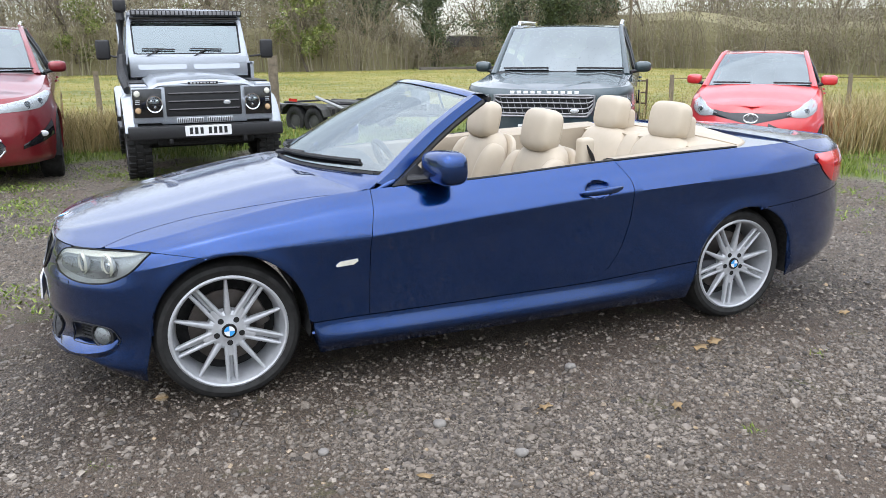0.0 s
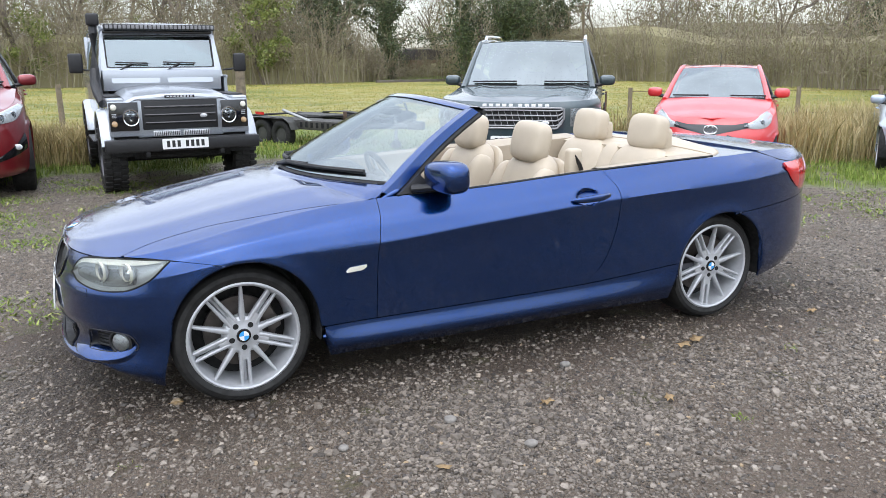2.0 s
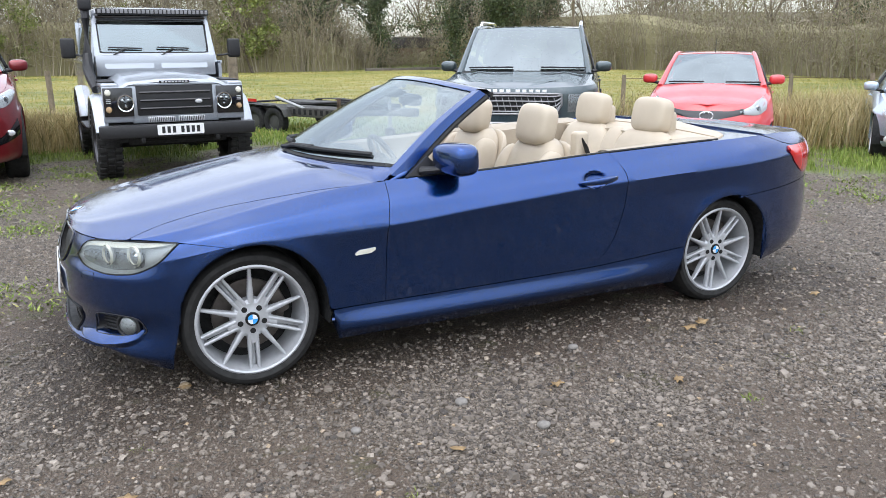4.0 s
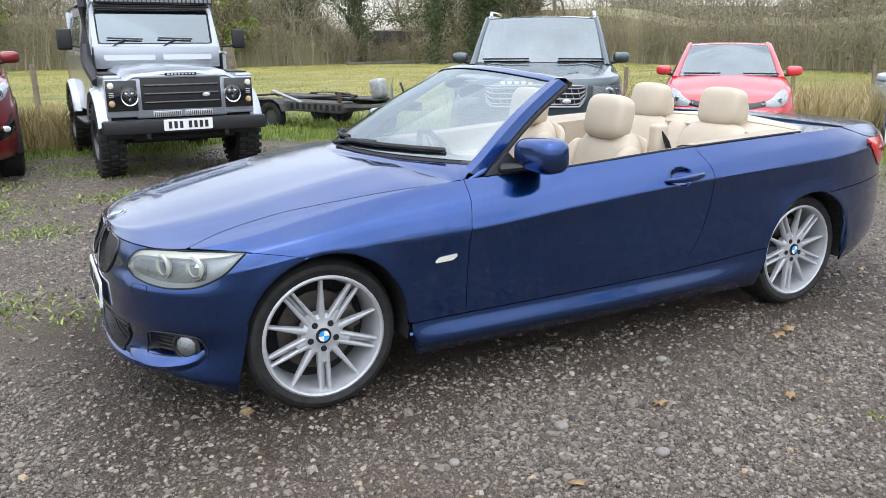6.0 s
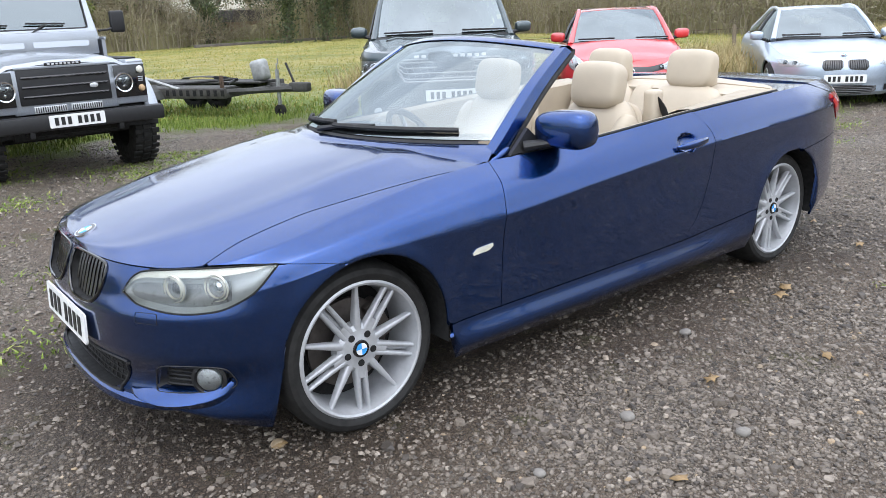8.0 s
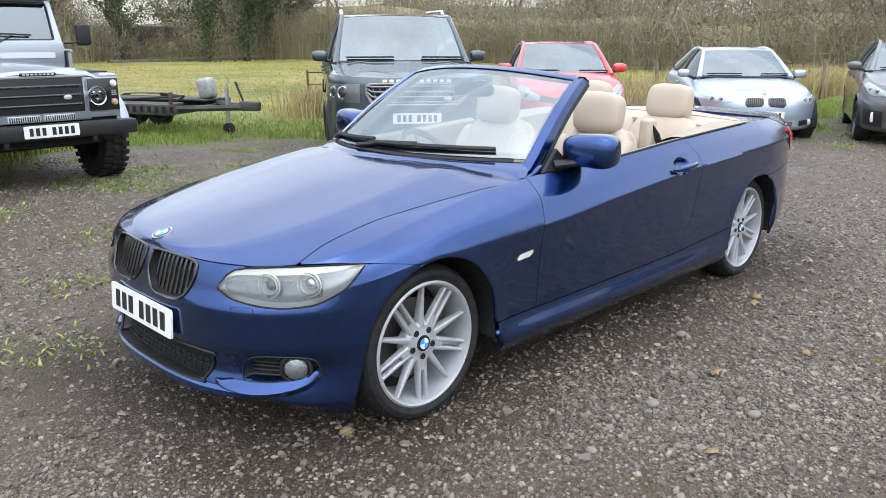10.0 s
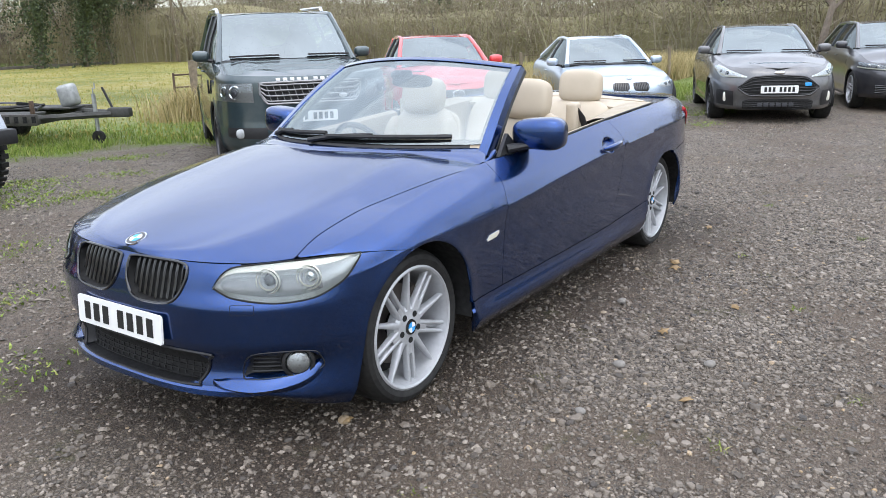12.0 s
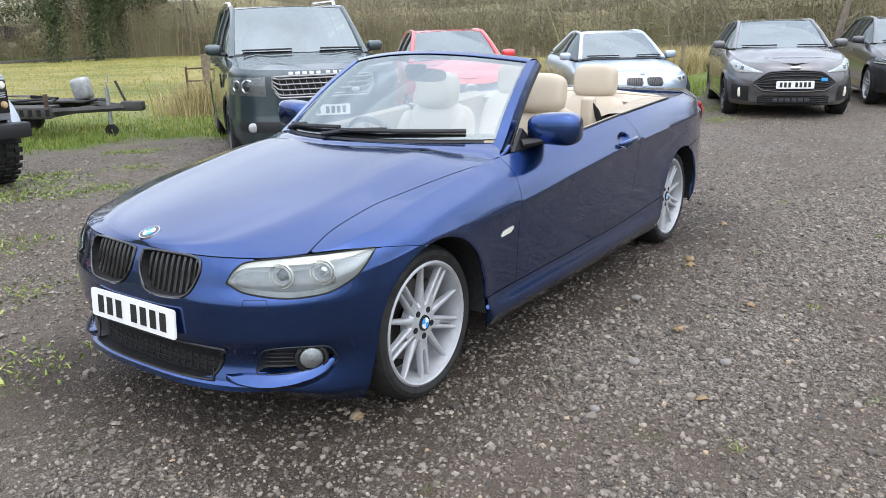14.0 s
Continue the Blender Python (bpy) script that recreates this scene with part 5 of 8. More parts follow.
    part("inside_mirror", pillow((A1.x - 0.02, 0, A1.z - 0.09), (0.04, 0.22, 0.07), 3), PLASTIC, car)
    return car, B


def lamp_set(car, B, sa, sb, lo, hi, housing=LAMPGREY, spots=((0.45, 0.045),), strip=None, name="headlamp"):
    """A lamp on both sides: a dished housing with round reflectors behind a clear lens."""
    for sg in (1, -1):
        lamp = new(name)
        lamp.parent = car
        H = ribbon(B, sg, sa, sb, lo, hi, 0.002, bulge=-0.0)
        part("housing", grid(H), housing, lamp)
        fl, fh = curve_of(lo), curve_of(hi)
        for f, r in spots:
            s = sa + (sb - sa) * f
            z = (float(fl(f)) + float(fh(f))) / 2
            c = Vector(B.at(sg * s, z, 0.004)[0])
            nrm = (Vector(B.at(sg * s, z, 0.06)[0]) - c).normalized()
            m = Matrix.Translation(c) @ (nrm + Vector((-0.5, 0, 0))).normalized().to_track_quat("-Y", "Z").to_matrix().to_4x4()
            part("ring", moved(lathe([(r * 0.72, 0.002), (r * 0.86, -0.008), (r, 0.004)], 20), m), CHROME, lamp)
            part("projector", moved(lathe([(0, -0.008), (r * 0.4, -0.006), (r * 0.7, 0.006)], 16), m), LAMPDARK, lamp)
        if strip:
            part("strip", grid(ribbon(B, sg, sa, sb, [(p, a + (b - a) * strip[0]) for (p, a), (_, b) in zip(lo, hi)], [(p, a + (b - a) * strip[1]) for (p, a), (_, b) in zip(lo, hi)], 0.009)), PEARL, lamp)
        part("lens", grid(ribbon(B, sg, sa, sb, lo, hi, 0.014, bulge=0.012)), LENS, lamp).visible_shadow = False


def grille(car, B, half, lo, hi, bars, bar_mat=GLOSSBLACK, back=DARK, name="grille", r=0.008, frame=None):
    """A middle grille: dark back and level bars; lo and hi are keys over 0 (middle) to 1 (end)."""
    sym = lambda keys: [((1 - p) / 2, v) for p, v in reversed(keys)] + [((1 + p) / 2, v) for p, v in keys[1:]]
    lo2, hi2 = sym(lo), sym(hi)
    gr = part(name, grid(ribbon(B, 1, -half, half, lo2, hi2, 0.004, 40, 6, 0.0)), back, car)
    fl, fh = curve_of(lo2), curve_of(hi2)
    for i in range(bars):
        k = (i + 0.5) / bars
        pts = []
        for f in np.linspace(0.01, 0.99, 25):
            a, b = float(fl(f)), float(fh(f))
            pts.append(B.at(-half + 2 * half * f, a + (b - a) * k, 0.012)[0])
        part("grille_bar", tube(pts, r, 6), bar_mat, gr)
    if frame:
        ring = [B.at(-half + 2 * half * f, float(fh(f)), 0.012)[0] for f in np.linspace(0, 1, 31)] + [B.at(-half + 2 * half * f, float(fl(f)), 0.012)[0] for f in np.linspace(1, 0, 31)]
        part("grille_frame", tube(ring, 0.012, 6, closed=True), frame, gr)
    return gr


# small red hatchback with a dark cross-shaped nose
red, RB = parked_car(
    "hatchback_car", pose(7.05, 3.74, -0.03, 0, 0, 44), "bright red small hatchback with a dark cross-shaped nose", RED, 0.81, 0.68, 2.34, 0.44,
    (0.72, 1.1, 0.6, 1.0, 0.1), side_stations(0.81, -0.68, 2.78, 2.34, (0.80, 0.13), (0.92, 1.0), 1.0, 1.0), 0.31, (0.285, 0.20, 0.165, "star", ALLOY),
    ((0.48, 0.66, 1.0), (1.18, 0.53, 1.395), (2.35, 0.50, 1.38), (2.66, 0.60, 1.02)), (0.24, 0.10), crown=0.05)
lamp_set(red, RB, RB.s_of_y(0.40), RB.s_of(-0.16), [(0, 0.70), (0.4, 0.68), (0.8, 0.74), (1, 0.86)], [(0, 0.735), (0.4, 0.80), (1, 0.90)], LAMPGREY, ((0.5, 0.045),))
for sg in (1, -1):
    part("nose_band", grid(ribbon(RB, sg, 0.0, RB.s_of_y(0.46), [(0, 0.60), (0.5, 0.655), (1, 0.70)], [(0, 0.735), (0.5, 0.735), (1, 0.765)], 0.005)), GLOSSBLACK, red)
    part("nose_band", grid(ribbon(RB, sg, RB.s_of_y(0.20), RB.s_of_y(0.66), [(0, 0.50), (0.5, 0.38), (1, 0.25)], [(0, 0.62), (0.5, 0.50), (1, 0.36)], 0.005)), GLOSSBLACK, red)
bd = part("nose_badge", tube([tuple(Vector(RB.at(0, 0.675, 0.02)[0]) + Vector((0, 0.080 * math.cos(t), 0.054 * math.sin(t)))) for t in np.linspace(0, 6.283, 25)[:-1]], 0.007, 6, closed=True), CHROME, red, "plain chrome oval badge")
part("badge_bar", tube([tuple(Vector(RB.at(0, 0.675, 0.02)[0]) + Vector((0, 0.034 * math.cos(t), 0.054 * math.sin(t)))) for t in np.linspace(0, 6.283, 17)[:-1]], 0.006, 6, closed=True), CHROME, bd)
grille(red, RB, 0.40, [(0, 0.28), (1, 0.31)], [(0, 0.48), (1, 0.44)], 4)
number_plate(red, pose(RB.at(0, 0.53, 0.03)[0][0], 0, 0.50))
part("aerial", tube([(1.28, 0, 1.42), (1.42, 0, 1.62)], [0.006, 0.003], 5), PLASTIC, red)

# silver-blue coupe of the same make as the convertible
coupe, CB = parked_car(
    "coupe_car", pose(10.05, 2.45, -0.06, 0, 0, 38), "pale silver-blue coupe with twin black grilles", SKYSILVER, 0.885, 0.79, 2.76, 1.03,
    (0.77, 1.2, 0.7, 1.15, 0.05), side_stations(0.885, -0.79, 3.79, 2.76, (0.70, 0.075), (0.80, 0.89), 0.93, 0.98), 0.342, (0.318, 0.229, 0.225, "star", ALLOY),
    ((0.66, 0.70, 0.93), (1.30, 0.545, 1.315), (2.10, 0.53, 1.335), (3.0, 0.66, 0.99)), (0.28, 0.12), doors=1, crown=0.05, dome=0.008)
lamp_set(coupe, CB, CB.s_of_y(0.44), CB.s_of(-0.28), [(0, 0.63), (0.3, 0.60), (0.7, 0.60), (1, 0.69)], [(0, 0.64), (0.2, 0.685), (1, 0.705)], LAMPGREY, ((0.35, 0.042), (0.62, 0.042)))
for sg in (1, -1):
    kg = part("kidney_grille", grid(ribbon(CB, sg, 0.03, 0.29, [(0, 0.60), (0.15, 0.565), (0.85, 0.555), (1, 0.60)], [(0, 0.675), (0.15, 0.69), (0.85, 0.69), (1, 0.67)], 0.005)), GLOSSBLACK, coupe)
    for i in range(8):
        part("grille_slat", tube(CB.at(sg * (0.055 + 0.028 * i), np.linspace(0.575, 0.68, 4), 0.010), 0.005, 5), PLASTIC, kg)
    part("side_intake", grid(ribbon(CB, sg, CB.s_of_y(0.52), CB.s_of_y(0.78), [(0, 0.28), (1, 0.30)], [(0, 0.36), (1, 0.37)], 0.005)), PLASTIC, coupe)
    part("fog_lamp", pillow(tuple(CB.at(sg * CB.s_of_y(0.70), 0.33, 0.004)[0]), (0.03, 0.09, 0.09), 2.2), LAMPGREY, coupe)
grille(coupe, CB, 0.42, [(0, 0.24), (0.8, 0.25), (1, 0.30)], [(0, 0.36), (1, 0.35)], 5)
number_plate(coupe, pose(CB.at(0, 0.44, 0.02)[0][0], 0, 0.445))
bb = CB.at(0, 0.70)[0]
cb = part("bonnet_badge", lathe([(0, -0.006), (0.038, -0.004), (0.041, 0.004)], 24), CHROME, coupe)
cb.matrix_basis = pose(bb[0] + 0.10, 0, 0.752, -68, 0, -90) @ pose(0, 0, 0)
roundel(cb, lambda a, b, d: (a, -0.008 + d, b), 0.036, 0.003)

# dark grey hot hatchback with a large black grille
hatch, HB = parked_car(
    "hot_hatch_car", pose(11.05, 0.33, -0.02, 0, 0, 22), "dusty dark grey sporty hatchback with a wide black grille", GREY, 0.915, 0.90, 2.65, 0.80,
    (0.62, 0.9, 0.7, 1.1, 0.1), side_stations(0.915, -0.90, 3.45, 2.65, (0.82, 0.14), (0.93, 1.0), 1.0, 1.05), 0.35, (0.325, 0.241, 0.235, "twin", DARKALLOY),
    ((0.52, 0.72, 1.01), (1.30, 0.58, 1.415), (2.70, 0.55, 1.40), (3.22, 0.68, 1.06)), (0.30, 0.12), doors=2, crown=0.05, dome=0.01)
lamp_set(hatch, HB, HB.s_of_y(0.46), HB.s_of(-0.22), [(0, 0.70), (0.5, 0.70), (1, 0.82)], [(0, 0.715), (0.4, 0.80), (1, 0.875)], LAMPGREY, ((0.45, 0.045), (0.68, 0.03)), strip=(0.1, 0.3))
grille(hatch, HB, HB.s_of_y(0.56), [(0, 0.43), (0.7, 0.44), (1, 0.54)], [(0, 0.73), (0.6, 0.71), (1, 0.56)], 6, PLASTIC, DARK, frame=GLOSSBLACK)
low = grille(hatch, HB, HB.s_of_y(0.50), [(0, 0.22), (1, 0.24)], [(0, 0.385), (0.8, 0.38), (1, 0.35)], 5, PLASTIC, DARK, "lower_intake", 0.005)
for i in range(6):
    part("lettering_bar", box((HB.at(0, 0.30, 0.03)[0][0], 0.26 - 0.088 * i, 0.305), (0.01, 0.066, 0.055), 0.004), TRIMDARK, low)
for sg in (1, -1):
    part("side_intake", grid(ribbon(HB, sg, HB.s_of_y(0.62), HB.s_of_y(0.83), [(0, 0.28), (1, 0.30)], [(0, 0.50), (1, 0.52)], 0.005)), PLASTIC, hatch)
    part("running_light", pillow(tuple(HB.at(sg * HB.s_of_y(0.73), 0.41, 0.01)[0]), (0.03, 0.05, 0.14), 3), PEARL, hatch)
number_plate(hatch, pose(HB.at(0, 0.53, 0.035)[0][0], 0, 0.53))
part("nose_badge", pillow(tuple(HB.at(0, 0.765, 0.01)[0]), (0.03, 0.15, 0.06), 2.2), CHROME, hatch, "plain oval badge")
part("grille_badge", box((HB.at(0.42, 0.60, 0.03)[0][0], -0.40, 0.60), (0.01, 0.09, 0.05), 0.004), BADGEBLUE, hatch)

# blackish hatchback beyond it
dark_car, GB = parked_car(
    "dark_hatchback_car", pose(13.35, -1.40, 0.0, 0, 0, 20), "blackish grey five-door hatchback with slim lamps", DARKGREY, 0.90, 0.86, 2.63, 0.78,
    (0.62, 0.9, 0.7, 1.1, 0.1), side_stations(0.90, -0.86, 3.41, 2.63, (0.76, 0.12), (0.91, 0.98), 0.98, 1.02), 0.345, (0.32, 0.235, 0.225, "star", ALLOY),
    ((0.55, 0.70, 0.99), (1.30, 0.57, 1.40), (2.70, 0.55, 1.40), (3.2, 0.68, 1.04)), (0.28, 0.12), doors=2, crown=0.05)
lamp_set(dark_car, GB, GB.s_of_y(0.42), GB.s_of(-0.25), [(0, 0.66), (1, 0.69)], [(0, 0.74), (1, 0.79)], LAMPDARK, ((0.4, 0.04), (0.65, 0.04)), strip=(0.1, 0.3))
grille(dark_car, GB, GB.s_of_y(0.42), [(0, 0.66), (1, 0.66)], [(0, 0.735), (1, 0.735)], 2)
grille(dark_car, GB, GB.s_of_y(0.66), [(0, 0.28), (1, 0.30)], [(0, 0.44), (1, 0.44)], 5)
number_plate(dark_car, pose(GB.at(0, 0.52, 0.03)[0][0], 0, 0.52))

# dark red crossover
suv, UB = parked_car(
    "crossover_car", pose(-1.95, 5.50, 0.12, 0, 0, 93), "dark metallic red crossover with a chrome-edged grille", MAROON, 0.945, 0.98, 2.79, 1.10,
    (0.66, 0.9, 0.7, 1.1, 0.1), side_stations(0.945, -0.98, 3.89, 2.79, (0.90, 0.12), (1.02, 1.11), 1.13, 1.15, 0.26), 0.40, (0.37, 0.254, 0.235, "five", DARKALLOY),
    ((0.62, 0.75, 1.12), (1.35, 0.62, 1.61), (2.9, 0.60, 1.63), (3.6, 0.72, 1.20)), (0.30, 0.12), doors=2, crown=0.05)
lamp_set(suv, UB, UB.s_of_y(0.44), UB.s_of(-0.20), [(0, 0.78), (0.5, 0.80), (1, 0.93)], [(0, 0.86), (1, 0.965)], LAMPGREY, ((0.35, 0.045), (0.6, 0.04)))
grille(suv, UB, UB.s_of_y(0.44), [(0, 0.32), (0.8, 0.34), (1, 0.42)], [(0, 0.86), (0.5, 0.84), (1, 0.46)], 9, GLOSSBLACK, DARK, frame=CHROME)
for sg in (1, -1):
    part("side_intake", grid(ribbon(UB, sg, UB.s_of_y(0.60), UB.s_of_y(0.88), [(0, 0.42), (1, 0.52)], [(0, 0.46), (1, 0.68)], 0.005)), GLOSSBLACK, suv)
    part("fog_lamp", pillow(tuple(UB.at(sg * UB.s_of_y(0.78), 0.55, 0.012)[0]), (0.03, 0.09, 0.06), 2.2), LAMPGREY, suv)
    part("roof_rail", tube([(1.45, sg * 0.60, 1.66), (1.6, sg * 0.61, 1.70), (2.7, sg * 0.60, 1.71), (2.9, sg * 0.59, 1.67)], 0.018, 6), CHROME, suv)
number_plate(suv, pose(UB.at(0, 0.50, 0.03)[0][0], 0, 0.50))

# ---- dark green-grey luxury off-roader ----
GRILLEGREY = simple("satin_grille_metal", (0.26, 0.26, 0.265), 0.4, 0.5, 0.1, 25)
estate4, VB = parked_car(
    "large_suv_car", pose(4.27, 3.97, -0.02, 0, 0, 54), "dark green-grey luxury off-roader with a silver mesh grille", GREENGREY, 0.965, 0.86, 2.88, 1.20,
    (0.52, 0.75, 0.6, 1.0, 0.0), side_stations(0.965, -0.86, 4.08, 2.88, (1.07, 0.05), (1.14, 1.19), 1.20, 1.2, 0.30), 0.42, (0.38, 0.24, 0.265, "six", DARKALLOY),
    ((0.66, 0.80, 1.20), (1.32, 0.69, 1.735), (3.5, 0.67, 1.76), (4.0, 0.78, 1.24)), (0.22, 0.10), doors=2, crown=0.035, dome=0.012)
lamp_set(estate4, VB, VB.s_of_y(0.60), VB.s_of(-0.40), [(0, 0.82), (1, 0.83)], [(0, 1.015), (1, 1.01)], LAMPMID, ((0.38, 0.075), (0.68, 0.062)))
gr = grille(estate4, VB, VB.s_of_y(0.53), [(0, 0.80), (0.85, 0.80), (1, 0.90)], [(0, 1.02), (1, 1.015)], 4, GRILLEGREY, DARK, r=0.009, frame=GRILLEGREY)
for i in range(14):
    part("mesh_bar", tube([VB.at(s, z, 0.01)[0] for s, z in ((-0.49 + 0.07 * i, 0.83), (-0.44 + 0.07 * i, 1.0))], 0.004, 4), GRILLEGREY, gr)
part("nose_badge", pillow(tuple(VB.at(-0.33, 0.86, 0.03)[0]), (0.02, 0.09, 0.045), 2.2), LAMPGREY, estate4, "plain oval badge")
for i in range(10):
    y = 0.335 - 0.072 * i - (0.03 if i > 4 else 0)
    part("lettering_bar", box((VB.at(VB.s_of_y(abs(y)) if abs(y) > 0.01 else 0, 1.046, 0.006)[0][0], y, 1.046), (0.014, 0.046, 0.030), 0.003), BADGEWHITE, estate4)
for sg in (1, -1):
    part("bumper_insert", grid(ribbon(VB, sg, VB.s_of_y(0.48), VB.s_of_y(0.86), [(0, 0.44), (1, 0.46)], [(0, 0.56), (1, 0.56)], 0.004)), PLASTIC, estate4)
    part("fog_lamp", pillow(tuple(VB.at(sg * VB.s_of_y(0.74), 0.50, 0.015)[0]), (0.04, 0.10, 0.10), 2.2), LAMPWHITE, estate4)
    part("roof_rail", tube([(1.75, sg * 0.68, 1.775), (1.85, sg * 0.685, 1.83), (3.3, sg * 0.67, 1.85), (3.45, sg * 0.66, 1.80)], 0.022, 6), CHROME, estate4)
    part("side_vent", box((0.50, sg * 0.962, 0.93), (0.10, 0.02, 0.16), 0.008), GLOSSBLACK, estate4)
number_plate(estate4, pose(VB.at(0, 0.64, 0.03)[0][0], 0, 0.66))


# ---- silver boxy off-roader on mud tyres ----
def mud_tyre(R, r, w):
    g = [tyre_geo(R - 0.014, r, w)]
    lug = box((0, 0, 0), (0.050, w * 0.30, 0.020), 0.004, 1)
    for i in range(30):
        a = 12 * i
        for y, o in ((-w * 0.34, 0), (0, 6), (w * 0.34, 0)):
            g.append(moved(lug, pose(0, 0, 0, 0, a + o, 0) @ pose(0, y, R - 0.010)))
    return merge(*g)


def build_off_roader():
    car = thing("off_road_vehicle", pose(0.43, 4.98, 0.13, 0, 0, 92), "silver boxy off-roader with snorkel, light bar and mud tyres", "car", "parked cars")
    S = SILVER
    cut = lambda pts, y0, y1, mat, name, par=car, lab="": part(name, slab(pts, y1 - y0, lambda a, b, d: (a, y0 + d, b)), mat, par, lab, smooth=False)
    # chassis, bumper and underside
    part("chassis", box((1.15, 0, 0.52), (3.3, 0.9, 0.16), 0.02), DARK, car)
    part("axle", tube([(0, -0.7, 0.40), (0, 0.7, 0.40)], 0.06, 8), DARK, car)
    part("axle", tube([(2.36, -0.7, 0.40), (2.36, 0.7, 0.40)], 0.06, 8), DARK, car)
    bmp = part("front_bumper", box((-0.585, 0, 0.565), (0.13, 1.74, 0.135), 0.018, 2), PLASTIC, car, "black steel bumper")
    for y in (-0.42, 0.42):
        part("tow_eye", box((-0.60, y, 0.475), (0.08, 0.05, 0.07), 0.012), DARK, bmp)
    part("steering_guard", box((-0.45, 0, 0.46), (0.05, 1.1, 0.10), 0.01), DARK, car)
    number_plate(car, pose(-0.66, 0, 0.575))
    # front panel and grille
    part("front_panel", box((-0.43, 0, 0.835), (0.05, 0.98, 0.40), 0.012), S, car)
    gb = part("grille", box((-0.455, 0, 0.875), (0.03, 0.86, 0.315), 0.012), PLASTIC, car, "black slatted grille")
    for i in range(3):
        z = 0.79 + 0.085 * i
        part("grille_bar", tube([(-0.475 + 0.004 * math.cos(k), y, z + 0.005 * math.cos(k * 3.1)) for k, y in enumerate(np.linspace(-0.40, 0.40, 40))], 0.012, 6), GLOSSBLACK, gb)
    part("nose_badge", pillow((-0.482, -0.26, 0.855), (0.02, 0.085, 0.045), 2.2), LAMPGREY, car, "plain oval badge")
    part("grille_surround", box((-0.452, 0, 1.045), (0.045, 0.90, 0.03), 0.008), S, car)
    for y in (-0.17, 0.17):
        v = part("lower_vent", box((-0.458, y, 0.672), (0.02, 0.30, 0.06), 0.004), LAMPGREY, car)
        for i in range(14):
            part("vent_slot", box((-0.470, y - 0.135 + 0.0208 * i, 0.672), (0.006, 0.008, 0.046), 0.0), DARK, v, smooth=False)
    # bonnet with sloping shoulders, lettering shown as plain bars
    P = []
    for x, z in ((-0.47, 1.055), (-0.455, 1.085), (-0.40, 1.10), (0.05, 1.125), (0.56, 1.15)):
        P.append([(x, y, z - d) for y, d in ((-0.66, 0.13), (-0.60, 0.06), (-0.50, 0.012), (-0.34, 0.0), (-0.20, -0.012), (0, -0.016), (0.20, -0.012), (0.34, 0.0), (0.50, 0.012), (0.60, 0.06), (0.66, 0.13))])
    part("bonnet", sheet(np.array(P), 0.03), S, car, angle=20)
    lb = part("bonnet_strip", box((-0.478, 0, 1.068), (0.012, 0.34, 0.028), 0.004), GLOSSBLACK, car)
    for i in range(8):
        part("lettering_bar", box((-0.486, 0.132 - 0.038 * i, 1.068), (0.006, 0.024, 0.014), 0.0), LAMPGREY, lb, smooth=False)
    for sg in (1, -1):
        # wing: side skin with arch cut, top, front face
        pts = [(-0.45, 0.66), (-0.45, 1.02), (0.56, 1.06), (0.56, 0.62)] + [(0.47 * math.cos(t), 0.44 + 0.47 * math.sin(t)) for t in np.linspace(0.35, math.pi - 0.30, 14)]
        y = sg * 0.775
        cut(pts, y - 0.02, y + 0.02, S, "front_wing")
        part("wing_top", box((0.06, sg * 0.705, 1.035), (1.02, 0.18, 0.05), 0.02, 3), S, car)
        part("wing_plate", box((0.10, sg * 0.71, 1.068), (0.72, 0.17, 0.014), 0.004), PLASTIC, car)
        part("wing_front", box((-0.44, sg * 0.63, 0.84), (0.04, 0.33, 0.38), 0.015), S, car)
        lp = part("lamp_panel", box((-0.468, sg * 0.628, 0.865), (0.018, 0.315, 0.30), 0.006), GLOSSBLACK, car)
        lamp = new("headlamp")
        lamp.parent = car
        m = pose(-0.480, sg * 0.555, 0.855, 0, 0, -90)
        part("ring", moved(lathe([(0.078, -0.022), (0.088, -0.026), (0.094, -0.008), (0.094, 0.02)], 32), m), CHROME, lamp)
        part("reflector", moved(lathe([(0.078, -0.015), (0.05, 0.0), (0.0, 0.004)], 32), m), LAMPDARK, lamp)
        for a, b in ((-0.03, 0.03), (0.03, 0.03), (0, -0.032)):
            part("projector", moved(pillow((a, -0.008, b), (0.045, 0.03, 0.045), 2.2, 8, 12), m), CHROME, lamp)
        part("lens", moved(lathe([(0.0, -0.036), (0.04, -0.032), (0.08, -0.018)], 32), m), LENS, lamp)
        for z, mt in ((0.965, PEARL), (0.79, AMBER)):
            part("small_lamp", moved(lathe([(0, -0.03), (0.024, -0.026), (0.034, -0.01), (0.034, 0.01)], 20), pose(-0.480, sg * 0.735, z, 0, 0, -90)), mt, lp)
        for k in range(3):
            part("vent_slot", box((-0.478, sg * 0.735, 0.860 + 0.018 * k), (0.004, 0.05, 0.007), 0.0), LAMPGREY, lp, smooth=False)
        # eyebrow flares over the wheels
        for cx in (0.0, 2.36):
            ring = []
            for t in np.linspace(0.25, math.pi - 0.25, 18):
                c, s = math.cos(t), math.sin(t)
                ring.append([(cx + r * c, sg * yy, 0.44 + r * s) for r, yy in ((0.50, 0.79), (0.495, 0.86), (0.475, 0.895), (0.45, 0.895), (0.44, 0.80))])
            part("wheel_arch", grid(np.array(ring)), S, car)
            liner = [[(cx + 0.46 * math.cos(t), yy, 0.44 + 0.46 * math.sin(t)) for yy in (sg * 0.80, sg * 0.40)] for t in np.linspace(0.0, math.pi, 14)]
            part("arch_liner", grid(np.array(liner)), DARK, car)
            hub = new("wheel")
            hub.parent = car
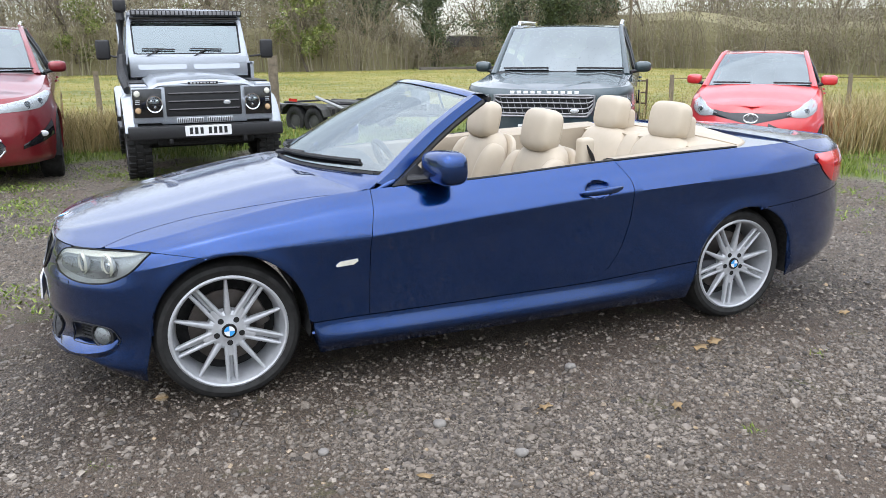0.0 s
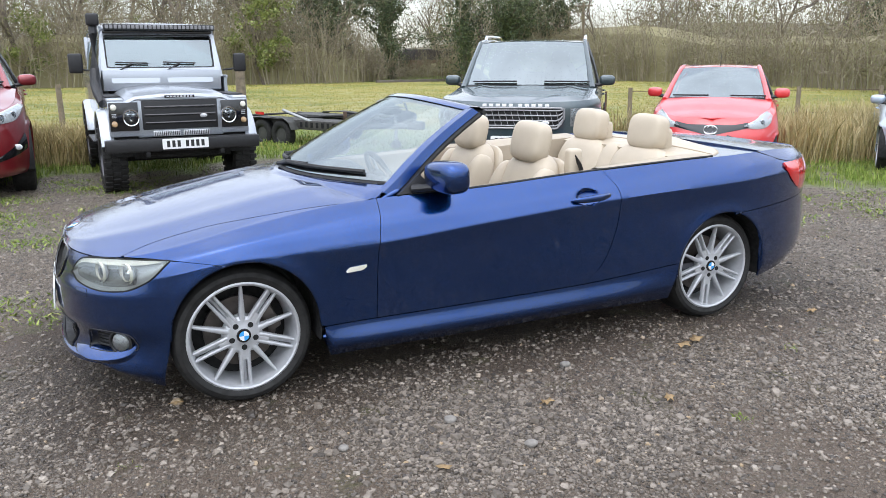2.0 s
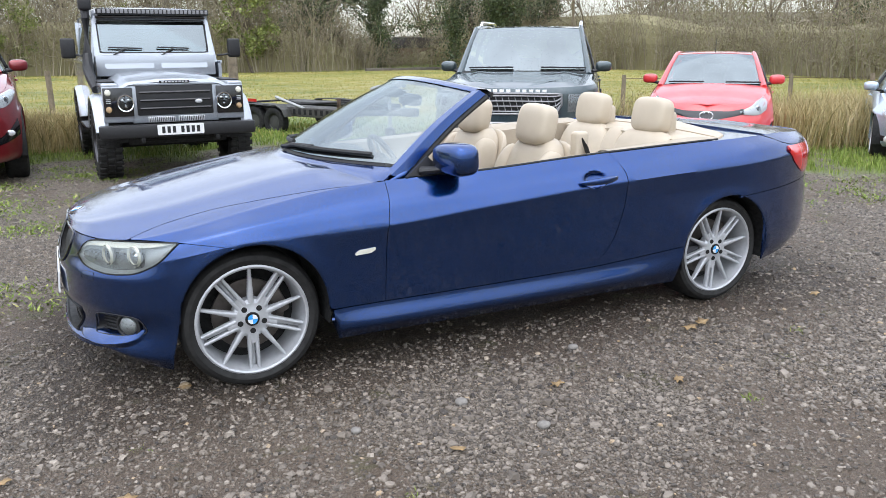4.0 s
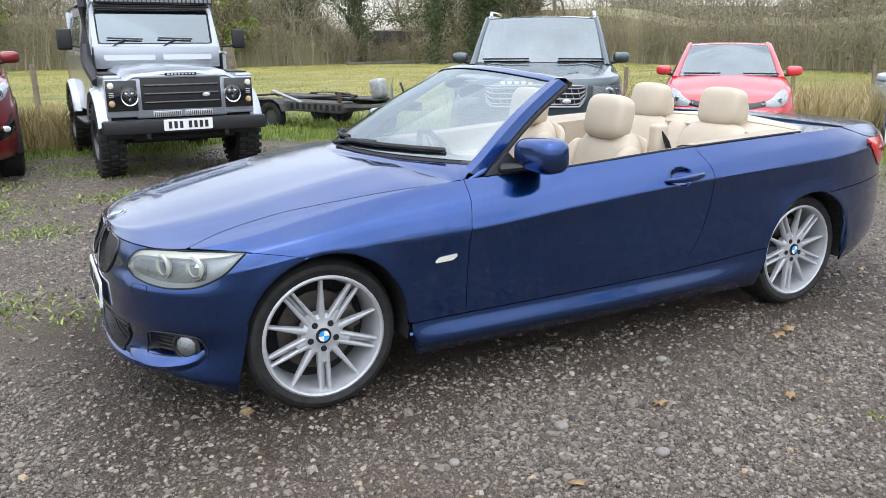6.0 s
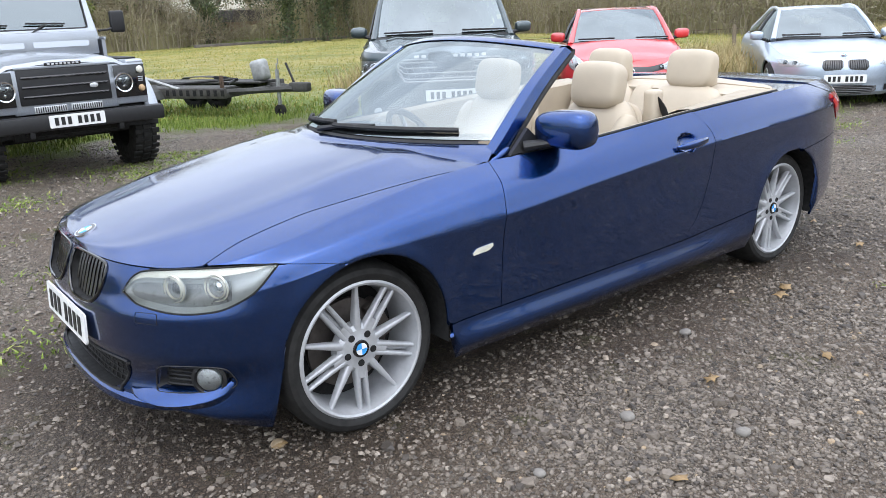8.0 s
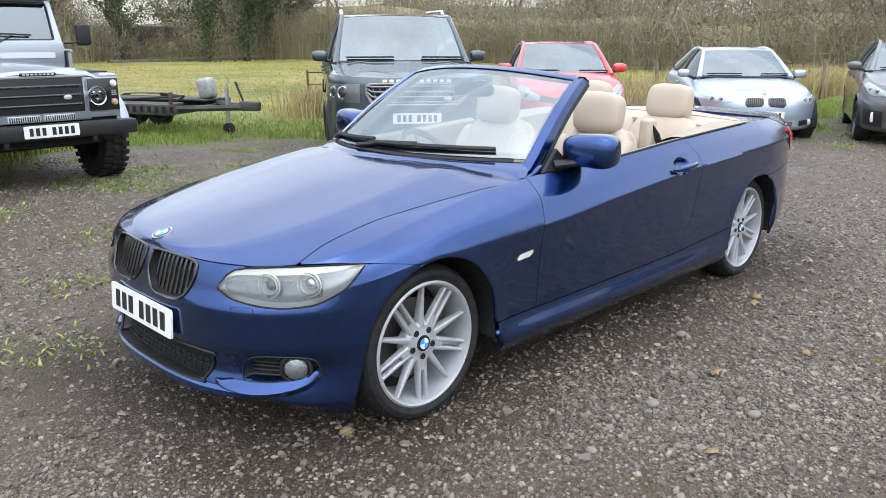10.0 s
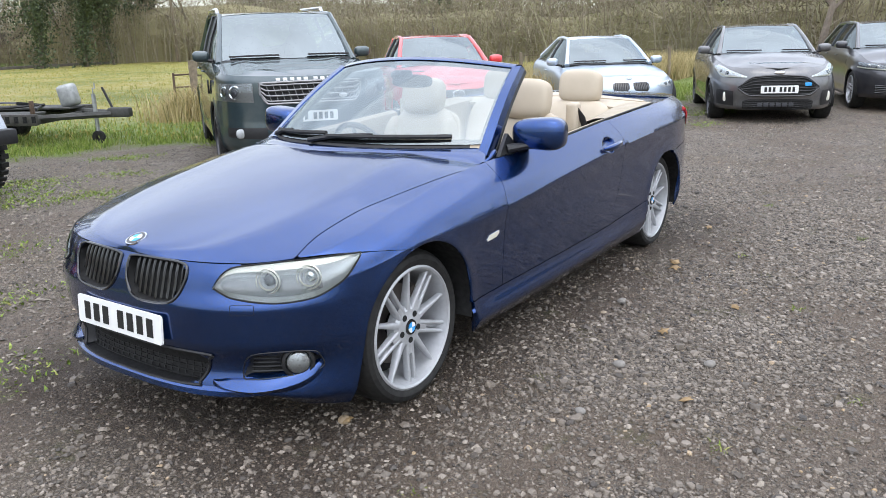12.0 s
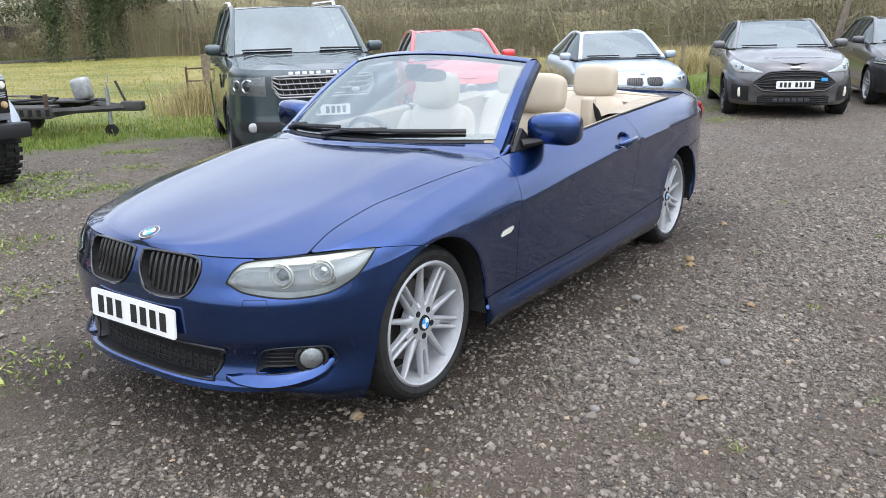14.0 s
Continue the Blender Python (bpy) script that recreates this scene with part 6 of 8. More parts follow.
            hub.matrix_basis = pose(cx, sg * 0.755, 0.405, 0, 0, 180 if sg > 0 else 0)
            part("tyre", mud_tyre(0.405, 0.22, 0.27), TYRE, hub, "chunky mud tyre")
            part("rim", lathe([(0.222, -0.12), (0.21, -0.125), (0.20, -0.09), (0.19, 0.0), (0.16, -0.05), (0.07, -0.075), (0.06, -0.11), (0.0, -0.112)], 32), DARKALLOY, hub)
        # tub, door and rear side
        cut([(0.57, 0.62), (0.57, 1.24), (1.45, 1.24), (1.45, 0.62)], sg * 0.785 - 0.02, sg * 0.785 + 0.02, S, "door")
        cut([(1.46, 0.62), (1.46, 1.24), (3.05, 1.24), (3.05, 0.66), (2.85, 0.62)] + [(2.36 + 0.47 * math.cos(t), 0.44 + 0.47 * math.sin(t)) for t in np.linspace(0.35, math.pi - 0.35, 14)], sg * 0.785 - 0.02, sg * 0.785 + 0.02, S, "rear_side")
        part("waist_rail", box((1.8, sg * 0.80, 1.25), (2.5, 0.03, 0.035), 0.008), S, car)
        # upper side with windows
        lean = lambda a, b, d: (a, sg * (0.775 - (b - 1.25) * 0.13 - d), b)
        for x0, x1, nm in ((0.80, 1.40, "door_window"), (1.66, 2.85, "side_window")):
            w = part(nm, slab([(x0, 1.32), (x1, 1.32), (x1, 1.74), (x0 + (0.05 if x0 < 1 else 0), 1.74)], 0.006, lambda a, b, d: lean(a, b, d + 0.012)), PRIVACY, car, smooth=False)
            w.visible_shadow = False
        for pts2 in ([(0.66, 1.25), (0.80, 1.25), (0.86, 1.80), (0.76, 1.80)], [(1.40, 1.25), (1.66, 1.25), (1.66, 1.80), (1.40, 1.80)], [(2.85, 1.25), (3.04, 1.25), (3.02, 1.80), (2.85, 1.80)], [(0.76, 1.735), (3.02, 1.735), (3.02, 1.84), (0.78, 1.84)], [(0.78, 1.25), (2.9, 1.25), (2.9, 1.325), (0.79, 1.325)]):
            part("upper_side", slab(pts2, 0.03, lean), S, car, smooth=False)
        # mirror on its arm
        mr = part("door_mirror", box((0.70, sg * 1.015, 1.43), (0.06, 0.165, 0.25), 0.025, 3), PLASTIC, car)
        part("mirror_arm", tube([(0.66, sg * 0.78, 1.33), (0.68, sg * 0.90, 1.34), (0.70, sg * 0.97, 1.36)], 0.014, 6), PLASTIC, mr)
        part("mirror_glass", slab(rounded(0.14, 0.22, 0.02), 0.004, lambda a, b, d: (0.737 - d, sg * 1.015 + a, 1.43 + b)), MIRROR, mr, smooth=False)
        # vent flaps under the screen
        part("vent_flap", slab(rounded(0.58, 0.115, 0.02), 0.02, lambda a, b, d: (0.575 + d + b * 0.25, sg * 0.335 + a, 1.245 + b)), S, car, smooth=False)
        part("side_step", box((1.0, sg * 0.84, 0.52), (0.85, 0.16, 0.04), 0.015), PLASTIC, car)
    # bulkhead and windscreen
    part("bulkhead", box((0.62, 0, 1.22), (0.09, 1.46, 0.24), 0.015), S, car)
    tilt = lambda b: 0.625 + (b - 1.33) * 0.30
    fr = part("screen_frame", merge(*[slab(q, 0.04, lambda a, b, d: (tilt(b) + d, a, b)) for q in ([(-0.73, 1.32), (0.73, 1.32), (0.73, 1.37), (-0.73, 1.37)], [(-0.71, 1.78), (0.71, 1.78), (0.70, 1.86), (-0.70, 1.86)], [(-0.73, 1.37), (-0.665, 1.37), (-0.655, 1.78), (-0.71, 1.78)], [(0.665, 1.37), (0.73, 1.37), (0.71, 1.78), (0.655, 1.78)])]), S, car, smooth=False)
    ws = part("windscreen", slab([(-0.66, 1.37), (0.66, 1.37), (0.655, 1.785), (-0.655, 1.785)], 0.005, lambda a, b, d: (tilt(b) + 0.015 + d, a, b)), UPRIGHT, car, smooth=False)
    ws.visible_shadow = False
    part("screen_seal", tube([(tilt(b) + 0.008, a, b) for a, b in rounded(1.32, 0.42, 0.04, 4) for b in [b + 1.578]], 0.012, 6, closed=True), RUBBER, ws)
    for y in (0.36, -0.22):
        wp = part("wiper", tube([(tilt(1.42) - 0.02, y - 0.20 + 0.4 * f, 1.425 + 0.015 * f) for f in np.linspace(0, 1, 5)], 0.010, 5), PLASTIC, car)
        part("wiper_arm", tube([(tilt(1.33) - 0.02, y + 0.16, 1.335), (tilt(1.42) - 0.025, y, 1.43)], 0.009, 5), PLASTIC, wp)
    # light bar
    bar = part("light_bar", box((0.66, -0.02, 1.895), (0.085, 1.36, 0.075), 0.012), PLASTIC, car, "long black roof light bar")
    for i in range(26):
        part("light_cell", box((0.615, -0.665 + 0.0515 * i, 1.897), (0.010, 0.038, 0.048), 0.004, 1), GRILLEGREY, bar, smooth=False)
    part("sun_visor", box((0.735, 0, 1.835), (0.05, 1.34, 0.045), 0.01), GLOSSBLACK, car)
    # roof
    P = []
    for x, z in ((0.76, 1.90), (0.80, 1.945), (1.2, 1.975), (2.2, 1.985), (2.98, 1.965), (3.02, 1.92)):
        P.append([(x, y, z - d) for y, d in ((-0.715, 0.10), (-0.70, 0.04), (-0.62, 0.008), (-0.3, -0.004), (0, -0.008), (0.3, -0.004), (0.62, 0.008), (0.70, 0.04), (0.715, 0.10))])
    part("roof", sheet(np.array(P), 0.03), S, car)
    part("rear_end", box((3.03, 0, 1.2), (0.05, 1.5, 1.25), 0.02), S, car)
    part("dashboard", box((0.80, 0, 1.26), (0.25, 1.36, 0.16), 0.03), TRIMDARK, car)
    part("steering_wheel", moved(tube([(0.2 * math.cos(t), 0.2 * math.sin(t), 0) for t in np.linspace(0, 6.283, 25)[:-1]], 0.016, 6, closed=True), pose(1.0, 0.36, 1.30, 0, 55, 0)), TRIMDARK, car)
    for y in (-0.38, 0.38):
        part("front_seat", box((1.40, y, 1.25), (0.14, 0.46, 0.60), 0.05), TRIMDARK, car)
    part("cabin_floor", box((1.7, 0, 0.80), (2.5, 1.5, 0.05), 0.01), TRIMDARK, car)
    # snorkel up the corner of the screen
    sn = part("snorkel", tube([(0.05, 0.80, 0.98), (0.25, 0.83, 1.10), (0.50, 0.83, 1.20), (0.62, 0.81, 1.35), (0.76, 0.775, 1.80), (0.79, 0.77, 1.93)], [0.05, 0.06, 0.06, 0.055, 0.05, 0.05], 10), PLASTIC, car, "black plastic snorkel")
    part("snorkel_head", box((0.76, 0.77, 1.99), (0.14, 0.15, 0.16), 0.03, 3), PLASTIC, sn)
    car.scale = (0.95, 0.89, 0.96)
    # the cabin stands low over its high chassis
    for o in car.children_recursive:
        if o.type == "MESH" and o.matrix_basis == Matrix.Identity(4) and (o.parent == car or o.parent.matrix_basis == Matrix.Identity(4)):
            for v in o.data.vertices:
                if v.co.z > 1.33:
                    v.co.z = 1.33 + (v.co.z - 1.33) * 0.88
    return car


build_off_roader()

# ---- ground: one sheet, rising a little under two of the parked cars ----
def ground_z(x, y):
    t = min(1.0, max(0.0, (y - 1.5) / 3.2))
    k = min(1.0, max(0.0, (3.6 - x) / 2.0))
    far = math.exp(-max(0.0, y - 9.0) / 12.0)
    return 0.14 * t * t * (3 - 2 * t) * k * far + 0.012 * noise.noise(Vector((x * 0.35, y * 0.35, 0.3))) * min(1.0, abs(y) / 3)


_edge = curve_of([(-400, 5.0), (-8, 5.6), (-1, 6.3), (2, 7.2), (4.2, 7.7), (5.6, 5.2), (7.2, 3.0), (9, 2.3), (10.5, 2.0), (14, 2.4), (20, 3.0), (400, 5.0)])
_ex = np.linspace(-60, 60, 1201)
_ey = _edge(_ex)


def turf_edge(x):
    return np.interp(x, _ex, _ey)


def turf(x, y):
    """How much grass grows at a place, 0 to 1."""
    d = y - float(turf_edge(x)) + 1.3 * noise.noise(Vector((x * 0.7, y * 0.7, 4.0))) + 1.3 * noise.noise(Vector((x * 2.3, y * 2.3, 9.0)))
    return min(1.0, max(0.0, 0.5 + d * 0.8))


def loose(x, y):
    """How thickly loose gravel lies at a place, 0 (trodden mud) to 1."""
    c = noise.noise(Vector((x * 0.8, y * 0.8, 31.0))) + 0.45 * noise.noise(Vector((x * 2.3, y * 2.3, 3.0)))
    # wheel track along the parked convertible, and the turning place behind it
    track = math.exp(-(((abs(y) - 1.0) / 0.30) ** 2)) * min(1.0, max(0.0, (x + 1.4) / 0.6)) + 0.9 * math.exp(-(((x - 1.6) / 1.0) ** 2 + ((y + 2.6) / 0.45) ** 2))
    return min(1.0, max(0.0, 0.62 + 1.5 * c - 0.55 * track))


def wet_shade(x, y):
    """Darkening of the ground colour for the convertible's shade and rain run-off, 0 to 1."""
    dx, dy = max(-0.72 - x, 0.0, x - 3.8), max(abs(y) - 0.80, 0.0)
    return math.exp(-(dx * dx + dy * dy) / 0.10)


def ground_mat():
    m, nt, b = node_mat("wet_gravel_yard_and_field")
    co = nt.nodes.new("ShaderNodeTexCoord")
    at = nt.nodes.new("ShaderNodeAttribute")
    at.attribute_name = "turf"
    def voro(scale, feature="F1"):
        v = nt.nodes.new("ShaderNodeTexVoronoi")
        v.feature = feature
        v.inputs["Scale"].default_value = scale
        nt.links.new(co.outputs["Object"], v.inputs["Vector"])
        return v
    v1, v2 = voro(52), voro(180)
    grey = ramp(nt, v1.outputs["Color"], [(0.0, (0.075, 0.064, 0.052)), (0.35, (0.31, 0.262, 0.208)), (0.75, (0.54, 0.465, 0.38)), (1.0, (0.74, 0.66, 0.55))])
    fine = ramp(nt, v2.outputs["Color"], [(0.0, (0.06, 0.05, 0.04)), (0.6, (0.32, 0.26, 0.195)), (1.0, (0.60, 0.50, 0.395))])
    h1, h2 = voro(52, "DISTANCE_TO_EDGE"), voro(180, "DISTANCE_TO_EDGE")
    # dark soil between the stones, with the shade of the crevices painted in
    soil_shade = (0.062, 0.047, 0.035)
    grey = mix_rgb(nt, grey, soil_shade, ranged(nt, h1.outputs["Distance"], 0.95, 0.0, 0.02, 0.20))
    fine = mix_rgb(nt, fine, soil_shade, ranged(nt, h2.outputs["Distance"], 0.8, 0.0, 0.02, 0.20))
    stones = mix_rgb(nt, grey, fine, ranged(nt, noise_tex(nt, 7, 5), 0.1, 0.9, 0.35, 0.65))
    patchy = ramp(nt, noise_tex(nt, 11, 8, 0.75), [(0.32, (0.62, 0.60, 0.57)), (0.5, (1.0, 0.99, 0.97)), (0.68, (1.0, 1.0, 1.0))])
    stones = mix_rgb(nt, stones, patchy, 0.85, "MULTIPLY")
    lo = nt.nodes.new("ShaderNodeAttribute")
    lo.attribute_name = "loose"
    damp = mix_rgb(nt, stones, (0.92, 0.87, 0.80), ranged(nt, noise_tex(nt, 0.55, 5, 0.6), 0.0, 1.0, 0.46, 0.60), "MULTIPLY")
    mud = mix_rgb(nt, damp, (0.175, 0.125, 0.088), ranged(nt, lo.outputs["Fac"], 0.62, 0.03, 0.1, 0.75))
    # multiplies in the convertible's contact shade together with the wet
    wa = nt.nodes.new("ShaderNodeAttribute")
    wa.attribute_name = "wet_shade"
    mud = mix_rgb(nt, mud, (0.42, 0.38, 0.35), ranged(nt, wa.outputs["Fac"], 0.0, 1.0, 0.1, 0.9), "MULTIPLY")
    moss = mix_rgb(nt, mud, (0.10, 0.11, 0.03), ranged(nt, noise_tex(nt, 2.3, 8, 0.7), 0.0, 0.7, 0.575, 0.69))
    straw = ramp(nt, noise_tex(nt, 0.22, 8, 0.65), [(0.36, (0.17, 0.20, 0.028)), (0.48, (0.29, 0.28, 0.055)), (0.60, (0.40, 0.33, 0.095)), (0.72, (0.22, 0.24, 0.04))])
    blades = ramp(nt, noise_tex(nt, 38, 6, 0.7, stretch=(1, 1, 1)), [(0.3, (0.10, 0.15, 0.016)), (0.7, (0.26, 0.34, 0.055))])
    ypos = nt.nodes.new("ShaderNodeSeparateXYZ")
    nt.links.new(co.outputs["Object"], ypos.inputs["Vector"])
    wild = nt.nodes.new("ShaderNodeAttribute")
    wild.attribute_name = "dry"
    grass = mix_rgb(nt, blades, straw, wild.outputs["Fac"])
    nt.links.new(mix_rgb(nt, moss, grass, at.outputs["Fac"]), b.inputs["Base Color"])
    nt.links.new(ranged(nt, noise_tex(nt, 1.3, 6, 0.6), 0.42, 0.85, 0.35, 0.65), b.inputs["Roughness"])
    add = nt.nodes.new("ShaderNodeMath")
    add.operation = "ADD"
    nt.links.new(ranged(nt, h1.outputs["Distance"], 0, 1, 0.0, 0.35), add.inputs[0])
    nt.links.new(ranged(nt, h2.outputs["Distance"], 0, 0.5, 0.0, 0.3), add.inputs[1])
    bump(nt, b, add.outputs["Value"], 1.0, 0.016)
    return m


def build_ground():
    ax = [-400, -200, -100, -60, -40, -30, -22] + list(np.arange(-16, 26.01, 0.25)) + [28, 31, 36, 45, 60, 100, 200, 400]
    ay = [-400, -200, -100, -60, -40, -30, -22] + list(np.arange(-16, -6, 0.5)) + list(np.arange(-6, 16.01, 0.25)) + list(np.arange(17, 62, 1.5)) + [70, 110, 200, 400]
    P = np.array([[(x, y, ground_z(x, y)) for y in ay] for x in ax])
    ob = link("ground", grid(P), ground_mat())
    for key, fn in (("turf", turf), ("loose", loose), ("wet_shade", wet_shade), ("dry", lambda x, y: min(1.0, max(0.0, (y - float(turf_edge(x)) - 3.5 + 2.5 * noise.noise(Vector((x * 0.15, y * 0.15, 2.0)))) / 7.0)))):
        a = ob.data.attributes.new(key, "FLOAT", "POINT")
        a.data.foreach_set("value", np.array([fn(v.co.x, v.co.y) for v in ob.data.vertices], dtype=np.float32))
    tagged(ob, "wet grey gravel yard running into a rough grass field", "ground", kind="structure")


build_ground()


def island_mat(name, stops, rough=0.8, bump_s=0.0, trans=0.0):
    """Colour that differs from piece to piece of one joined mesh."""
    m, nt, b = node_mat(name)
    ge = nt.nodes.new("ShaderNodeNewGeometry")
    col = ramp(nt, ge.outputs["Random Per Island"], stops)
    n = noise_tex(nt, 60, 4)
    nt.links.new(mix_rgb(nt, col, (0.02, 0.02, 0.02), ranged(nt, n, 0.0, 0.35)), b.inputs["Base Color"])
    b.inputs["Roughness"].default_value = rough
    if bump_s:
        bump(nt, b, noise_tex(nt, 180, 4), bump_s, 0.003)
    return m


STONE = island_mat("mixed_gravel", [(0.0, (0.045, 0.036, 0.028)), (0.3, (0.118, 0.096, 0.074)), (0.7, (0.205, 0.170, 0.134)), (0.94, (0.265, 0.223, 0.178)), (0.99, (0.36, 0.31, 0.25)), (1.0, (0.40, 0.28, 0.15))], 0.55, 0.4)


def stone_field(name, n, region, size, seed, shape=1):
    """Many loose stones lying on the ground, half sunk; region gives a random place."""
    rng = np.random.default_rng(seed)
    bm = bmesh.new()
    bmesh.ops.create_icosphere(bm, subdivisions=1, radius=1)
    bv = np.array([v.co[:] for v in bm.verts])
    bf = np.array([[v.index for v in f.verts] for f in bm.faces])
    bm.free()
    if shape == 2:
        # angular chipping: five-sided, flat-topped
        w = np.arange(5) * 2 * math.pi / 5
        bv = np.vstack([np.c_[np.cos(w), np.sin(w), w * 0 - 0.3], np.c_[0.74 * np.cos(w + 0.3), 0.74 * np.sin(w + 0.3), w * 0 + 0.72]])
        bf = np.array([f for i in range(5) for f in ((i, (i + 1) % 5, 5 + i), ((i + 1) % 5, 5 + (i + 1) % 5, 5 + i))] + [(5, 6, 7), (5, 7, 8), (5, 8, 9)])
    if shape == 0:
        bv = np.array([(1, 0, 0), (-1, 0, 0), (0, 1, 0), (0, -1, 0), (0, 0, 1)], float)
        bf = np.array([(0, 2, 4), (2, 1, 4), (1, 3, 4), (3, 0, 4)])
    k = len(bv)
    XY = np.array([region(rng) for _ in range(n)])
    r = np.array([size(rng) for _ in range(n)])
    sc = r[:, None] * rng.uniform(0.65, 1.25, (n, 3)) * (1, 1, 0.62)
    p = bv[None] * rng.uniform(0.78, 1.16, (n, k, 1)) * sc[:, None]
    tl, a = rng.uniform(-0.3, 0.3, n)[:, None], rng.uniform(0, 6.283, n)[:, None]
    y, z = p[..., 1] * np.cos(tl) + p[..., 2] * np.sin(tl), p[..., 2] * np.cos(tl) - p[..., 1] * np.sin(tl)
    x, y = p[..., 0] * np.cos(a) - y * np.sin(a), p[..., 0] * np.sin(a) + y * np.cos(a)
    g = np.array([ground_z(u, v) for u, v in XY]) + r * rng.uniform(0.0, 0.35, n)
    V = np.stack([x + XY[:, :1], y + XY[:, 1:], z + g[:, None]], axis=2)
    F = (bf[None] + (np.arange(n) * k)[:, None, None]).reshape(-1, 3)
    me = bpy.data.meshes.new(name)
    me.from_pydata(V.reshape(-1, 3).tolist(), [], F.tolist())
    me.materials.append(STONE)
    return tagged(new(name, me), "loose grey and brown stones lying on the gravel yard", "gravel", kind="stuff")


def near_yard(rng):
    while True:
        x, y = rng.uniform(-2.8, 6.0), rng.uniform(-3.3, 2.8)
        w = math.exp(-((y + 1.7) ** 2) / 2.2) * (1.0 if x < 3.6 else 0.6)
        if 0.1 < x < 3.6 and abs(y) < 0.62:
            continue
        if rng.random() < (w + 0.14) * (0.22 + 0.78 * loose(x, y)) * (1 - 0.75 * wet_shade(x, y)) and turf(x, y) < 0.4:
            return x, y


def all_yard(rng):
    while True:
        x, y = rng.uniform(-4.5, 12), rng.uniform(-2.5, 6.5)
        if turf(x, y) < 0.5 and (y > 0.9 or x > 3.4 or rng.random() < 0.25):
            return x, y


stone_field("loose_stones", 84000, near_yard, lambda r: min(0.026, 0.0068 * math.exp(r.normal(0, 0.42))), 3, 2)
stone_field("fine_gravel", 80000, near_yard, lambda r: min(0.008, 0.0042 * math.exp(r.normal(0, 0.3))), 4, 0)
stone_field("yard_gravel", 80000, all_yard, lambda r: min(0.024, 0.0095 * math.exp(r.normal(0, 0.38))), 5, 0)


def blades(name, n, region, height, width, mat, seed, label, category="grass", lean=0.35):
    rng = np.random.default_rng(seed)
    XY = np.array([region(rng) for _ in range(n)])
    x, y = XY[:, 0], XY[:, 1]
    h = np.array([height(rng, u, v) for u, v in XY])
    z = np.array([ground_z(u, v) for u, v in XY]) - 0.01
    a, b = rng.uniform(0, 6.283, (2, n))
    w, l = width * rng.uniform(0.6, 1.4, n), h * lean * rng.uniform(0.2, 1.6, n)
    dx, dy, ox, oy = np.cos(a) * w / 2, np.sin(a) * w / 2, np.cos(b) * l, np.sin(b) * l
    V = np.stack([np.stack(q, axis=1) for q in ((x - dx, y - dy, z), (x + dx, y + dy, z), (x + dx * 0.7 + ox * 0.35, y + dy * 0.7 + oy * 0.35, z + h * 0.6), (x - dx * 0.7 + ox * 0.35, y - dy * 0.7 + oy * 0.35, z + h * 0.6), (x + ox, y + oy, z + h * 0.93))], axis=1)
    base = (np.arange(n) * 5)[:, None]
    quads = (base + np.array([[0, 1, 2, 3]])).tolist()
    tris = (base + np.array([[3, 2, 4]])).tolist()
    me = bpy.data.meshes.new(name)
    me.from_pydata(V.reshape(-1, 3).tolist(), [], quads + tris)
    me.materials.append(mat)
    return tagged(new(name, me), label, category, kind="stuff")


GREENBLADE = island_mat("green_grass_blades", [(0.0, (0.11, 0.17, 0.016)), (0.5, (0.21, 0.30, 0.04)), (0.85, (0.32, 0.40, 0.08)), (1.0, (0.40, 0.37, 0.13))], 0.7)
FIELDBLADE = island_mat("field_grass_blades", [(0.0, (0.20, 0.23, 0.04)), (0.4, (0.34, 0.33, 0.065)), (0.75, (0.50, 0.42, 0.125)), (1.0, (0.56, 0.46, 0.18))], 0.75)
STRAWBLADE = island_mat("dry_straw_blades", [(0.0, (0.20, 0.19, 0.06)), (0.3, (0.39, 0.31, 0.12)), (0.7, (0.53, 0.42, 0.20)), (1.0, (0.62, 0.52, 0.30))], 0.75)


def verge(rng):
    while True:
        x = rng.uniform(-7, 18)
        y = float(turf_edge(x)) + rng.uniform(-1.2, 7.0) * rng.random()
        if rng.random() < turf(x, y) ** 1.5:
            return x, y


def field(rng):
    while True:
        x, y = rng.uniform(-14, 40), 7 + 36 * rng.random() ** 1.7
        if y > float(turf_edge(x)) + 1.0:
            return x, y


def rough(rng):
    while True:
        x = rng.uniform(7.5, 24)
        y = float(turf_edge(x)) + 1.6 + abs(rng.normal(0, 1.6))
        if x > 8.8 or y > 5.5:
            return x, y


def tuft(cx, cy, r):
    return lambda rng: (cx + rng.normal(0, r), cy + rng.normal(0, r))


blades("verge_grass", 52000, verge, lambda r, x, y: r.uniform(0.03, 0.12), 0.012, GREENBLADE, 11, "short bright green grass along the yard's edge")
blades("field_grass", 60000, field, lambda r, x, y: r.uniform(0.03, 0.09), 0.03, FIELDBLADE, 12, "rough yellow-green winter grass of the field")
blades("tall_dry_grass", 26000, rough, lambda r, x, y: r.uniform(0.3, 0.85), 0.016, STRAWBLADE, 13, "tall straw-coloured dry grass behind the parked cars")
blades("straw_tuft", 1400, tuft(7.2, 9.6, 0.33), lambda r, x, y: r.uniform(0.2, 0.75), 0.018, STRAWBLADE, 14, "pale tuft of dead grass at the gatepost")
blades("dry_grass_by_lane", 3600, lambda r: (r.uniform(-1.6, -0.4), 7.4 + abs(r.normal(0, 1.5))), lambda r, x, y: r.uniform(0.15, 0.6), 0.014, STRAWBLADE, 15, "straw-coloured tall grass between two parked cars")

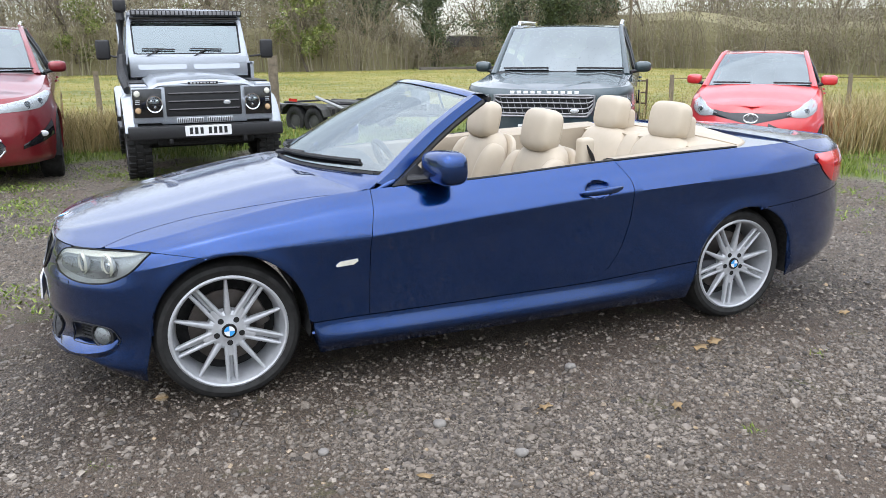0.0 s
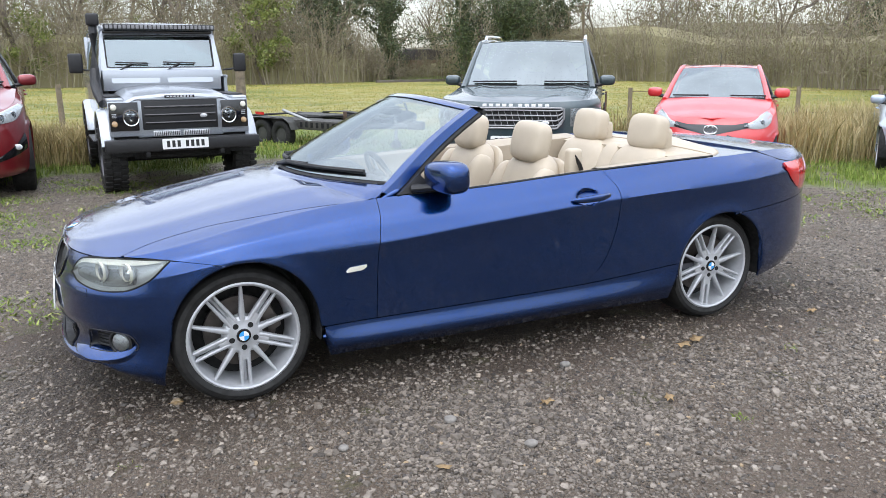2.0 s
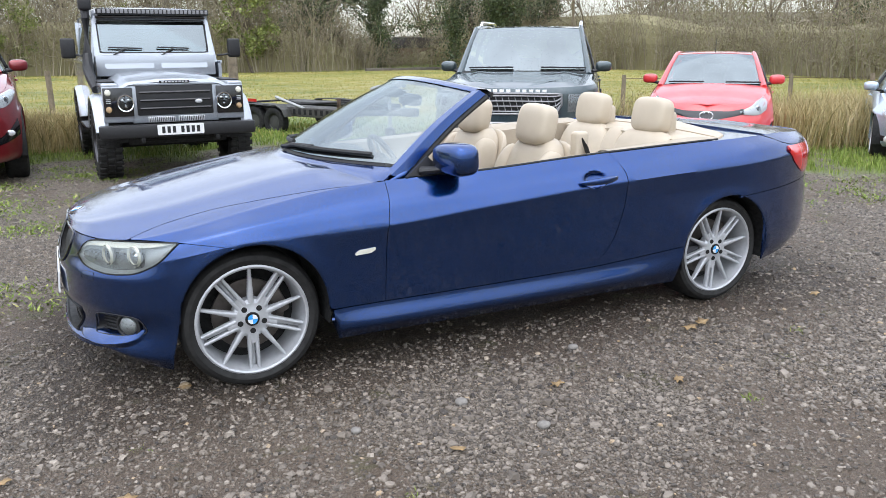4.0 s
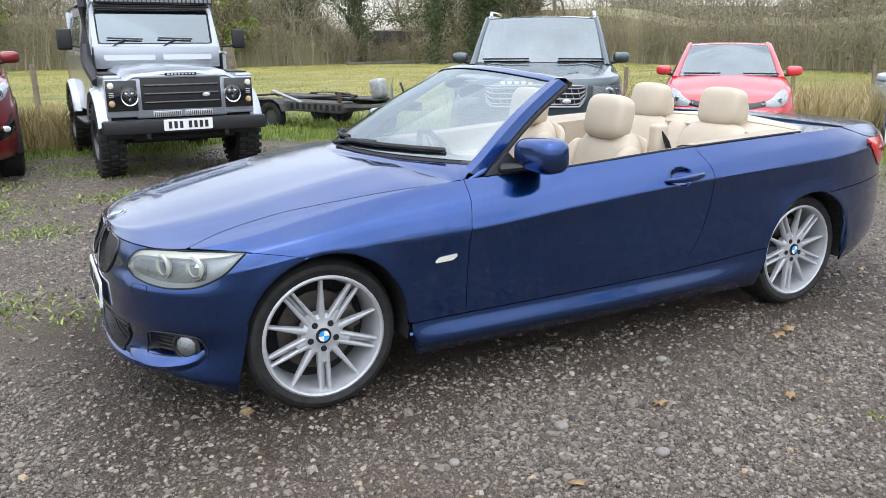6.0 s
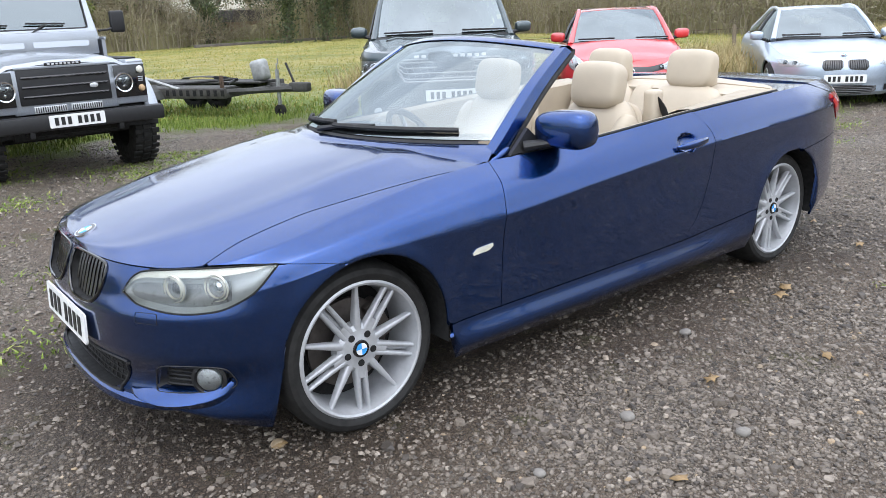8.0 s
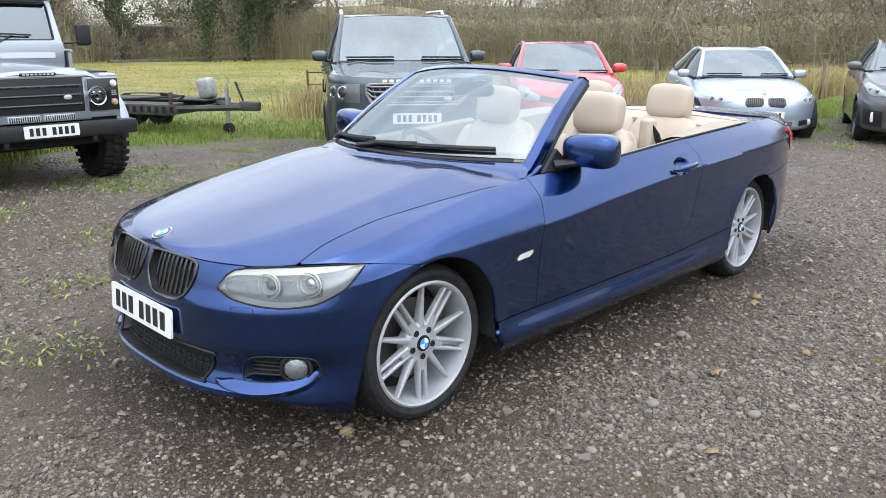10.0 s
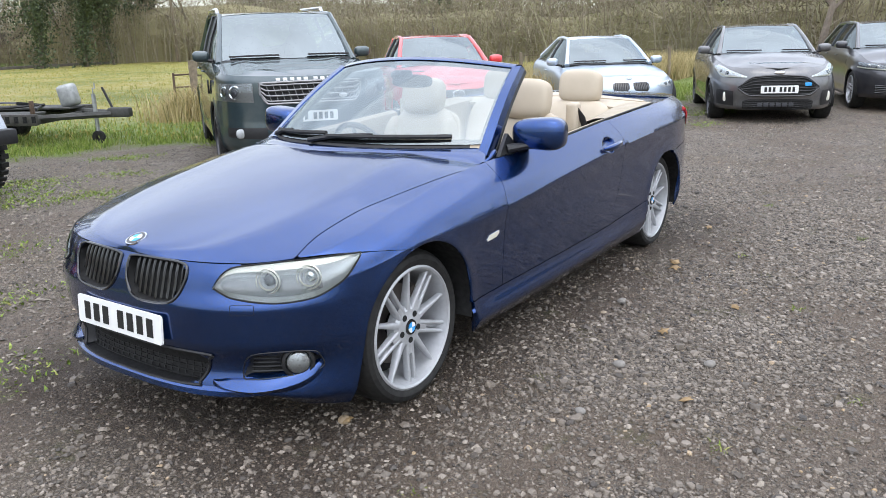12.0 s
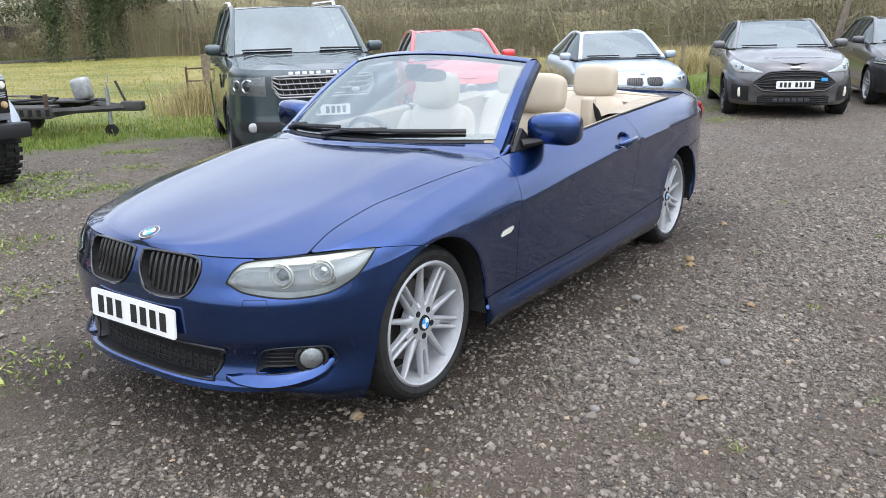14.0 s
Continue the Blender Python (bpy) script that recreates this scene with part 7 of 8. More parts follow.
# weeds, fallen leaves and a few larger stones in the yard
def weeds(rng):
    spots = ((0.25, -1.95), (0.9, -2.3), (1.9, -1.9), (-0.55, -1.2), (2.8, -1.4), (0.1, -2.5), (1.3, -2.6), (3.6, -2.0), (-1.4, -0.6), (4.4, -1.2), (-2.2, 1.4), (-1.8, 2.2), (5.2, 0.4))
    a, b = spots[rng.integers(0, len(spots))]
    return a + rng.normal(0, 0.025), b + rng.normal(0, 0.025)


_w = np.random.default_rng(88)
MOSS = [(a, b) for a, b in zip(_w.uniform(-3.5, 12, 90), _w.uniform(0.8, 6.5, 90)) if turf(a, b) < 0.45]


def moss_patch(rng):
    a, b = MOSS[rng.integers(0, len(MOSS))]
    return a + rng.normal(0, 0.22), b + rng.normal(0, 0.13)


blades("moss_patches", 15000, moss_patch, lambda r, x, y: r.uniform(0.012, 0.045), 0.016, GREENBLADE, 18, "low yellow-green moss and grass spreading on the gravel", "moss", 1.2)
blades("yard_weeds", 420, weeds, lambda r, x, y: r.uniform(0.008, 0.035), 0.007, GREENBLADE, 16, "tiny bright green weeds in the gravel", "weed", 0.8)
LEAF = simple("dead_leaf", (0.27, 0.18, 0.085), 0.7, 0, 0.3, 30)
_q = random.Random(77)
for lx, ly, ls in ((2.28, -1.12, 0.05), (2.40, -1.08, 0.05), (1.22, -1.42, 0.036), (1.75, -1.62, 0.034), (-0.30, -0.69, 0.03), (0.55, -1.75, 0.03), (-0.62, -1.55, 0.032), (3.4, -1.0, 0.04), (-1.0, -1.25, 0.03)):
    pts = []
    for i in range(11):
        a = 2 * math.pi * i / 11
        r = ls * (1.0 if i % 2 else 0.62) * _q.uniform(0.8, 1.1)
        pts.append((r * math.cos(a) * 1.3, r * math.sin(a) * 0.8))
    P = [(0, 0, 0.012)] + [(a, b, 0.004 + 0.012 * _q.random()) for a, b in pts]
    lf = link("fallen_leaf", (P, [(0, 1 + i, 1 + (i + 1) % 11) for i in range(11)]), LEAF)
    lf.matrix_world = pose(lx, ly, ground_z(lx, ly) + 0.008, 0, 0, _q.uniform(0, 360))
    lf.modifiers.new("thickness", "SOLIDIFY").thickness = 0.002
    tagged(lf, "curled tan dead leaf lying on the gravel", "leaf", "fallen leaves")
for sx, sy, sr, col in ((-0.30, -0.675, 0.026, 0), (1.55, -1.07, 0.026, 1), (0.75, -1.38, 0.030, 1), (0.25, -1.42, 0.022, 1), (0.95, -1.72, 0.028, 1)):
    bm = bmesh.new()
    bmesh.ops.create_icosphere(bm, subdivisions=2, radius=sr)
    for v in bm.verts:
        v.co *= 1 + 0.35 * noise.noise(v.co * 22 + Vector((sx, sy, 0)) * 9)
        v.co.z *= 0.6
    g = [tuple(v.co) for v in bm.verts], [tuple(v.index for v in f.verts) for f in bm.faces]
    bm.free()
    st = link("stone", g, simple("pale_sandstone", (0.33, 0.25, 0.16), 0.8, 0, 0.2, 40, 0.4, 120) if col == 0 else simple("pale_grey_stone", (0.20, 0.185, 0.165), 0.8, 0, 0.2, 40, 0.4, 120), angle=60)
    st.matrix_world = pose(sx, sy, ground_z(sx, sy) + sr * 0.35)
    tagged(st, "single larger stone lying on the gravel", "stone", "larger stones")

# ---- trees, hedge, fence, trailer, pole and a far hut ----
BARK = simple("grey_brown_bark", (0.13, 0.105, 0.08), 0.9, 0, 0.35, 6, 0.5, 40)
TWIG = island_mat("bare_twigs", [(0.0, (0.19, 0.155, 0.11)), (0.4, (0.28, 0.235, 0.165)), (0.75, (0.37, 0.32, 0.23)), (1.0, (0.33, 0.32, 0.18))], 0.85)
SCRUB = island_mat("winter_scrub_leaves", [(0.0, (0.16, 0.13, 0.08)), (0.35, (0.25, 0.205, 0.125)), (0.65, (0.27, 0.245, 0.12)), (0.9, (0.23, 0.245, 0.10)), (1.0, (0.35, 0.30, 0.19))], 0.85)
IVY = island_mat("dark_ivy_leaves", [(0.0, (0.03, 0.05, 0.018)), (0.6, (0.065, 0.095, 0.03)), (1.0, (0.13, 0.16, 0.055))], 0.6)
YELLOWLEAF = island_mat("yellow_green_leaves", [(0.0, (0.10, 0.13, 0.02)), (0.6, (0.20, 0.24, 0.05)), (1.0, (0.30, 0.32, 0.10))], 0.7)
TIMBER = simple("weathered_timber", (0.20, 0.16, 0.11), 0.85, 0, 0.35, 12, 0.5, 60)
RUST = simple("rusty_iron", (0.10, 0.065, 0.045), 0.8, 0.2, 0.4, 20, 0.3, 100)
GALV = simple("galvanised_steel", (0.36, 0.37, 0.36), 0.5, 0.6, 0.2, 12)
TRAILERMAT = simple("dirty_dark_steel", (0.055, 0.055, 0.05), 0.7, 0.2, 0.4, 6, 0.3, 60)
BRICK = simple("far_brick_wall", (0.22, 0.13, 0.09), 0.9, 0, 0.3, 3)
TILE = simple("far_dark_roof", (0.07, 0.06, 0.055), 0.85, 0, 0.3, 2)


def ribbons(lines, widths, rng):
    """Flat tapering strips along polylines: lines is (n, k, 3), widths (n,)."""
    n, k = lines.shape[:2]
    d = lines[:, -1] - lines[:, 0]
    side = np.cross(d, rng.normal(size=(n, 3)))
    side /= np.maximum(np.linalg.norm(side, axis=1, keepdims=True), 1e-6)
    w = widths[:, None] * np.linspace(1, 0.35, k)[None]
    V = np.stack([lines - side[:, None] * w[..., None] / 2, lines + side[:, None] * w[..., None] / 2], axis=2)
    base = (np.arange(n) * k * 2)[:, None, None]
    q = np.array([[2 * i, 2 * i + 1, 2 * i + 3, 2 * i + 2] for i in range(k - 1)])[None]
    return V.reshape(-1, 3).tolist(), (base + q).reshape(-1, 4).tolist()


def flecks(C, size, rng, aspect=0.6):
    """Small leaf-like quads at the points C."""
    n = len(C)
    a = rng.normal(size=(n, 3))
    a /= np.linalg.norm(a, axis=1, keepdims=True)
    b = np.cross(a, rng.normal(size=(n, 3)))
    b /= np.linalg.norm(b, axis=1, keepdims=True)
    s = (size * rng.uniform(0.6, 1.5, n))[:, None]
    V = np.stack([C - a * s, C + b * s * aspect, C + a * s, C - b * s * aspect], axis=1)
    return V.reshape(-1, 3).tolist(), (np.arange(n)[:, None] * 4 + np.arange(4)[None]).tolist()


def raw(name, geo, mat, parent=None, label=""):
    me = bpy.data.meshes.new(name)
    me.from_pydata(geo[0], [], geo[1])
    me.materials.append(mat)
    ob = new(name, me)
    if parent is not None:
        ob.parent = parent
    return tagged(ob, label)


HEDGE = [(-60, 36), (-35, 41), (-10, 44), (4, 44.5), (14, 44), (22, 46), (30, 42), (33, 32), (31, 19), (28, 8), (27, -3), (31, -14), (40, -30)]


def along(f):
    """The point at share f of the hedge line, and the outward way."""
    P = np.array(HEDGE, float)
    L = np.r_[0, np.cumsum(np.linalg.norm(np.diff(P, axis=0), axis=1))]
    d = f * L[-1]
    x, y = np.interp(d, L, P[:, 0]), np.interp(d, L, P[:, 1])
    x2, y2 = np.interp(d + 0.5, L, P[:, 0]), np.interp(d + 0.5, L, P[:, 1])
    t = np.array([x2 - x, y2 - y]) + 1e-6
    t /= np.linalg.norm(t)
    return np.array([x, y]), np.array([-t[1], t[0]])


def build_hedge(seed, n, back, tall, leaves, heart, leaf=0.042):
    rng = np.random.default_rng(seed)
    f = rng.uniform(0, 1, n)
    base = np.zeros((n, 3))
    for i in range(n):
        p, o = along(f[i])
        q = p + o * (back + abs(rng.normal(0, 2.4))) + rng.normal(0, 0.4, 2)
        base[i] = (q[0], q[1], 0)
    wave = np.array([noise.noise(Vector((b[0] * 0.12, b[1] * 0.12, 7))) for b in base])
    right = np.clip((base[:, 0] - 24) / 6, 0, 1)
    gap = np.exp(-(((base[:, 0] - 20.5) / 3.2) ** 2)) * (base[:, 1] > 40)
    H = tall * (1 + 0.44 * wave) * (1 - 0.22 * right) * (1 - 0.75 * gap) * rng.uniform(0.55, 1.15, n)
    lean = rng.normal(0, 0.22, (n, 2)) * H[:, None]
    k = 5
    t = np.linspace(0, 1, k)
    stems = np.zeros((n, k, 3))
    for j in range(k):
        stems[:, j, :2] = base[:, :2] + lean * t[j] ** 1.6 + rng.normal(0, 0.07, (n, 2)) * (j > 0)
        stems[:, j, 2] = H * t[j]
    m = 9
    tw = []
    for _ in range(m):
        a = rng.uniform(0.15, 1.0, n)
        i0 = np.minimum((a * (k - 1)).astype(int), k - 2)
        fr = a * (k - 1) - i0
        p = stems[np.arange(n), i0] * (1 - fr[:, None]) + stems[np.arange(n), i0 + 1] * fr[:, None]
        d = rng.normal(0, 1, (n, 3)) * (1, 1, 0.6) + (0, 0, 0.55)
        d /= np.linalg.norm(d, axis=1, keepdims=True)
        l = (0.5 + 0.9 * rng.random(n))[:, None] * (1.1 - 0.5 * a)[:, None]
        mid = p + d * l * 0.5 + rng.normal(0, 0.06, (n, 3))
        tw.append(np.stack([p, mid, p + d * l + (0, 0, 0.1)], axis=1))
    tw = np.concatenate(tw)
    g1 = ribbons(stems, rng.uniform(0.025, 0.06, n), rng)
    g2 = ribbons(tw, rng.uniform(0.012, 0.03, len(tw)), rng)
    tagged(raw("hedge_stems", merge(g1, g2), TWIG), "tangled brown leafless hedge round the field", "hedge", kind="stuff")
    pts = tw.reshape(-1, 3)
    pick = pts[rng.integers(0, len(pts), leaves)] + rng.normal(0, 0.25, (leaves, 3))
    keep = pick[:, 2] > 0.05
    tagged(raw("hedge_leaves", flecks(pick[keep], leaf, rng), SCRUB), "brown and olive scrub leaves and fine twigs of the hedge", "hedge", kind="stuff")
    if not heart:
        return
    # thick heart of the hedge
    P = []
    for u in np.linspace(0, 1, 160):
        p, o = along(u)
        w = noise.noise(Vector((p[0] * 0.12, p[1] * 0.12, 7)))
        g = math.exp(-(((p[0] - 20.5) / 3.2) ** 2)) * (p[1] > 40)
        h = (2.6 + 1.4 * w) * (1 - 0.7 * g)
        P.append([(p[0] + o[0] * a + 0.4 * noise.noise(Vector((u * 90, a, b))), p[1] + o[1] * a, max(-0.1, h * b)) for a, b in ((0.9, 0), (1.1, 0.5), (1.6, 0.85), (2.4, 1.0), (3.4, 0.8), (4.0, 0))])
    tagged(raw("hedge_heart", grid(np.array(P)), SCRUB), "dense dark brown heart of the hedge", "hedge", kind="stuff")


build_hedge(21, 7600, 0.0, 4.6, 150000, True)
build_hedge(22, 4600, 7.0, 10.5, 130000, False, 0.085)


def tree_lines(rng, height, spread, levels=4, fork=(6, 4, 4, 4)):
    """Branch polylines by level."""
    out = [[] for _ in range(levels)]

    def grow(p, d, l, r, lev):
        k = 5
        pts = [p.copy()]
        q = p.copy()
        dd = d.copy()
        for i in range(k):
            dd = dd + rng.normal(0, 0.16, 3) + np.array((0, 0, 0.05))
            dd /= np.linalg.norm(dd)
            q = q + dd * l / k
            pts.append(q.copy())
        out[lev].append((np.array(pts), r))
        if lev + 1 < levels:
            for _ in range(fork[lev]):
                f = rng.uniform(0.35, 1.0) if lev else rng.uniform(0.28, 1.0)
                i = min(k - 1, int(f * k))
                s = pts[i] + (pts[i + 1] - pts[i]) * (f * k - i)
                nd = dd * 0.5 + rng.normal(0, spread, 3) + np.array((0, 0, 0.22))
                nd /= np.linalg.norm(nd)
                grow(s, nd, l * rng.uniform(0.42, 0.68), r * 0.48 * (1.15 - 0.4 * f), lev + 1)
    grow(np.zeros(3), np.array((rng.normal(0, 0.05), rng.normal(0, 0.05), 1.0)), height * 0.62, height * 0.016, 0)
    return out


def make_tree(name, label, seed, height, spread=0.62, ivy=0, leaf=None, leaf_n=0, leaf_size=0.07, levels=4, fork=(7, 5, 4, 4)):
    rng = np.random.default_rng(seed)
    L = tree_lines(rng, height, spread, levels, fork)
    tr = thing(name, pose(0, -500, 0), label, "tree")
    big = []
    for lev in (0, 1):
        for pts, r in L[lev]:
            k = len(pts)
            big.append(tube([tuple(p) for p in pts], [r * (1.25 if (lev == 0 and i == 0) else 1) * (1 - 0.62 * i / (k - 1)) for i in range(k)], 6 if lev == 0 else 5))
    raw("trunk", merge(*big), BARK, tr)
    gs = []
    for lev in range(2, levels):
        ln = np.array([p for p, _ in L[lev]])
        w = np.array([max(0.014, r * 2.0) for _, r in L[lev]])
        gs.append(ribbons(ln, w, rng))
        gs.append(ribbons(ln, w, rng))
    raw("crown", merge(*gs), TWIG, tr)
    if ivy:
        C = []
        for lev in (0, 1):
            for pts, r in L[lev]:
                m = ivy if lev == 0 else ivy // 4
                i = rng.integers(0, len(pts) - 1, m)
                f = rng.random(m)[:, None]
                C.append(pts[i] * (1 - f) + pts[i + 1] * f + rng.normal(0, 1, (m, 3)) * rng.choice([0.16, 0.30, 0.62], (m, 1)))
        raw("ivy", flecks(np.concatenate(C), 0.075, rng), IVY, tr, "dark ivy clinging to trunk and limbs")
    if leaf_n:
        ends = np.concatenate([p[-3:] for p, _ in L[levels - 1]])
        C = ends[rng.integers(0, len(ends), leaf_n)] + rng.normal(0, 0.12, (leaf_n, 3))
        raw("leaves", flecks(C, leaf_size, rng), leaf, tr)
    return tr


def plant(proto, spots, group):
    rng = random.Random(5)
    for x, y, s in spots:
        c = copy_thing(proto, pose(x, y, -0.05, 0, 0, rng.uniform(0, 360)) @ Matrix.Diagonal((s, s, s, 1)))
        c.scale = (s, s, s)
        tagged(c, group=group)


bare = [make_tree("bare_tree", "tall leafless tree with fine grey-brown branches", 31 + i, h, sp) for i, (h, sp) in enumerate(((9.5, 0.55), (8.0, 0.7), (7.0, 0.6), (10.5, 0.5)))]
ivied = [make_tree("ivy_clad_tree", "leafless tree thickly clad in dark ivy", 51 + i, h, 0.6, 2600) for i, h in enumerate((9.0, 8.0))]
yellow = make_tree("yellow_green_shrub", "yellow-green leafed shrub in the hedge", 61, 5.0, 0.7, 0, YELLOWLEAF, 3600, 0.075)
evergreen = make_tree("evergreen_tree", "dark evergreen tree at the far hedge", 62, 8.5, 0.55, 800, IVY, 5200, 0.09)
_r = random.Random(9)
spots = [[], [], [], []]
for i in range(120):
    f = (i + _r.uniform(0.1, 0.9)) / 120
    p, o = along(f)
    k = _r.randrange(4)
    d = _r.uniform(1.5, 11)
    if 17.5 < p[0] < 24 and p[1] > 40:
        d += 7
    rt = min(1, max(0, (p[0] - 24) / 6))
    spots[k].append((p[0] + o[0] * d, p[1] + o[1] * d, _r.uniform(0.85, 1.3) * (1 - 0.25 * rt)))
for t, s in zip(bare, spots):
    plant(t, s, "bare trees along the hedge")
plant(bare[1], [(25.4, 2.1, 1.05), (24.6, -1.2, 0.9)], "bare trees at the yard's edge")
behind = random.Random(17)
for k, t in enumerate(bare):
    plant(t, [(-24 + 4.0 * i + k + behind.uniform(-1, 1), -27 - 3.0 * behind.random() + 0.12 * i, behind.uniform(0.85, 1.25)) for i in range(k, 17, 4)], "bare trees behind the yard")
plant(ivied[0], [(22.3, 41.8, 0.95), (29.5, 45, 0.9), (14.5, 47.5, 1.0), (19.2, 46.2, 0.8), (-14, 48, 0.9)], "ivy-clad trees")
plant(ivied[1], [(24.6, 41.0, 0.9), (27.6, 47, 1.0), (36, 24, 0.75)], "ivy-clad trees")
plant(yellow, [(10.2, 44.4, 1.1), (3.5, 45.5, 0.7), (-2.5, 45.5, 0.8)], "yellow-green shrubs")
plant(evergreen, [(27.2, 42.2, 0.62), (20.6, 47.0, 1.0), (31.8, 43, 0.8), (17.5, 48, 0.85), (12, 50, 0.9)], "evergreen trees")
for t in (*bare, *ivied, yellow, evergreen):
    for o in (*t.children_recursive, t):
        bpy.data.objects.remove(o)

FARWOOD, _nt, _b = node_mat("far_winter_wood")
_t = ramp(_nt, noise_tex(_nt, 0.6, 10, 0.75, stretch=(1, 1, 0.5)), [(0.3, (0.025, 0.021, 0.014)), (0.5, (0.085, 0.070, 0.046)), (0.7, (0.15, 0.128, 0.083))])
_nt.links.new(mix_rgb(_nt, _t, (0.07, 0.072, 0.032), ranged(_nt, noise_tex(_nt, 0.06, 4), 0.0, 0.6, 0.5, 0.7)), _b.inputs["Base Color"])
_b.inputs["Roughness"].default_value = 0.95
# far wooded rise that closes the view behind the hedge
P = []
for a in np.linspace(-170, 190, 121):
    c, s = math.cos(radians(a)), math.sin(radians(a))
    up = 0.4 + 1.5 * math.exp(-(((a - 45) / 22) ** 2))
    P.append([(c * r, s * r, z * up + 2.5 * noise.noise(Vector((a * 0.05, r * 0.01, z)))) for r, z in ((95, -0.5), (105, 1.5), (130, 3.0), (180, 4.5), (260, 6.0), (340, 3.0))])
tagged(raw("far_hillside", grid(np.array(P)), FARWOOD), "far brown wooded rise behind the hedge", "hill", kind="structure")


# gateposts and a rusty field gate behind the cars, wire fence along the field
def post(x, y, h, r, label):
    rng = random.Random(int(x * 100))
    ob = link("fence_post", tube([(0, 0, -0.1), (0.005, 0, h * 0.5), (rng.uniform(-0.02, 0.02), 0.01, h)], [r, r * 0.97, r * 0.9], 9), TIMBER)
    ob.matrix_world = pose(x, y, ground_z(x, y))
    return tagged(ob, label, "post", "fence posts")


post(7.5, 9.85, 1.05, 0.10, "stout weathered timber gatepost")
post(1.95, 9.0, 1.25, 0.085, "weathered timber post in the grass")
post(-0.75, 11.0, 1.0, 0.05, "thin timber fence post")
for i in range(7):
    post(9.2 + 1.55 * i, 8.2 - 0.62 * i, 0.95, 0.045, "thin timber fence post")
gate = thing("field_gate", pose(7.4, 9.9, 0.0, 0, 0, -22), "rusty iron field gate, closed", "gate")
for z in (0.15, 0.36, 0.57, 0.80):
    part("gate_bar", tube([(-0.25, 0.12, z), (2.1, 0.12, z)], 0.018, 6), RUST, gate)
for x in (-0.25, 0.9, 2.1):
    part("gate_upright", tube([(x, 0.12, 0.0), (x, 0.12, 0.84)], 0.022, 6), RUST, gate)
for z in (0.45, 0.88):
    w = link("fence_wire", tube([(9.2 + 1.55 * i, 8.2 - 0.62 * i, z) for i in range(7)], 0.005, 4), RUST)
    tagged(w, "thin wire along the field fence", "wire")


# flat car-carrying trailer with winch box
RAILGREY = simple("dirty_galvanised_rail", (0.07, 0.066, 0.06), 0.65, 0.3, 0.35, 9, 0.2, 80)


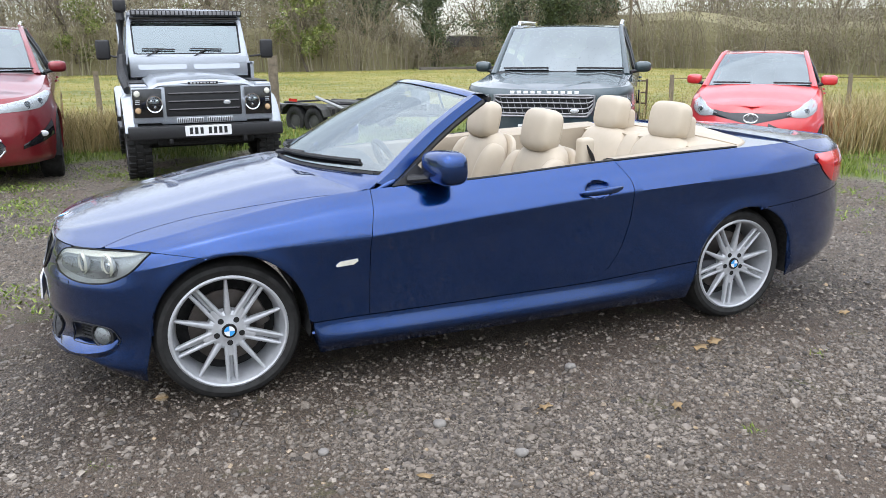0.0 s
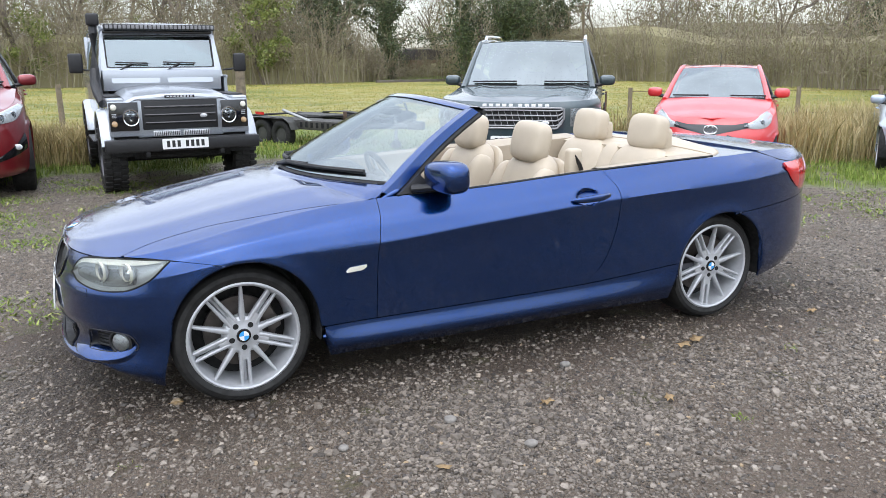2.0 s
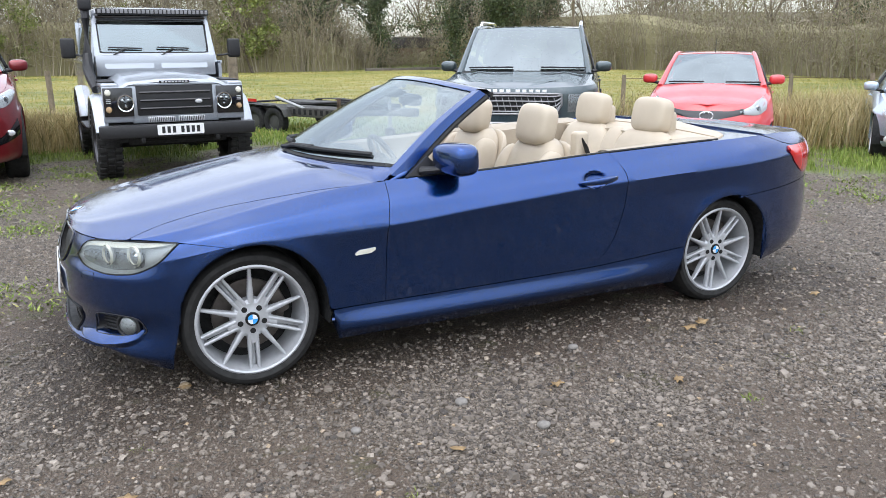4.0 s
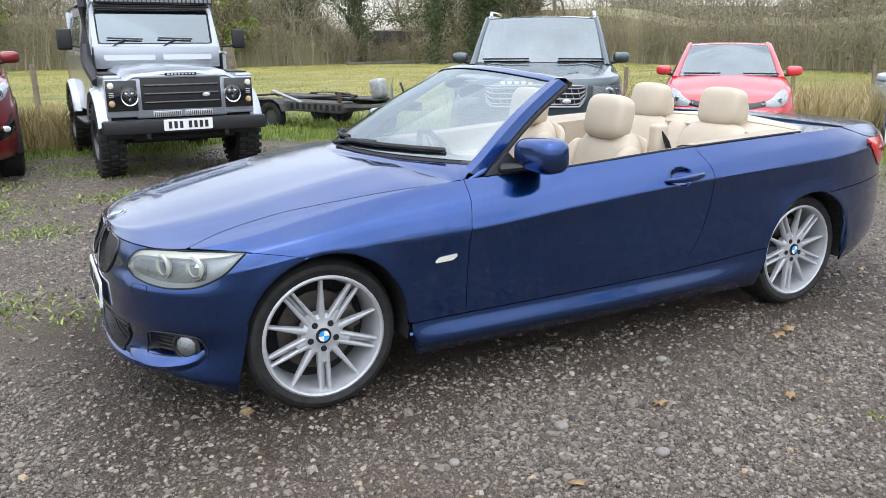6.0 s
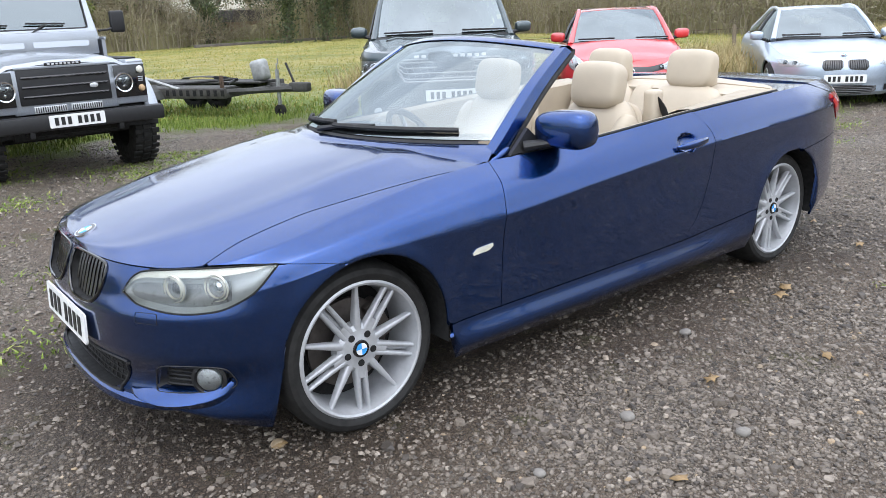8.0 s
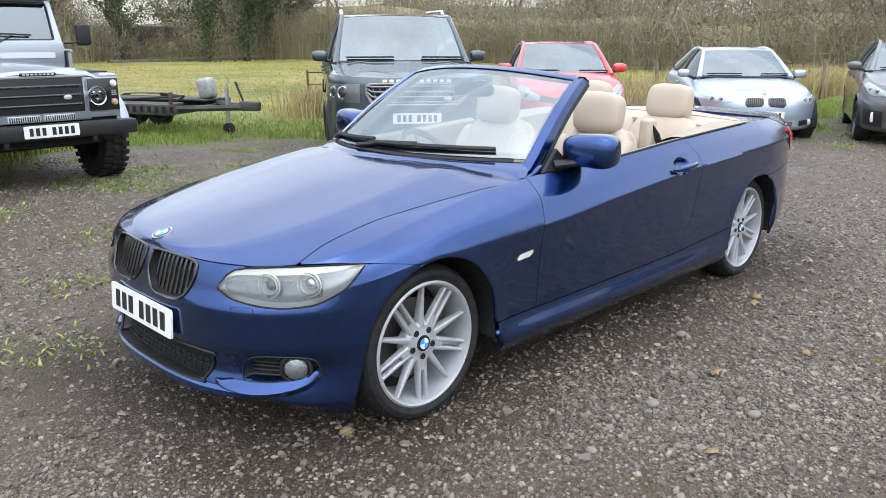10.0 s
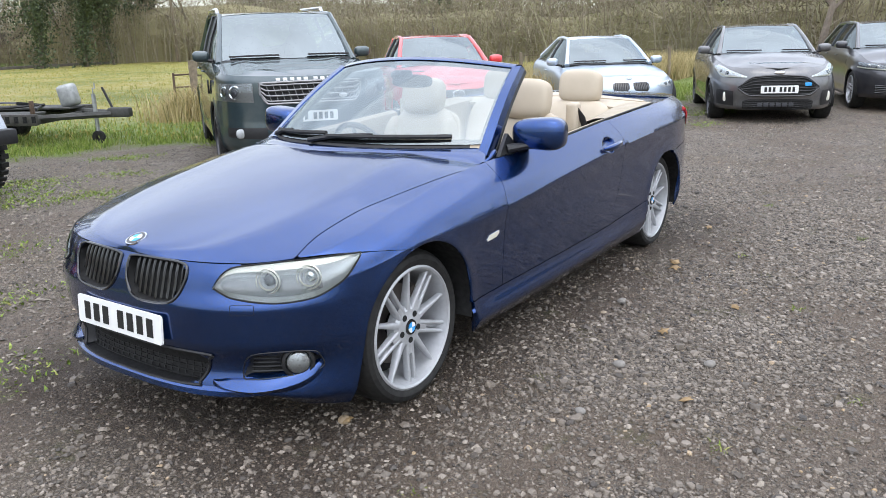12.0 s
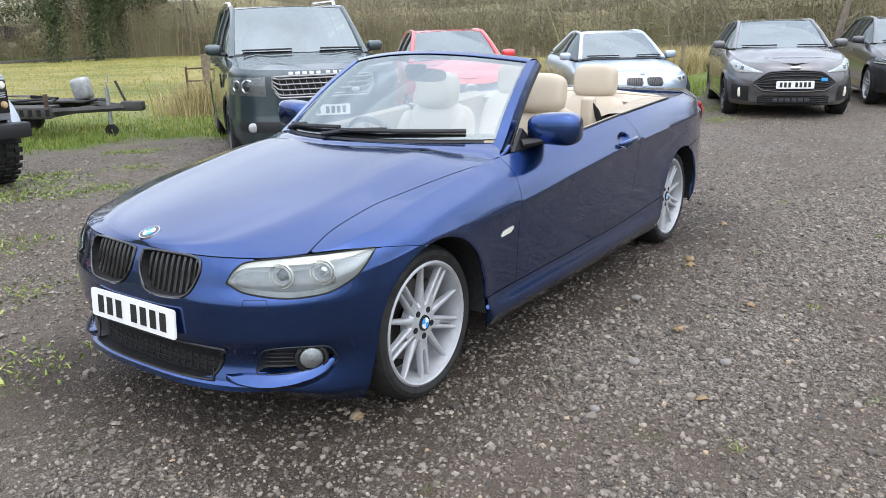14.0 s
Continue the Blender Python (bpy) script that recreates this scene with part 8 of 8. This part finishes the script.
def build_trailer():
    t = thing("car_trailer", pose(2.86, 11.1, 0.0, 0, 0, -62), "dirty low car-carrying trailer parked on the grass", "trailer")
    L = 3.0
    for y in (-0.75, 0.75):
        part("side_rail", box((L / 2 - 0.1, y, 0.42), (L - 0.2, 0.09, 0.16), 0.015), RAILGREY, t)
    for i in range(6):
        part("cross_member", box((0.2 + 0.5 * i, 0, 0.38), (0.07, 1.5, 0.08), 0.01), TRAILERMAT, t)
    part("deck_plate", box((1.45, -0.5, 0.48), (2.4, 0.42, 0.03), 0.008), TRAILERMAT, t)
    part("deck_plate", box((1.45, 0.5, 0.48), (2.4, 0.42, 0.03), 0.008), TRAILERMAT, t)
    rp = part("loading_ramp", box((-0.55, -0.3, 0.40), (1.15, 0.36, 0.10), 0.01), GALV, t, "perforated galvanised ramp")
    for i in range(9):
        part("ramp_slot", box((-1.0 + 0.115 * i, -0.483, 0.41), (0.05, 0.004, 0.055), 0.0), DARK, rp, smooth=False)
    for y in (-0.97, 0.75):
        arc = [(0.52, 0.34), (0.58, 0.46), (0.72, 0.53), (1.10, 0.545), (1.48, 0.53), (1.62, 0.46), (1.68, 0.34)]
        part("mudguard", sheet(np.array([[(a, y + w, b) for w in (0.0, 0.02, 0.20, 0.22)] for a, b in arc]), 0.012), TRAILERMAT, t)
    for i in range(22):
        if not 0.5 < 0.05 + 0.13 * i < 1.7:
            part("rail_slot", box((0.05 + 0.13 * i, -0.797, 0.425), (0.06, 0.006, 0.09), 0.0), DARK, t, smooth=False)
    part("cable", tube([(0.3, -0.7, 0.52), (0.9, -0.2, 0.56), (1.6, -0.5, 0.53), (2.4, 0.1, 0.56)], 0.02, 6), RUBBER, t)
    part("tie_down_strap", tube([(1.9, 0.3, 0.52), (2.1, -0.1, 0.60), (2.3, 0.2, 0.54), (2.5, -0.3, 0.52)], 0.025, 6), PLASTIC, t)
    for x in (0.0, 2.75):
        part("stake", box((x, -0.75, 0.58), (0.05, 0.05, 0.20), 0.008), RUST, t)
    for x in (0.85, 1.35):
        for y in (-0.86, 0.86):
            h = new("wheel")
            h.parent = t
            h.matrix_basis = pose(x, y, 0.24, 0, 0, 180 if y > 0 else 0)
            part("tyre", tyre_geo(0.25, 0.14, 0.16), TYRE, h)
            part("rim", lathe([(0.14, -0.06), (0.12, -0.04), (0.05, -0.05), (0.0, -0.055)], 20), TRAILERMAT, h)
    for y in (-1, 1):
        part("drawbar", tube([(L - 0.4, y * 0.62, 0.42), (L + 0.50, y * 0.05, 0.42)], 0.05, 6), TRAILERMAT, t)
    part("coupling_head", box((L + 0.62, 0, 0.44), (0.34, 0.14, 0.14), 0.03), TRAILERMAT, t)
    part("brake_lever", tube([(L + 0.50, 0.05, 0.46), (L + 0.36, 0.05, 0.80)], 0.018, 6), PLASTIC, t)
    jk = part("jockey_wheel", tube([(L + 0.32, -0.14, 0.14), (L + 0.32, -0.14, 0.72)], 0.03, 8), GALV, t)
    part("jockey_tyre", moved(lathe([(0.03, -0.03), (0.09, -0.03), (0.10, 0.0), (0.09, 0.03), (0.03, 0.03)], 16), pose(L + 0.32, -0.14, 0.10)), TYRE, jk)
    part("crank", tube([(L + 0.32, -0.14, 0.72), (L + 0.32, -0.14, 0.80), (L + 0.39, -0.2, 0.80), (L + 0.39, -0.2, 0.88)], 0.010, 5), GALV, jk)
    part("winch_box", moved(box((0, 0, 0), (0.26, 0.22, 0.34), 0.06, 3), pose(L - 0.45, 0.5, 0.66, 0, -12, 0)), GALV, t, "grey winch cover")
    part("brace", tube([(1.3, -0.8, 0.66), (L - 0.6, -0.75, 0.36)], 0.025, 6), GALV, t)
    part("reflector", box((0.9, -0.985, 0.60), (0.22, 0.006, 0.05), 0.0), REDLENS, t, smooth=False)
    return t


build_trailer()

# utility pole, far hut, low wall by the lane
up = thing("utility_pole", pose(31.0, 41.0, 0, 0, -2, 30), "slim timber utility pole with a cross-arm", "pole")
part("pole", tube([(0, 0, -0.2), (0, 0, 5.0)], [0.13, 0.09], 8), TIMBER, up)
part("cross_arm", box((0, 0, 4.8), (0.10, 1.3, 0.10), 0.01), TIMBER, up)
for y in (-0.55, 0.0, 0.55):
    part("insulator", lathe([(0.0, 0.1), (0.05, 0.1), (0.05, -0.1), (0.0, -0.1)], 8, (0, 0, 0)), PEARL, up).matrix_basis = pose(0, y, 4.94, 90, 0, 0)
hut = thing("brick_hut", pose(23.2, 48.5, 0, 0, 0, 8) @ Matrix.Scale(0.62, 4), "small brick outbuilding with a dark doorway", "building")
part("wall", merge(box((-2.0, 0, 1.1), (2.6, 2.6, 2.2), 0.01), box((1.9, 0, 1.1), (2.4, 2.6, 2.2), 0.01), box((0, 0, 2.0), (1.6, 2.6, 0.4), 0.01)), BRICK, hut)
part("roof", slab([(-3.5, 2.2), (3.3, 2.2), (2.6, 3.4), (-2.8, 3.4)], 3.0, lambda a, b, d: (a, -1.5 + d + (b - 2.2) * 0.0, b)), TILE, hut, smooth=False)
part("doorway", box((0, 0.2, 0.9), (1.4, 2.0, 1.8), 0.01), DARK, hut)
# grassy bank behind the lane
P = [[(15.0 + 0.6 * i, 45.2 + 0.9 * j + 0.3 * noise.noise(Vector((i * 0.4, j, 2))), -0.1 + 0.24 * j + 0.12 * noise.noise(Vector((i * 0.3, j * 0.8, 5)))) for j in range(5)] for i in range(24)]
tagged(raw("grass_bank", grid(np.array(P)), simple("bank_grass", (0.14, 0.18, 0.04), 0.9, 0, 0.4, 3, 0.4, 12)), "short green grass bank beside the far lane", "bank", kind="structure")
lane = link("lane_wall", merge(*[box((18.0 + 1.6 * i, 43.8 + 0.06 * i, 0.06), (1.58, 0.25, 0.20), 0.02) for i in range(8)]), simple("grey_stone_wall", (0.12, 0.105, 0.09), 0.9, 0, 0.3, 4, 0.4, 20))
tagged(lane, "low grey wall along the far lane", "wall", kind="structure")
